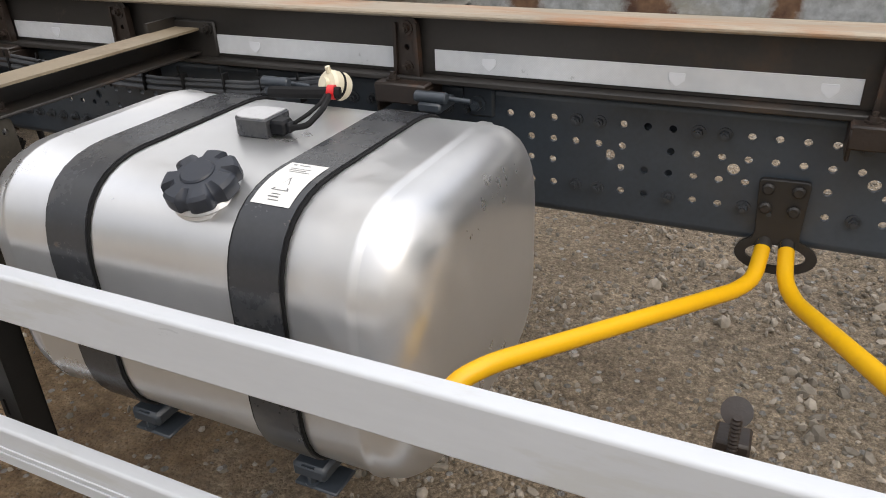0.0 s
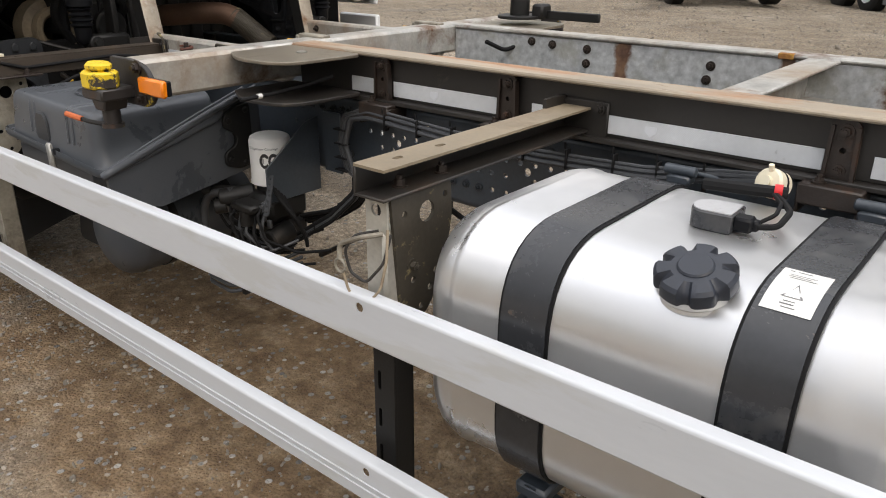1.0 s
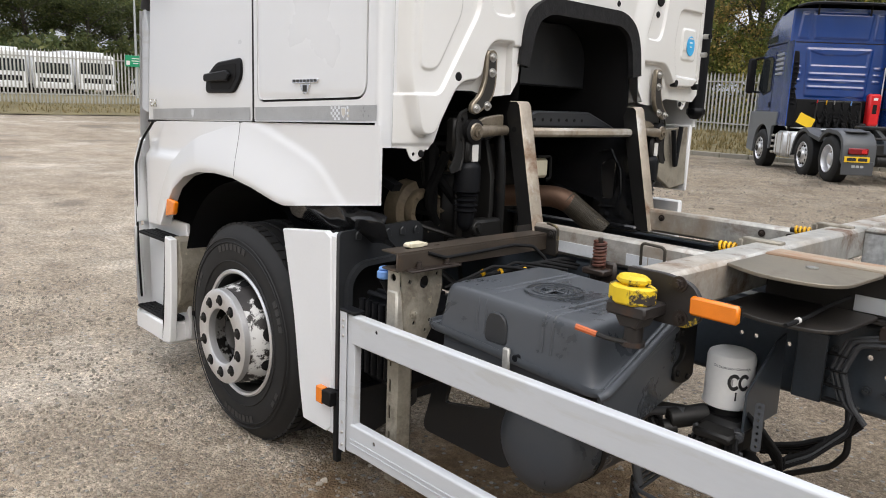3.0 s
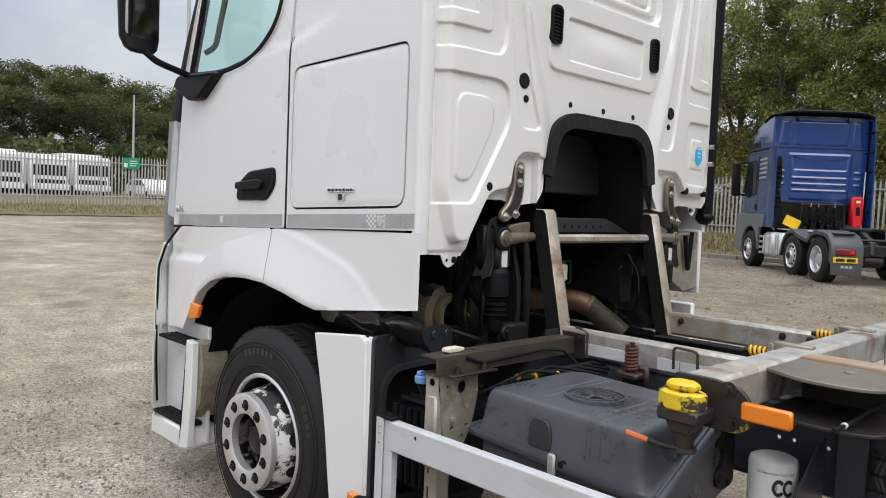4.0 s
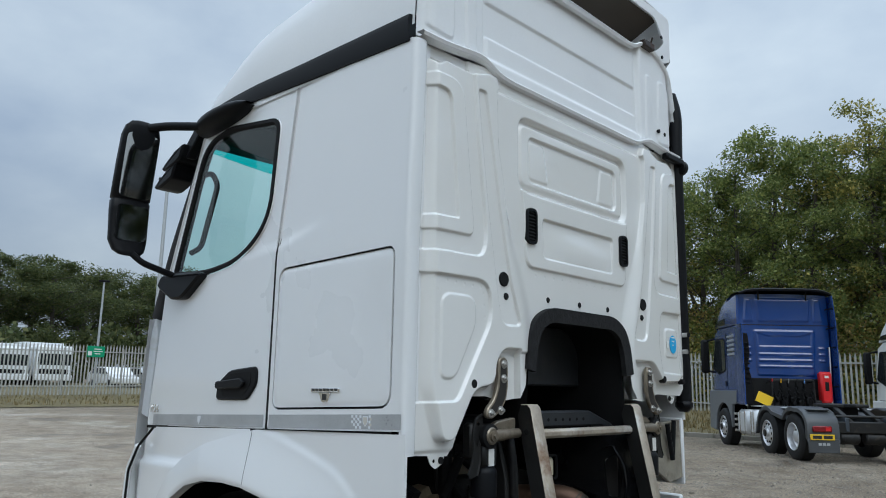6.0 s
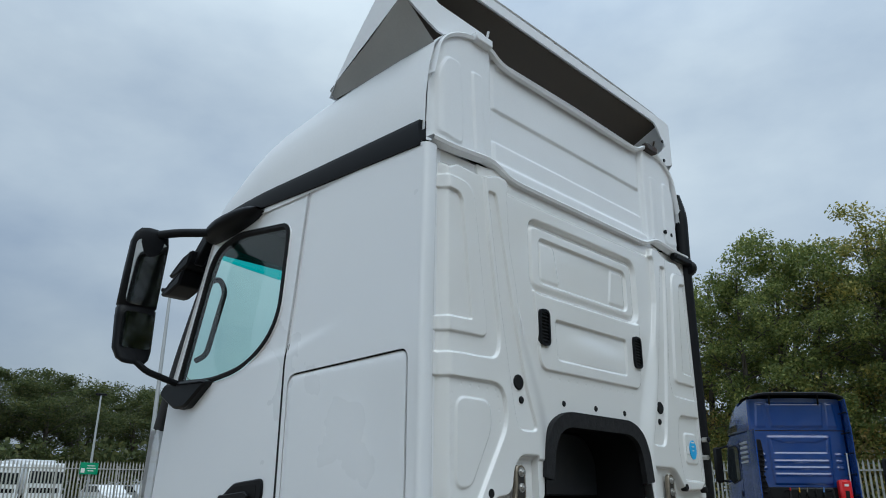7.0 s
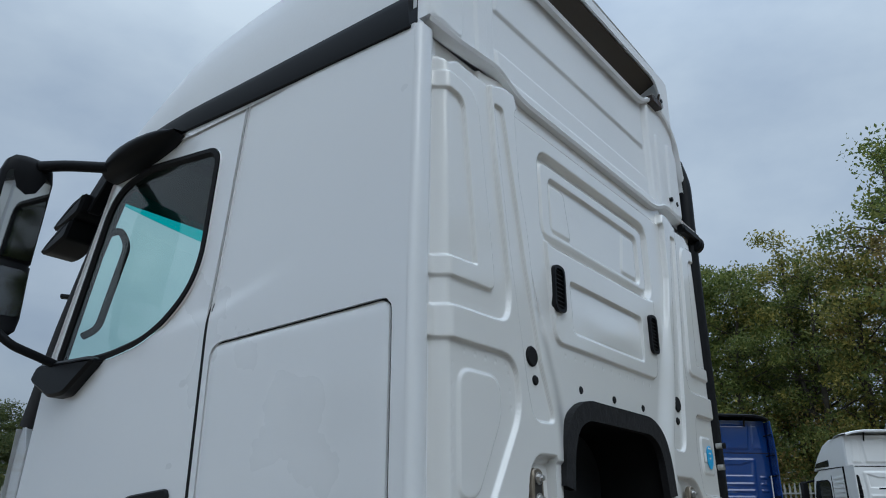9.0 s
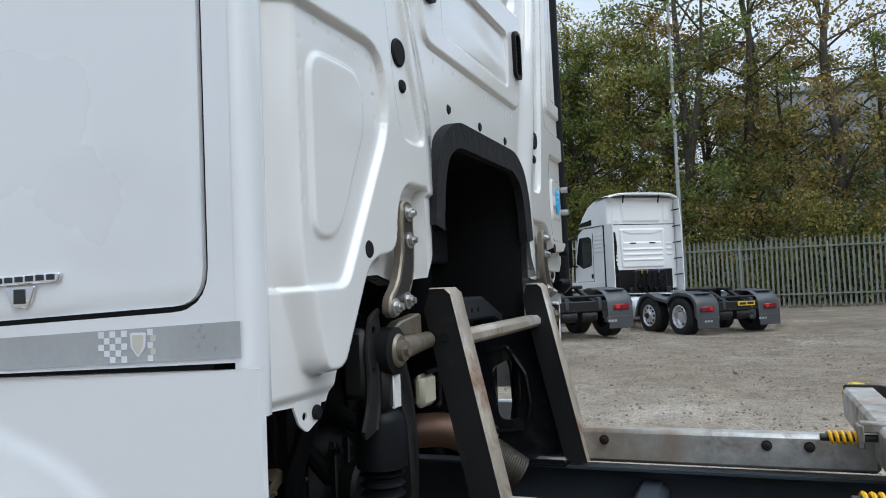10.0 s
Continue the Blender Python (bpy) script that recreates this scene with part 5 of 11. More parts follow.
def fuel_tank():
    x0, x1, y0, y1, z0, z1 = -1.452, -0.494, 0.745, 1.395, 0.452, 1.002
    r, re = 0.115, 0.085
    def ring(x, d):
        """The tank's rounded cross-section, drawn in by d."""
        pts = rounded([(y0 + d, z0 + d), (y1 - d, z0 + d), (y1 - d, z1 - d), (y0 + d, z1 - d)], max(0.03, (r * 1.55) - d * 0.5), 9)
        return [(x, a, b) for a, b in pts]
    rows = []
    for k in range(8, -1, -1):
        a = k / 8 * math.pi / 2
        rows.append(ring(x0 + re * (1 - math.sin(a)), re * (1 - math.cos(a))))
    # a shallow weld bead near each end
    bead = 0.10
    for dx, d in ((bead - 0.012, 0.0), (bead - 0.005, -0.0035), (bead + 0.005, -0.0035), (bead + 0.012, 0.0)):
        rows.append(ring(x0 + dx, d))
    for dx, d in ((bead + 0.012, 0.0), (bead + 0.005, -0.0035), (bead - 0.005, -0.0035), (bead - 0.012, 0.0)):
        rows.append(ring(x1 - dx, d))
    for k in range(0, 9):
        a = k / 8 * math.pi / 2
        rows.append(ring(x1 - re * (1 - math.sin(a)), re * (1 - math.cos(a))))
    m = Mesh()
    m.grid(rows, True)
    n = len(rows[0])
    m.f.append(tuple(range(n)))
    m.f.append(tuple(range((len(rows) - 1) * n, len(rows) * n)))
    tank = part("fuel_tank", m, M_ALU, truck, "bright brushed-aluminium fuel tank with rounded corners", angle=60)
    for a in (-1.235, -0.815):
        b = a + 0.098
        m = Mesh()
        rr = []
        for xx, d in ((a, -0.001), (a, -0.007), (b, -0.007), (b, -0.001)):
            pts = rounded([(y0 + d, z0 + d), (y1 - d, z0 + d), (y1 - d, z1 - d), (y0 + d, z1 - d)], r * 1.55 - d * 0.5, 9)
            rr.append([(xx, p, q) for p, q in pts])
        m.grid(rr + [rr[0]], True)
        s = part("tank_strap", m, M_STRAP, tank, "dark grey steel strap over a rubber liner")
        m = Mesh()
        rr = []
        for xx, d in ((a - 0.006, -0.0005), (a - 0.006, -0.004), (b + 0.006, -0.004), (b + 0.006, -0.0005)):
            pts = rounded([(y0 + d, z0 + d), (y1 - d, z0 + d), (y1 - d, z1 - d), (y0 + d, z1 - d)], r * 1.55 - d * 0.5, 9)
            rr.append([(xx, p, q) for p, q in pts])
        m.grid(rr + [rr[0]], True)
        part("strap_liner", m, M_BLACK, tank)
        # bracket below and anchor behind
        m = Mesh()
        m.box(a + 0.01, b - 0.01, 0.80, 1.50, z0 - 0.045, z0 - 0.010, 0.008)
        m.box(a + 0.005, b - 0.005, 1.405, 1.498, z0 - 0.04, 0.80, 0.008)
        m.prism([(0.80, z0 - 0.012), (0.85, z0 - 0.012), (0.87, z0 - 0.062), (0.83, z0 - 0.062)], "x", a + 0.035, b - 0.035)
        m.box(a + 0.012, b + 0.012, 0.80, 0.875, z0 - 0.068, z0 - 0.060, 0.003)
        bolt(m, ((a + b) / 2, 0.812, z0 - 0.060), (0, 0, 1), 0.010, 0.03)
        part("tank_bracket", m, M_FRAME, tank)
        m = Mesh()
        m.cyl((a + 0.01, 1.40, z1 - 0.002), (b - 0.01, 1.40, z1 - 0.002), 0.013, 12, b=0.003)
        m.box(a + 0.02, b - 0.02, 1.385, 1.47, z1 - 0.035, z1 - 0.012, 0.005)
        m.cyl((b - 0.02, 1.425, z1 - 0.01), (b + 0.035, 1.425, z1 - 0.012), 0.006, 10)
        part("strap_anchor", m, M_FRAME, tank)
    # filler neck and cap
    axis = Vector((0.0, -0.34, 0.94)).normalized()
    p = Vector((-0.912, 0.842, 0.952))
    m = Mesh()
    m.spin([(0.064, -0.03), (0.064, 0.0), (0.060, 0.006), (0.063, 0.011), (0.060, 0.016), (0.063, 0.021), (0.060, 0.026), (0.063, 0.031), (0.058, 0.038), (0.05, 0.040)], p, axis, 36)
    m.spin([(0.060, -0.016), (0.077, -0.014), (0.080, -0.006), (0.076, 0.001), (0.062, 0.002)], p, axis, 36)
    part("filler_neck", m, M_ALU, tank, "threaded bare aluminium filler neck")
    a = axis.orthogonal().normalized()
    c = axis.cross(a)
    rows = []
    for rad, h in ((0.052, 0.036), (0.064, 0.038), (0.0665, 0.043), (0.0655, 0.064), (0.060, 0.070), (0.040, 0.073), (0.0, 0.074)):
        row = []
        for k in range(72):
            t = 2 * math.pi * k / 72
            lobe = 0.5 + 0.5 * math.tanh(7 * (math.cos(7 * t) + 0.62))
            rr = rad * (0.88 + 0.14 * lobe) if rad > 0.05 else rad
            hh = h - (0.009 * (1 - lobe) if 0.05 < rad and h > 0.055 else 0)
            row.append(p + axis * hh + a * (rr * math.cos(t)) + c * (rr * math.sin(t)))
        rows.append(row)
    m = Mesh()
    m.grid(rows, True)
    cap = part("filler_cap", m, M_CAP, tank, "seven-lobed blue-black plastic filler cap")
    part("cap_flap", Mesh().cyl(p + axis * 0.070, p + axis * 0.0775, 0.030, 24, b=0.003), M_CAP, tank)
    # sender unit with plug and cable
    rot = Matrix.Translation((-0.978, 1.072, z1)) @ Matrix.Rotation(radians(4), 4, "Z")
    m = Mesh()
    m.prism(rounded([(-0.044, -0.040), (0.040, -0.040), (0.044, 0.040), (-0.044, 0.040)], [0.045, 0.004, 0.004, 0.045], 8), "z", 0.0, 0.038, 0.003)
    m.v = [tuple(rot @ Vector(q)) for q in m.v]
    snd = part("sender_unit", m, M_STRAP, tank, "grey box sender unit on the tank top")
    m = Mesh()
    m.box(0.038, 0.074, -0.030, 0.006, 0.006, 0.034, 0.005, rot)
    m.box(0.070, 0.084, -0.024, 0.0, 0.010, 0.030, 0.004, rot)
    part("plug", m, M_DARK, tank)
    lid = Mesh().prism(rounded([(-0.041, -0.036), (0.037, -0.036), (0.040, 0.036), (-0.041, 0.036)], [0.042, 0.004, 0.004, 0.042], 8), "z", 0.037, 0.040)
    lid.v = [tuple(rot @ Vector(q)) for q in lid.v]
    part("sender_lid", lid, M_RIMTRIM, tank, "pale metal lid")
    m = Mesh()
    m.tube([(-0.895, 1.06, 1.022), (-0.862, 1.065, 1.028), (-0.856, 1.11, 1.046), (-0.89, 1.18, 1.042), (-0.93, 1.25, 1.035)], 0.006)
    m.tube([(-0.90, 1.07, 1.025), (-0.875, 1.09, 1.042), (-0.885, 1.15, 1.046), (-0.92, 1.22, 1.04)], 0.004)
    m.tube([(-1.06, 1.22, 1.035), (-0.98, 1.22, 1.04), (-0.90, 1.245, 1.04)], 0.013)
    part("sender_cable", m, M_BLACK, tank)
    part("cable_tie", Mesh().cyl((-0.925, 1.238, 1.041), (-0.91, 1.242, 1.041), 0.0155, 12), M_RED, tank, "red tape band")
    m = Mesh()
    m.spin([(0.0, 0.0), (0.028, 0.0), (0.031, 0.006), (0.031, 0.044), (0.026, 0.050), (0.012, 0.052), (0.012, 0.062), (0.0, 0.062)], (-0.938, 1.318, 1.030), (-0.25, -0.85, 0.35), 24)
    m.cyl((-0.948, 1.288, 1.055), (-0.950, 1.281, 1.083), 0.006, 8)
    v = part("breather_valve", m, M_CREAMPL, tank, "round cream plastic breather valve")
    m = Mesh()
    m.spin([(0.0315, 0.020), (0.0325, 0.021), (0.0325, 0.026), (0.0315, 0.027)], (-0.938, 1.318, 1.030), (-0.25, -0.85, 0.35), 24, True)
    part("valve_strap", m, M_BLACK, tank)
    # warning label on the strap
    lb = Mesh()
    rows = []
    for k in range(7):
        yy = 0.812 + 0.122 * k / 6
        d = -0.0078
        pts = rounded([(y0 + d, z0 + d), (y1 - d, z0 + d), (y1 - d, z1 - d), (y0 + d, z1 - d)], r * 1.55 - d * 0.5, 30)
        top = [q for q in pts if q[1] > 0.8]
        zz = max(np.interp(yy, *zip(*sorted(top))), 0.9)
        rows.append([(-0.806, yy, zz), (-0.730, yy, zz)])
    lb.grid(rows)
    lab = part("warning_label", lb, M_PAPER, tank, "worn white fuel warning label with faded print")
    bars = Mesh()
    for k, (fa, fb, w0, w1) in enumerate(((0.905, 0.935, 0.1, 0.2), (0.91, 0.93, 0.28, 0.6), (0.80, 0.812, 0.15, 0.75), (0.75, 0.762, 0.15, 0.65), (0.70, 0.712, 0.2, 0.8), (0.17, 0.185, 0.35, 0.6), (0.12, 0.14, 0.30, 0.6), (0.07, 0.085, 0.35, 0.65))):
        for _ in (0,):
            ya, yb = 0.812 + 0.122 * fa, 0.812 + 0.122 * fb
            za = [np.interp(q, [rw[0][1] for rw in rows], [rw[0][2] for rw in rows]) + 0.0006 for q in (ya, yb)]
            xa, xb = -0.802 + 0.070 * w0, -0.802 + 0.070 * w1
            bars.add([(xa, ya, za[0]), (xb, ya, za[0]), (xb, yb, za[1]), (xa, yb, za[1])], [(0, 1, 2, 3)])
    tri = [(-0.785, 0.842), (-0.751, 0.842), (-0.768, 0.880)]
    zt = [np.interp(q[1], [rw[0][1] for rw in rows], [rw[0][2] for rw in rows]) + 0.0006 for q in tri]
    inn = [(-0.7805, 0.844), (-0.7555, 0.844), (-0.768, 0.874)]
    zi = [np.interp(q[1], [rw[0][1] for rw in rows], [rw[0][2] for rw in rows]) + 0.0006 for q in inn]
    bars.add([(*q, h) for q, h in zip(tri, zt)] + [(*q, h) for q, h in zip(inn, zi)], [(0, 1, 4, 3), (1, 2, 5, 4), (2, 0, 3, 5)])
    part("label_print", bars, M_FADED, lab)


fuel_tank()

# ---- the cab ----
YS = 0.812          # near side skin
XB = -3.862         # back wall


def step_in(d, width):
    """1 inside a shape, easing to 0 at its edge over the width."""
    return ease(-d / (width * 0.55))


def back_wall():
    near = [(-1.135, 3.125), (-1.135, 1.47), (-1.125, 1.425), (-0.918, 1.414), (-0.893, 1.447), (-0.850, 1.545), (-0.808, 1.625), (-0.775, 1.648), (-0.70, 1.650), (-0.60, 1.628), (-0.50, 1.640), (-0.455, 1.70), (-0.440, 1.80), (-0.42, 1.90), (-0.375, 1.985), (-0.28, 2.028), (-0.10, 2.032)]
    far = [(0.10, 2.032), (0.28, 2.028), (0.375, 1.985), (0.42, 1.90), (0.440, 1.80), (0.455, 1.70), (0.50, 1.640), (0.60, 1.628), (0.70, 1.640), (0.80, 1.668), (1.08, 1.660), (1.125, 1.70), (1.135, 1.80), (1.135, 3.125)]
    outline = near + far

    def both(U, W, pts):
        return np.minimum(sdf(U, W, pts), sdf(-U, W, pts))

    tall_a = rounded([(-1.11, 2.226), (-0.752, 2.234), (-0.731, 2.34), (-0.793, 2.788), (-0.824, 3.20), (-1.11, 3.20)], [0, 0.075, 0.04, 0.0, 0, 0], 6)
    tall_b = rounded([(-1.11, 2.310), (-0.812, 2.316), (-0.819, 2.406), (-0.888, 2.996), (-1.11, 2.996)], [0, 0.045, 0.0, 0.085, 0], 6)
    tall_c = rounded([(-1.11, 2.371), (-0.909, 2.377), (-0.944, 2.748), (-0.964, 2.932), (-1.11, 2.934)], [0, 0.012, 0.0, 0.05, 0], 6)
    low_a = rounded([(-1.11, 2.137), (-0.715, 2.140), (-0.692, 1.975), (-0.906, 1.626), (-1.11, 1.620)], [0, 0.09, 0.07, 0.03, 0], 6)
    low_b = rounded([(-1.009, 2.066), (-0.797, 2.066), (-0.787, 1.950), (-0.918, 1.712), (-1.012, 1.712)], [0.065, 0.06, 0.05, 0.07, 0.055], 6)
    low_far = rounded([(1.11, 2.137), (0.80, 2.137), (0.765, 1.96), (0.80, 1.785), (1.11, 1.775)], [0, 0.05, 0.05, 0.03, 0], 6)
    pad_far = rbox(0.850, 1.008, 1.872, 2.046, 0.035, 6)
    col = rounded([(-0.800, 2.992), (-0.742, 2.992), (-0.635, 2.44), (-0.563, 2.143), (-0.492, 1.955), (-0.628, 1.952), (-0.655, 2.04), (-0.735, 2.50)], [0.02, 0.02, 0.0, 0.0, 0.04, 0.05, 0.05, 0.0], 6)
    up_a = rbox(-0.492, 0.492, 2.592, 2.965, 0.085, 8)
    up_b = rbox(-0.398, 0.398, 2.650, 2.882, 0.045, 7)
    mid_a = rounded([(-0.44, 2.234), (0.44, 2.234), (0.475, 2.60), (-0.475, 2.60)], [0.06, 0.06, 0, 0], 7)
    mid_b = rounded([(-0.308, 2.290), (0.308, 2.290), (0.318, 2.486), (-0.318, 2.486)], 0.026, 6)
    centre = rounded([(-0.668, 3.034), (-0.655, 2.75), (-0.56, 2.34), (-0.44, 2.02), (-0.40, 1.50), (0.40, 1.50), (0.44, 2.02), (0.56, 2.34), (0.655, 2.75), (0.668, 3.034)], [0.04, 0, 0.1, 0.1, 0, 0, 0.1, 0.1, 0, 0.04], 6)
    plate_near = rounded([(-1.086, 3.074), (-1.083, 1.665), (-1.012, 1.470), (-0.925, 1.462), (-0.800, 1.672), (-0.672, 1.690), (-0.655, 1.80), (-0.610, 1.846), (0.25, 1.846), (0.25, 3.034), (-0.640, 3.034), (-0.662, 3.094), (-0.745, 3.092), (-0.80, 3.066)], [0.04, 0.05, 0.05, 0.05, 0.05, 0.05, 0.05, 0.04, 0, 0, 0, 0.02, 0.03, 0.02], 6)
    plate_far = rounded([(1.086, 3.074), (1.083, 1.735), (0.80, 1.725), (0.735, 1.80), (0.69, 1.836), (-0.25, 1.846), (-0.25, 3.034), (0.640, 3.034), (0.662, 3.094), (0.745, 3.092), (0.80, 3.066)], [0.04, 0.03, 0.05, 0.05, 0.04, 0, 0, 0, 0.02, 0.03, 0.02], 6)
    pocket = rounded([(-0.86, 1.50), (-0.40, 1.50), (-0.40, 1.846), (-0.610, 1.846), (-0.655, 1.80), (-0.672, 1.690), (-0.80, 1.672)], [0, 0, 0, 0.04, 0.05, 0.05, 0.05], 6)

    def height(U, W):
        a = np.abs(U)
        # the two side plates stand proud of the flange round them
        dn, df = sdf(U, W, plate_near), sdf(U, W, plate_far)
        soft = 0.014 + 0.034 * ease((a - 0.98) / 0.06)
        plate = np.maximum(ease(-dn / soft), ease(-df / soft))
        plate = np.where((a < 0.5) & (W < 2.6), 1.0, plate)
        h = -0.020 + 0.046 * plate
        h += 0.014 * ease((0.80 - a) / 0.10) * (1 - plate)
        # the field between them lies lower, sharp above and fading below
        dc = sdf(U, W, centre)
        blur = 0.010 + 0.11 * ease((2.62 - W) / 0.40)
        h -= 0.024 * ease((-dc + blur * 0.5) / blur) * plate
        h -= 0.015 * step_in(both(U, W, tall_a), 0.012)
        h += 0.011 * step_in(both(U, W, tall_b), 0.012)
        h -= 0.013 * step_in(both(U, W, tall_c), 0.012)
        h -= 0.015 * step_in(np.where(U < 0, sdf(U, W, low_a), sdf(U, W, low_far)), 0.013)
        h += 0.007 * step_in(np.where(U < 0, sdf(U, W, low_b), sdf(U, W, pad_far)), 0.020)
        h -= 0.012 * step_in(both(U, W, col), 0.011)
        # window blank: a deep rounded pan with a groove round a flat middle
        da = sdf(U, W, up_a)
        h -= 0.026 * ease(-da / 0.017)
        h += 0.015 * ease((-da - 0.022) / 0.024)
        db = sdf(U, W, up_b)
        h -= 0.014 * step_in(db, 0.013)
        h += 0.006 * step_in(both(U, W, rounded([(-0.385, 2.665), (-0.215, 2.665), (-0.255, 2.868), (-0.385, 2.868)], 0.03)), 0.030)
        h += 0.012 * step_in(sdf(U, W, mid_a), 0.012) * ease(da / 0.012)
        bow = np.clip((W - 2.29) / 0.20, 0, 1)
        h -= (0.006 + 0.010 * bow * bow) * step_in(sdf(U, W, mid_b), 0.012)
        h += 0.005 * ease(1 - np.hypot((U - 0.02) / 0.30, (W - 2.36) / 0.10)) * (sdf(U, W, mid_b) < -0.01)
        h -= 0.010 * step_in(np.where(U < 0, sdf(U, W, pocket), 1.0), 0.020)
        # weld dimples in rows
        for u0, u1, z0, z1, k in ((-0.36, 0.36, 2.205, 2.205, 11), (-0.97, -0.76, 2.112, 2.106, 5), (-0.745, -0.735, 2.08, 1.98, 3), (-1.025, -1.03, 2.07, 1.78, 6)):
            for i in range(k):
                f = i / (k - 1)
                h -= 0.0022 * ease(1 - np.hypot(U - u0 - (u1 - u0) * f, W - z0 - (z1 - z0) * f) / 0.008)
        # hammered corner, rolled lower edge
        h -= 0.008 * ease((1.445 - W) / 0.02) * (a > 0.8)
        return h

    def place(u, w, h):
        return (XB + h - 0.006 * (w - 2.2), C + u, w)
    m = relief(outline, 0.0042, height, place)
    body = part("cab_back_wall", m, M_CREAM, truck, "cream-white pressed steel cab back wall with raised panels", angle=70)

    # thickness seen along the lower edge, and a flange
    for half in (near, far):
        m = Mesh()
        m.grid([[(XB - 0.022, C + u, z), (XB - 0.060, C + u, z - 0.002)] for u, z in half if z < 1.72])
        part("lower_edge", m, M_CREAM, body)
    for s, dz in ((1, 0.245), (-1, 0.0)):
        m = Mesh()
        m.plate(rounded([(C + s * 1.03, 1.425 + dz), (C + s * 0.93, 1.425 + dz), (C + s * 0.945, 1.385 + dz), (C + s * 0.985, 1.368 + dz), (C + s * 1.01, 1.385 + dz)], 0.008, 3), [(C + s * 0.992, 1.398 + dz, 0.008)], "x", XB - 0.026, XB - 0.022)
        part("edge_tab", m, M_CREAM, body)
        part("edge_grommet", Mesh().cyl((XB - 0.024, C + s * 0.955, 1.40 + dz), (XB - 0.014, C + s * 0.955, 1.40 + dz), 0.014, 14, b=0.003), M_BLACK, body)
    # the black rubber arch round the tunnel
    def arch(off, z_low):
        pts = []
        for u, z in ((-0.428, z_low), (-0.405, 1.90), (-0.365, 1.98), (-0.275, 2.026), (0.275, 2.026), (0.365, 1.98), (0.405, 1.90), (0.428, z_low)):
            pts.append((u, z))
        loop = bend([(u, z, 0) for u, z in pts], 0.09, 6)
        out = []
        for i, p in enumerate(loop):
            d = (loop[min(i + 1, len(loop) - 1)] - loop[max(i - 1, 0)]).normalized()
            out.append((p.x - d.y * off, p.y + d.x * off))
        return out
    inner, outer = arch(-0.032, 1.765), arch(0.036, 1.765)
    m = Mesh()
    m.grid([[(XB + 0.002, C + a[0], a[1]), (XB + 0.034, C + a[0], a[1]), (XB + 0.030, C + b[0], b[1]), (XB + 0.002, C + b[0], b[1])] for a, b in zip(outer, inner)], True)
    part("arch_seal", m, M_FOAM, body, "thick black foam seal round the engine tunnel arch")
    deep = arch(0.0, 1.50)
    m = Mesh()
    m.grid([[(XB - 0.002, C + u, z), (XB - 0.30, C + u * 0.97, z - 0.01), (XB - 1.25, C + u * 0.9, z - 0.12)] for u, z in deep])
    # black end plane added to stand for the dark depth of the tunnel
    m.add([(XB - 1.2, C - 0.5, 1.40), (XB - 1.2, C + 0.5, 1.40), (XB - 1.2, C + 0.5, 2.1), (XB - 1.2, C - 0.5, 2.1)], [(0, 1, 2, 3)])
    part("tunnel_lining", m, M_BLACK, body, "black engine tunnel lining with an added end sheet for its dark depth")
    part("tunnel_panel", Mesh().prism(rounded([(C - 0.40, 1.70), (C - 0.40, 1.90), (C - 0.28, 2.01), (C + 0.28, 2.01), (C + 0.40, 1.90), (C + 0.40, 1.70)], [0.01, 0.08, 0.08, 0.08, 0.08, 0.01], 5), "x", XB - 0.30, XB - 0.27, 0.008), M_BULK, body, "dark grey panel inside the tunnel")

    # vents
    for s in (1, -1):
        m = Mesh()
        u0 = C + s * 0.412
        ring_o, ring_i = rbox(u0 - 0.038, u0 + 0.038, 2.345, 2.515, 0.030, 6), rbox(u0 - 0.028, u0 + 0.028, 2.357, 2.503, 0.022, 6)
        m.plate(ring_o, [ring_i], "x", XB + 0.002, XB + 0.026)
        v = part("air_vent", m, M_DARK, body, "black louvred cab air vent")
        m = Mesh()
        m.prism(ring_i, "x", XB + 0.004, XB + 0.014)
        for k in range(9):
            z = 2.366 + 0.0158 * k
            m.add([(XB + 0.024, u0 - 0.027, z), (XB + 0.024, u0 + 0.027, z), (XB + 0.013, u0 + 0.027, z + 0.012), (XB + 0.013, u0 - 0.027, z + 0.012)], [(0, 1, 2, 3)])
            m.add([(XB + 0.024, u0 - 0.027, z), (XB + 0.024, u0 + 0.027, z), (XB + 0.022, u0 + 0.027, z - 0.002), (XB + 0.022, u0 - 0.027, z - 0.002)], [(0, 1, 2, 3)])
        part("louvres", m, M_BLACK, body)
        # plugs and holes
        for du, z, r, out in ((0.612, 2.157, 0.033, 0.0215), (0.596, 2.083, 0.016, 0.0215), (0.264, 2.099, 0.014, 0.007), (0.815, 1.700 if s < 0 else 1.752, 0.020, 0.031)):
            part("blanking_plug", Mesh().cyl((XB - 0.004, C + s * du, z), (XB + out, C + s * du, z), r, 20, b=0.004), M_BLACK, body)
    part("blanking_plug", Mesh().cyl((XB - 0.004, C, 2.099), (XB + 0.007, C, 2.099), 0.014, 16, b=0.003), M_BLACK, body)
    part("blanking_plug", Mesh().cyl((XB - 0.004, C + 1.045, 1.742), (XB + 0.031, C + 1.045, 1.742), 0.016, 16, b=0.003), M_BLACK, body)
    # sticker
    disc = [(C + 0.938 + 0.040 * math.cos(k * math.pi / 14), 1.954 + 0.052 * math.sin(k * math.pi / 14)) for k in range(28)]
    part("sticker", Mesh().prism(disc, "x", XB + 0.0215, XB + 0.0240), M_STICK, body, "round light blue sticker")
    bars = Mesh()
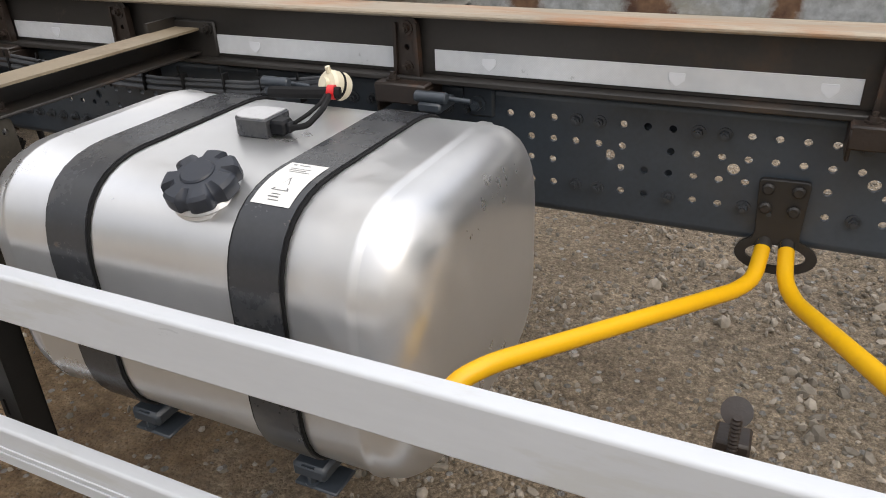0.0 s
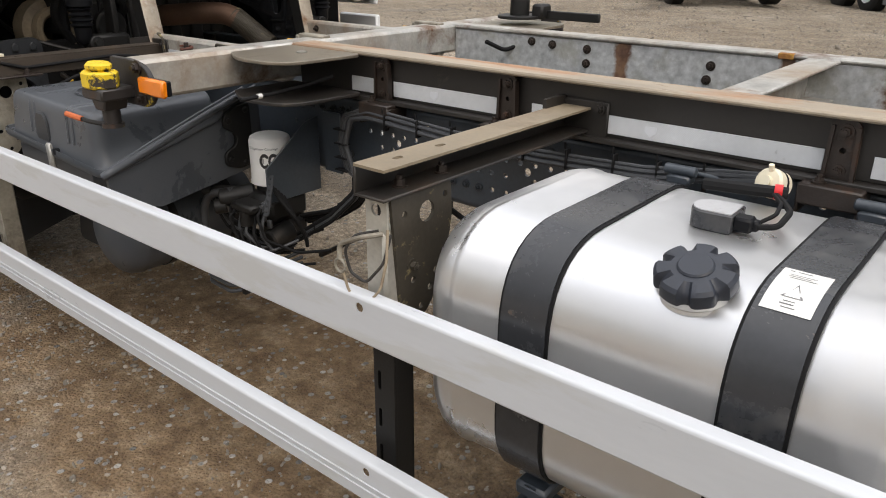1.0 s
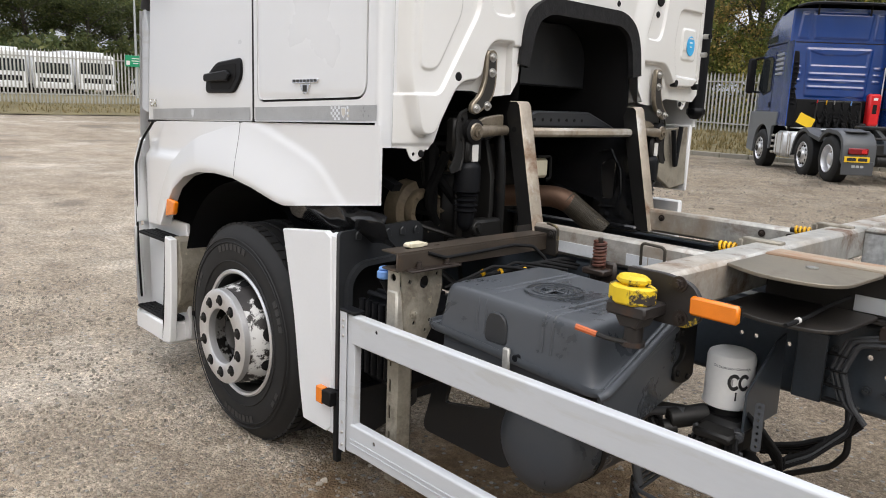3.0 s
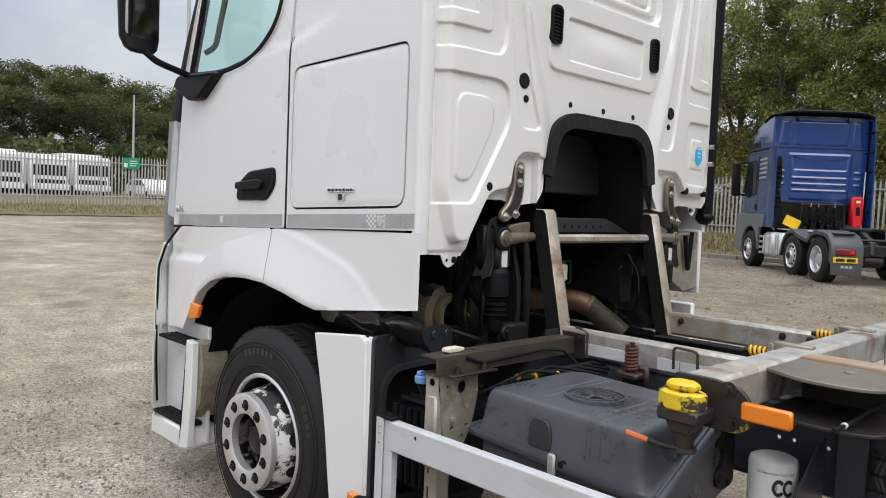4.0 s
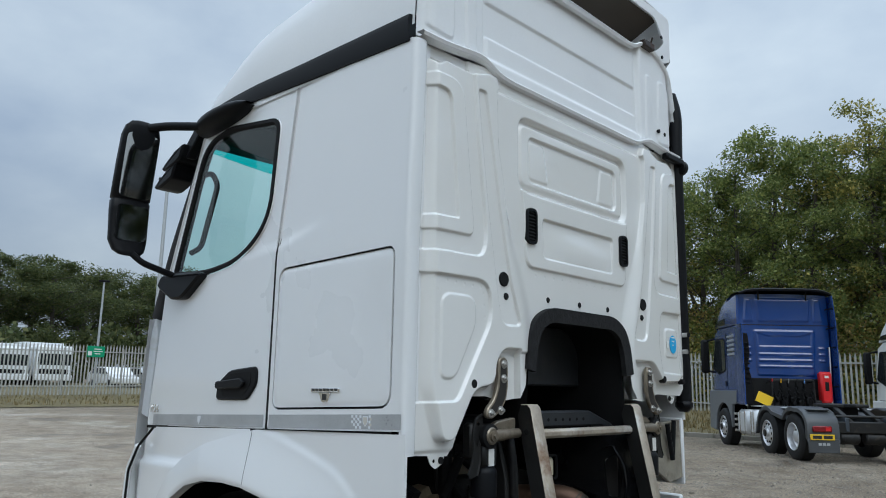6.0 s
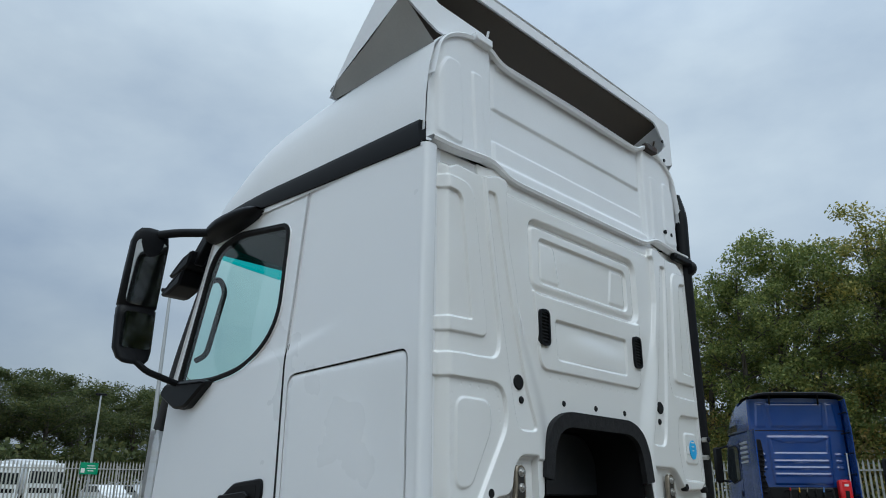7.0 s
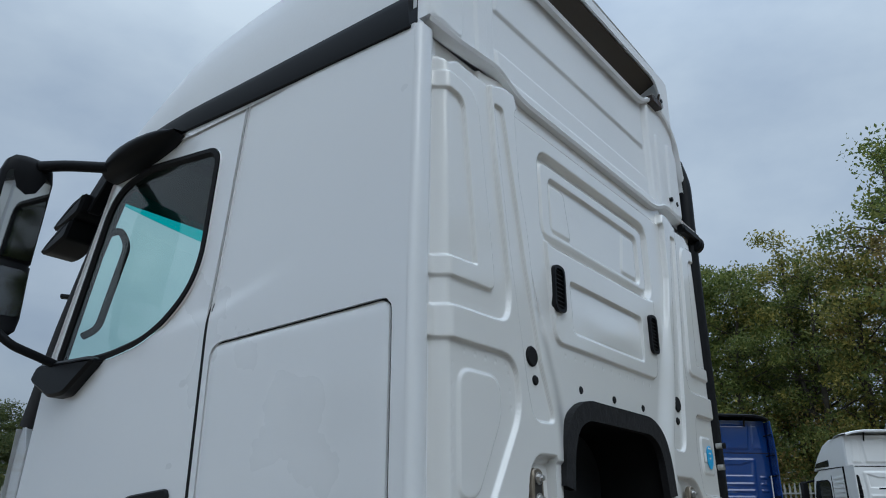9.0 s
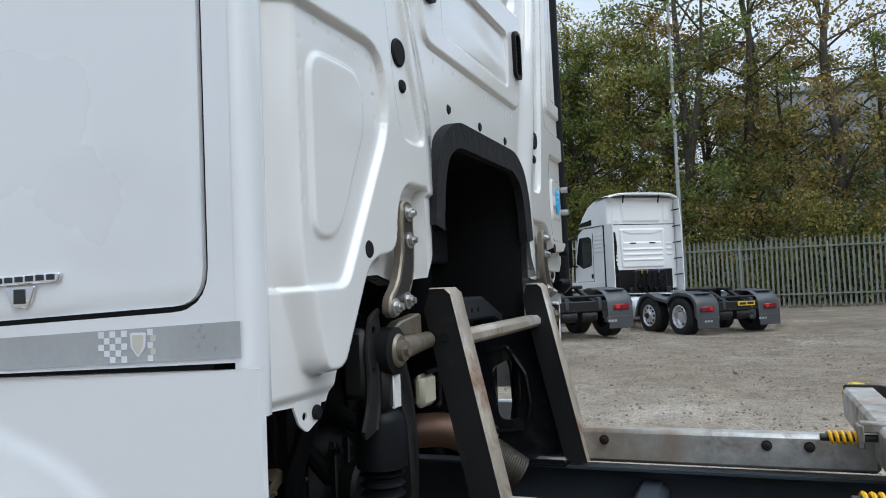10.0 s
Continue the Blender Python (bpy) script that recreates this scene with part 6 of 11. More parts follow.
    for k, (a, b) in enumerate(((0.918, 0.958), (0.923, 0.953), (0.928, 0.948))):
        bars.box(XB + 0.0239, XB + 0.0246, C + a, C + b, 1.99 - 0.022 * k, 1.997 - 0.022 * k, 0.0001)
    part("sticker_print", bars, M_PAPER, body)
    part("paper_tag", Mesh().box(XB + 0.020, XB + 0.0240, C + 0.862, C + 0.892, 1.93, 1.970, 0.0005), M_PAPER, body)
    return body


back_wall()


def upper_back():
    half = [(-0.28, 3.715), (-0.60, 3.715), (-0.66, 3.725), (-0.72, 3.775), (-0.86, 3.770), (-0.98, 3.735), (-1.07, 3.665), (-1.115, 3.55), (-1.13, 3.145), (-1.0, 3.145), (-0.74, 3.165), (-0.64, 3.115), (-0.58, 3.105), (-0.2, 3.105)]
    outline = half + [(-u, w) for u, w in half[::-1]]
    # same order all round: top left to bottom left, then bottom right to top right
    a1 = rounded([(-1.088, 3.192), (-0.925, 3.178), (-0.918, 3.30), (-0.940, 3.60), (-1.03, 3.60), (-1.085, 3.50)], 0.035, 6)
    a2 = rounded([(-0.842, 3.172), (-0.768, 3.165), (-0.790, 3.595), (-0.862, 3.595)], 0.022, 5)

    def height(U, W):
        h = np.zeros(U.shape)
        for s in (1, -1):
            h += 0.010 * step_in(sdf(s * U, W, a1), 0.014) + 0.010 * step_in(sdf(s * U, W, a2), 0.014)
        a = np.abs(U)
        h -= 0.030 * ease((0.73 - a) / 0.024) * ease((W - 3.16) / 0.04)
        h += 0.016 * ease((3.305 - W) / 0.016) * ease((0.70 - a) / 0.03)
        h += 0.010 * ease((W - 3.465) / 0.014) * ease((0.70 - a) / 0.03)
        h += 0.012 * ease((W - (3.70 + 0.0 * a)) / 0.02) * ease((0.7 - a) / 0.05)
        h -= 0.035 * ease((a - 1.04) / 0.09) * 0.8
        return h
    m = relief(outline, 0.0065, height, lambda u, w, h: (XB - 0.022 + h, C + u, w))
    up = part("roof_back_wall", m, M_WHITE_DULL, truck, "white raised-roof back wall above the cab seam", angle=70)
    # the seam lip
    m = Mesh()
    seam = [(-1.14, 3.135), (-1.0, 3.135), (-0.75, 3.158), (-0.64, 3.108), (-0.56, 3.098), (0.56, 3.098), (0.64, 3.108), (0.75, 3.158), (1.0, 3.135), (1.14, 3.135)]
    path = bend([(XB + 0.0, C + u, z) for u, z in seam], 0.06, 5)
    m.grid([[(p.x - 0.03, p.y, p.z + 0.012), (p.x + 0.012, p.y, p.z + 0.012), (p.x + 0.018, p.y, p.z + 0.004), (p.x + 0.012, p.y, p.z - 0.010), (p.x - 0.03, p.y, p.z - 0.016)] for p in path])
    part("seam_lip", m, M_WHITE_DULL, up)
    # top lip
    m = Mesh()
    lip = [(-1.125, 3.45), (-1.075, 3.66), (-0.98, 3.735), (-0.86, 3.772), (-0.74, 3.775), (-0.66, 3.725), (-0.58, 3.715), (0.58, 3.715), (0.66, 3.725), (0.74, 3.775), (0.86, 3.772), (0.98, 3.735), (1.075, 3.66), (1.125, 3.45)]
    path = bend([(XB - 0.03, C + u, z) for u, z in lip], 0.06, 6)
    m.grid([[(p.x - 0.05, p.y, p.z + 0.012), (p.x + 0.020, p.y, p.z + 0.014), (p.x + 0.028, p.y, p.z + 0.006), (p.x + 0.022, p.y, p.z - 0.010), (p.x, p.y, p.z - 0.014)] for p in path])
    part("roof_lip", m, M_WHITE_DULL, up)
    for s in (1, -1):
        m = Mesh()
        m.box(XB - 0.03, XB + 0.015, C + s * 0.80 - 0.06, C + s * 0.80 + 0.06, 3.755, 3.80, 0.006)
        m.tube([(XB + 0.01, C + s * 0.80 + 0.02, 3.80), (XB + 0.02, C + s * 0.80 + 0.02, 3.83)], 0.006)
        part("lip_clamp", m, M_WHITE_DULL if s < 0 else M_RUSTY, up)
    for u, z in ((0.925, 3.26), (0.995, 3.255)):
        part("hole_plug", Mesh().cyl((XB - 0.022, C + u, z), (XB - 0.008, C + u, z), 0.012, 12), M_BLACK, up)


upper_back()


def door_y(x, z):
    """The side skin leans in a little towards the roof and the nose."""
    return YS - 0.014 * max(0.0, 2.2 - z) * 0 + 0.018 * max(0.0, z - 2.3) + 0.05 * max(0.0, -5.2 - x) ** 2


def skin(outline, name, material, label, hgt=None, holes=(), step=0.02, parent=None, lift=0.0):
    f = hgt or (lambda U, W: np.zeros(U.shape))
    m = relief(outline, step, f, lambda u, w, h: (u, door_y(u, w) - h - lift, w), holes)
    for loop in (outline, *holes):
        k = len(loop)
        m.add([(u, door_y(u, w) - lift + d, w) for d in (0.0, 0.03) for u, w in loop], [(i, (i + 1) % k, k + (i + 1) % k, k + i) for i in range(k)])
    return part(name, m, material, parent or truck, label, angle=35)


def crease(U, W):
    """The swage that climbs from the window foot to the cab's rear."""
    line = 2.33 + 0.22 * (U + 4.75) * (U > -4.75) + 0.05 * (U + 4.75) * (U <= -4.75)
    d = W - line
    fade = ease((-4.28 - U) / 0.45) * (U > -4.8) + (U <= -4.8)
    return -0.009 * ease(d / 0.03 + 0.5) * fade + 0.0


WIN = rounded([(-5.80, 2.285), (-5.42, 2.262), (-5.10, 2.300), (-4.86, 2.47), (-4.835, 2.97), (-5.30, 3.03), (-5.555, 2.99)], [0.03, 0.12, 0.16, 0.14, 0.06, 0.05, 0.12], 7)


def cab_side():
    door = rounded([(-6.02, 1.438), (-4.776, 1.482), (-4.775, 2.27), (-4.738, 2.60), (-4.691, 3.122), (-5.50, 3.165), (-5.60, 3.06), (-5.90, 2.28)], [0.03, 0.012, 0.03, 0.03, 0.02, 0.02, 0.03, 0.05], 4)
    d = skin(door, "cab_door", M_WHITE, "white cab door with black window seal", crease, [inset(WIN, -0.022)])
    rear = rounded([(-4.758, 1.482), (-3.884, 1.515), (-3.884, 3.112), (-4.676, 3.122), (-4.723, 2.60), (-4.760, 2.27)], [0.012, 0.0, 0.0, 0.02, 0.03, 0.03], 4)
    lock = rounded([(-4.723, 1.578), (-3.942, 1.608), (-3.944, 2.228), (-4.723, 2.206)], [0.045, 0.06, 0.035, 0.05], 6)
    skin(rear, "cab_side_panel", M_WHITE, "white cab side panel behind the door", crease, [inset(lock, -0.0095)])

    def pad(U, W):
        return 0.004 * step_in(sdf(U, W, lock), 0.012) - 0.004
    lk = skin(lock, "locker_door", M_WHITE, "white side locker flap with a badge", pad, lift=0.001)
    # dark backing in the joints
    m = Mesh()
    m.box(-4.80, -3.90, YS + 0.035, YS + 0.045, 1.50, 3.08, 0.0)
    m.box(-4.80, -4.72, YS + 0.028, YS + 0.035, 1.49, 2.4, 0.0)
    part("joint_backing", m, M_BLACK, d)
    m = Mesh()
    m.grid([[(x - 0.0105, door_y(x, z) + d - 0.001, z), (x + 0.0105, door_y(x, z) + d - 0.001, z)] for x, z, d in ((-4.767, 1.47, 0.0012), (-4.768, 2.25, 0.0012), (-4.762, 2.30, 0.0015), (-4.757, 2.36, 0.0100), (-4.731, 2.60, 0.0102), (-4.684, 3.12, 0.0102))])
    part("door_joint", m, M_BLACK, d)
    m = Mesh()
    o, i = inset(lock, -0.014), inset(lock, 0.004)
    m.grid([[(a[0], door_y(*a) + 0.0085, a[1]), (b[0], door_y(*b) + 0.0085, b[1])] for a, b in zip(o + o[:1], i + i[:1])])
    part("flap_joint", m, M_BLACK, lk)
    # rear corner
    m = Mesh()
    rows = []
    for z in [1.425 + 0.0842 * k for k in range(21)]:
        y0 = door_y(-3.884, z)
        arc = [(-3.886, y0 + 0.001), (-3.876, y0 + 0.0015), (-3.868, y0 + 0.006), (-3.8635, y0 + 0.014), (-3.862, y0 + 0.026), (-3.862, y0 + 0.050), (-3.8645, y0 + 0.064), (-3.874, y0 + 0.075), (-3.892, y0 + 0.080), (-3.894, y0 + 0.115)]
        rows.append([(x, y, z) for x, y in arc])
    m.grid(rows)
    part("cab_corner", m, M_WHITE, d, "white rounded corner pillar", angle=50)
    # far side closed in the same way
    m = Mesh()
    fy = 2 * C - YS
    m.plate([(-6.02, 1.45), (-3.90, 1.52), (-3.90, 3.12), (-5.48, 3.17), (-5.86, 2.32)], [inset(WIN, -0.02)], "y", fy - 0.03, fy)
    part("far_side_panel", m, M_WHITE, truck, "white offside cab wall")
    # cab floor, ceiling lining and inner back
    for b in ((-5.95, -3.95, YS + 0.05, fy - 0.05, 2.13, 2.15, 0.0), (-5.30, -3.95, YS + 0.06, fy - 0.06, 3.10, 3.13, 0.0), (-4.02, -3.98, YS + 0.06, fy - 0.06, 2.14, 3.12, 0.0)):
        part("cab_lining", Mesh().box(*b), M_SEAT, truck, "dark grey cab lining")
    # seal and glass
    m = Mesh()
    o, i = inset(WIN, -0.020), inset(WIN, 0.012)
    k = len(o)
    m.grid([[(o[j][0], door_y(*o[j]) - 0.004, o[j][1]), (o[j][0] * 0.4 + i[j][0] * 0.6, door_y(*i[j]) - 0.007, o[j][1] * 0.4 + i[j][1] * 0.6), (i[j][0], door_y(*i[j]) + 0.004, i[j][1]), (i[j][0], door_y(*i[j]) + 0.03, i[j][1])] for j in list(range(k)) + [0]])
    part("window_seal", m, M_BLACK, d, "black rubber window seal")
    m = Mesh()
    m.add([(u, door_y(u, w) + 0.006, w) for u, w in WIN], [tuple(range(len(WIN)))])
    g = part("side_window", m, M_WINDOW, d, "clear greenish side window glass")
    g.visible_shadow = False
    # handle
    hp = rounded([(-5.215, 1.60), (-4.93, 1.605), (-4.855, 1.68), (-4.86, 1.765), (-5.10, 1.745), (-5.20, 1.685)], 0.03, 5)
    m = Mesh()
    m.prism(hp, "y", YS - 0.012, YS + 0.004, 0.006)
    h = part("door_handle", m, M_DARK, d, "black recessed door handle")
    m = Mesh()
    m.prism(rounded([(-5.19, 1.655), (-4.96, 1.660), (-4.93, 1.69), (-4.97, 1.708), (-5.19, 1.69)], 0.012, 4), "y", YS - 0.034, YS - 0.018, 0.005)
    part("grip_bar", m, M_DARK, d)
    m = Mesh()
    m.prism(rounded([(-5.15, 1.618), (-4.96, 1.62), (-4.90, 1.68), (-4.90, 1.74), (-5.08, 1.728), (-5.16, 1.69)], 0.02, 4), "y", YS - 0.0135, YS - 0.011)
    part("handle_bowl", m, M_BLACK, d)
    # tape, with a chequered patch and shields
    def foot(x):
        return 1.488 + (0.040 * 0.9 if x < -4.77 else 0.039) * (x + 4.77)
    for x0, x1, sh, own in ((-5.93, -4.79, -5.37, d), (-4.745, -3.872, -4.075, lk)):
        mm = Mesh()
        xs = [x0 + (x1 - x0) * k / 14 for k in range(15)]
        mm.grid([[(u, door_y(u, foot(u)) - 0.0005, foot(u)), (u, door_y(u, foot(u)) - 0.003, foot(u)), (u, door_y(u, foot(u)) - 0.003, foot(u) + 0.057), (u, door_y(u, foot(u)) - 0.0005, foot(u) + 0.057)] for u in xs])
        tp = part("reflective_tape", mm, M_TAPEGREY, own, "grey reflective tape with a chequered crest")
        z = foot(sh)
        part("tape_shield", Mesh().prism(rounded([(sh - 0.016, z + 0.050), (sh + 0.016, z + 0.050), (sh + 0.015, z + 0.026), (sh, z + 0.008), (sh - 0.015, z + 0.026)], 0.004, 3), "y", YS - 0.0042, YS - 0.0031), M_CHECK, tp)
        if own is lk:
            part("tape_shield", Mesh().prism(rounded([(sh - 0.012, z + 0.046), (sh + 0.012, z + 0.046), (sh + 0.011, z + 0.027), (sh, z + 0.013), (sh - 0.011, z + 0.027)], 0.003, 3), "y", YS - 0.0049, YS - 0.0043), M_GOLD, tp)
            for r in range(5):
                for c in range(5):
                    if (r + c) % 2 == 0 and (r * 7 + c * 3) % 11:
                        q = sh - 0.086 + 0.0125 * c
                        part("tape_square", Mesh().box(q, q + 0.012, YS - 0.0040, YS - 0.0031, foot(q) + 0.002 + 0.0106 * r, foot(q) + 0.0126 + 0.0106 * r, 0.0002), M_CHECK, tp)
            for r in range(5):
                q = sh + 0.020 + 0.006 * (r % 2)
                part("tape_square", Mesh().box(q, q + 0.011, YS - 0.0040, YS - 0.0031, foot(q) + 0.002 + 0.0106 * r, foot(q) + 0.0120 + 0.0106 * r, 0.0002), M_GOLD if r % 2 else M_CHECK, tp)
    # badge bars and plate
    m = Mesh()
    m.prism(rounded([(-4.432, 1.652), (-4.245, 1.656), (-4.240, 1.672), (-4.437, 1.668)], 0.005, 3), "y", YS - 0.009, YS - 0.001, 0.002)
    m.prism(rounded([(-4.358, 1.612), (-4.318, 1.612), (-4.300, 1.652), (-4.380, 1.652)], 0.008, 4), "y", YS - 0.008, YS - 0.001, 0.002)
    b = part("badge", m, M_CHROME, lk, "chrome engine badge")
    return d, b


cab_door, badge = cab_side()


def lettering(text, size, origin, right, up, material, parent, name, depth=0.0015):
    """Raised letters in the built-in font."""
    cu = bpy.data.curves.new(name, "FONT")
    cu.body, cu.size, cu.extrude = text, size, depth
    cu.align_x, cu.align_y = "CENTER", "CENTER"
    ob = bpy.data.objects.new(name, cu)
    scene.collection.objects.link(ob)
    me = bpy.data.meshes.new_from_object(ob)
    bpy.data.objects.remove(ob)
    right, up = Vector(right).normalized(), Vector(up).normalized()
    out = right.cross(up)
    rot = Matrix((right, up, out)).transposed().to_4x4()
    me.transform(Matrix.Translation(origin) @ rot)
    me.materials.clear()
    me.materials.append(material)
    me.name = name
    return part(name, me, material, parent)


for k in range(7):
    part("badge_bar", Mesh().box(-4.424 + 0.0255 * k, -4.406 + 0.0255 * k, YS - 0.0105, YS - 0.0088, 1.657 + 0.0005 * k, 1.667 + 0.0005 * k, 0.0005), M_PRINT, badge)
part("badge_bar", Mesh().box(-4.352, -4.324, YS - 0.0095, YS - 0.0078, 1.620, 1.646, 0.003), M_PRINT, badge)
lettering("1824", 0.060, (-5.90, YS + 0.012, 1.535), (1, -0.07, 0), (0, 0, 1), M_CHROME, cab_door, "model_number", 0.003)


def roof():
    xs = [-3.885, -4.0, -4.15, -4.35, -4.55, -4.8, -5.02, -5.2, -5.38, -5.5, -5.62, -5.72, -5.80]
    hs = [0.54, 0.54, 0.54, 0.53, 0.515, 0.49, 0.45, 0.405, 0.335, 0.275, 0.20, 0.12, 0.03]
    rows = []
    for x, h in zip(xs, hs):
        base = 3.205 + 0.012 * max(0, -4.7 - x)
        y0 = 0.835 + 0.10 * max(0.0, -5.0 - x) ** 1.5
        half = [(y0, base - 0.03), (y0 + 0.004, base + 0.25 * h), (y0 + 0.022, base + 0.55 * h), (y0 + 0.055, base + 0.78 * h), (y0 + 0.12, base + 0.93 * h), (y0 + 0.22, base + 0.99 * h), (y0 + 0.45, base + 1.0 * h), (C, base + 1.02 * h)]
        rows.append([(x, y, z) for y, z in half] + [(x, 2 * C - y, z) for y, z in half[-2::-1]])
    m = Mesh()
    m.grid(rows)
    r = part("cab_roof", m, M_WHITE_DULL, truck, "white raised plastic cab roof, falling to the windscreen", angle=75)
    for s in (1, -1):
        rr = []
        for k in range(18):
            x = -3.90 - 1.80 * k / 17
            base = 3.205 + 0.012 * max(0, -4.7 - x)
            hh = 0.105 - 0.050 * k / 17
            y = 0.828 + 0.10 * max(0.0, -5.0 - x) ** 1.5
            prof = [(y + 0.03, base + 0.02), (y - 0.012, base + 0.012), (y - 0.020, base - 0.015), (y - 0.010, base - hh), (y + 0.03, base - hh - 0.01)]
            rr.append([(x, p if s > 0 else 2 * C - p, q) for p, q in prof])
        mm = Mesh()
        mm.grid(rr)
        mm.f.append((0, 1, 2, 3, 4))
        part("roof_band", mm, M_DARK, r, "black band between door top and roof")
    # white rail below the band over the door
    mm = Mesh()
    mm.grid([[(x, door_y(x, 3.1) + 0.002, 3.105 + 0.0 * x), (x, door_y(x, 3.1) + 0.006, 3.19)] for x in [-3.92 - 0.08 * k for k in range(21)]])
    part("roof_edge", mm, M_WHITE, r)
    return r


roof()


def spoiler():
    xb, w, zt, zb = -3.945, 1.252, 4.155, 3.845
    tip_x, tip_u, tip_z = -4.66, 1.10, 3.70
    m = Mesh()
    # sloping deflector, crowned across
    rows = []
    for k in range(11):
        t = k / 10
        x = tip_x + (xb - tip_x) * t
        z = tip_z + (zt - tip_z) * (t ** 0.80)
        ww = tip_u + (w - tip_u) * t
        row = []
        for j in range(-12, 13):
            f = j / 12
            row.append((x - 0.35 * (1 - t) * (1 - f * f), C + ww * f, z - 0.045 * max(0.0, abs(f) - 0.9) / 0.1 + 0.02 * (1 - f * f)))
        rows.append(row)
    m.grid(rows)
    sp = part("roof_spoiler", m, M_WHITE_DULL, truck, "white plastic roof air deflector with open dark back", angle=60)
    for s in (1, -1):
        mm = Mesh()
        top = [(tip_x + (xb - tip_x) * k / 10, tip_u + (w - tip_u) * k / 10, tip_z + (zt - tip_z) * ((k / 10) ** 0.80) - 0.045) for k in range(11)]
        low = [(tip_x + (xb - tip_x) * k / 10, tip_u + (w - tip_u) * k / 10, tip_z + (zb - tip_z) * (k / 10)) for k in range(11)]
        mm.grid([[(a[0], C + s * a[1], a[2]), (b[0], C + s * b[1], min(b[2], a[2]))] for a, b in zip(top, low)])
        part("spoiler_side", mm, M_WHITE_DULL, sp)
        # the underside's shade is put into its grey colour
        mm = Mesh()
        mm.grid([[(tip_x, C + s * tip_u, tip_z), (tip_x + 0.36, C + s * (tip_u + 0.070), tip_z + 0.070), (xb, C + s * w, zb)], [(tip_x + 0.01, C + s * 1.075, tip_z - 0.05), (-4.30, C + s * 1.07, 3.655), (xb + 0.02, C + s * 1.055, 3.660)]])
        part("spoiler_underside", mm, M_SHADEGREY, sp, "spoiler underside, its shade given as a grey colour")
    # back frame with a long opening
    out = rounded([(-w, zb), (-w, zt), (w, zt), (w, zb), (1.10, zb - 0.06), (1.02, 3.76), (-1.02, 3.76), (-1.10, zb - 0.06)], [0.02, 0.05, 0.05, 0.02, 0.0, 0.0, 0.0, 0.0], 5)
    hole = rounded([(-1.062, 3.915), (-1.062, 4.098), (1.06, 4.098), (1.175, 3.955), (1.12, 3.90), (0.93, 3.775), (-0.60, 3.775), (-0.68, 3.905)], [0.06, 0.07, 0.05, 0.02, 0.02, 0.02, 0.02, 0.03], 6)
    mm = Mesh()
    mm.plate([(C + u, z) for u, z in out], [[(C + u, z) for u, z in hole]], "x", xb - 0.012, xb)
    part("spoiler_frame", mm, M_WHITE_DULL, sp)
    # dark under-deck inside
    mm = Mesh()
    mm.add([(xb - 0.02, C - 1.12, 4.10), (xb - 0.02, C + 1.12, 4.10), (-4.70, C + 1.05, 3.70), (-4.70, C - 1.05, 3.70)], [(0, 1, 2, 3)])
    part("spoiler_inside", mm, M_BROWN, sp, "dark brown unpainted inside of the deflector")
    for s, z in ((1, 3.98), (-1, 3.98), (1, 3.84)):
        part("fixing", Mesh().cyl((xb, C + s * 1.135, z), (xb + 0.006, C + s * 1.135, z), 0.012, 12), M_DARK, sp)


M_SHADEGREY = mat("underside_shade_grey", (0.36, 0.37, 0.37), 0.6, var=0.12, scale=4, bump=0.05)
M_BROWN = mat("brown_black_plastic", (0.060, 0.048, 0.036), 0.7, var=0.2, scale=4, bump=0.1)
spoiler()


def windscreen():
    m = Mesh()
    rows = []
    for z in (2.05, 2.5, 2.985):
        rows.append([(-6.06 + 0.47 * (z - 2.05) - 0.16 * (1 - f * f), C + 1.10 * f, z) for f in [k / 8 for k in range(-8, 9)]])
    m.grid(rows)
    w = part("windscreen", m, M_WINDOW, truck, "windscreen glass with a green sun band")
    w.visible_shadow = False
    m = Mesh()
    rows = []
    for z in (2.985, 3.05, 3.13):
        rows.append([(-6.06 + 0.47 * (z - 2.05) - 0.16 * (1 - f * f), C + 1.10 * f, z) for f in [k / 8 for k in range(-8, 9)]])
    m.grid(rows)
    b = part("sun_band", m, M_SCREENBAND, w, "teal tinted sun band")
    b.visible_shadow = False
    m = Mesh()
    rows = []
    for z in (0.45, 1.3, 1.48, 2.05):
        rows.append([(-6.20 + 0.08 * max(0, z - 1.4) - 0.15 * (1 - f * f), C + 1.13 * f, z) for f in [k / 8 for k in range(-8, 9)]])
    m.grid(rows)
    part("cab_front", m, M_WHITE, truck, "white cab front panel")
    # A-pillar, inside
    for s in (1, -1):
        m = Mesh()
        m.tube([(-6.04, C - s * 1.13, 2.05), (-5.89, C - s * 1.125, 2.45), (-5.58, C - s * 1.11, 3.12)], 0.035, 10)
        part("a_pillar", m, M_SEAT, truck, "dark windscreen pillar trim")
    m = Mesh()
    m.tube([(-5.80, YS + 0.10, 2.42), (-5.74, YS + 0.13, 2.45), (-5.60, YS + 0.13, 2.80), (-5.62, YS + 0.10, 2.87), (-5.68, YS + 0.08, 2.86)], 0.016, 10)
    part("grab_handle", m, M_SEAT, truck, "inside grab handle")
    m = Mesh()
    m.box(-5.78, -5.20, C - 1.08, C + 1.08, 3.06, 3.12, 0.02)
    m.prism([(-5.55, 3.05), (-5.10, 3.06), (-5.35, 2.93), (-5.52, 2.96)], "y", C - 0.25, C + 0.75)
    part("header_shelf", m, M_SEAT, truck, "dark overhead shelf")
    m = Mesh()
    m.box(-6.05, -5.6, YS + 0.1, 2 * C - YS - 0.1, 1.8, 2.02, 0.05)
    part("dashboard", m, M_SEAT, truck, "dark dashboard")


windscreen()


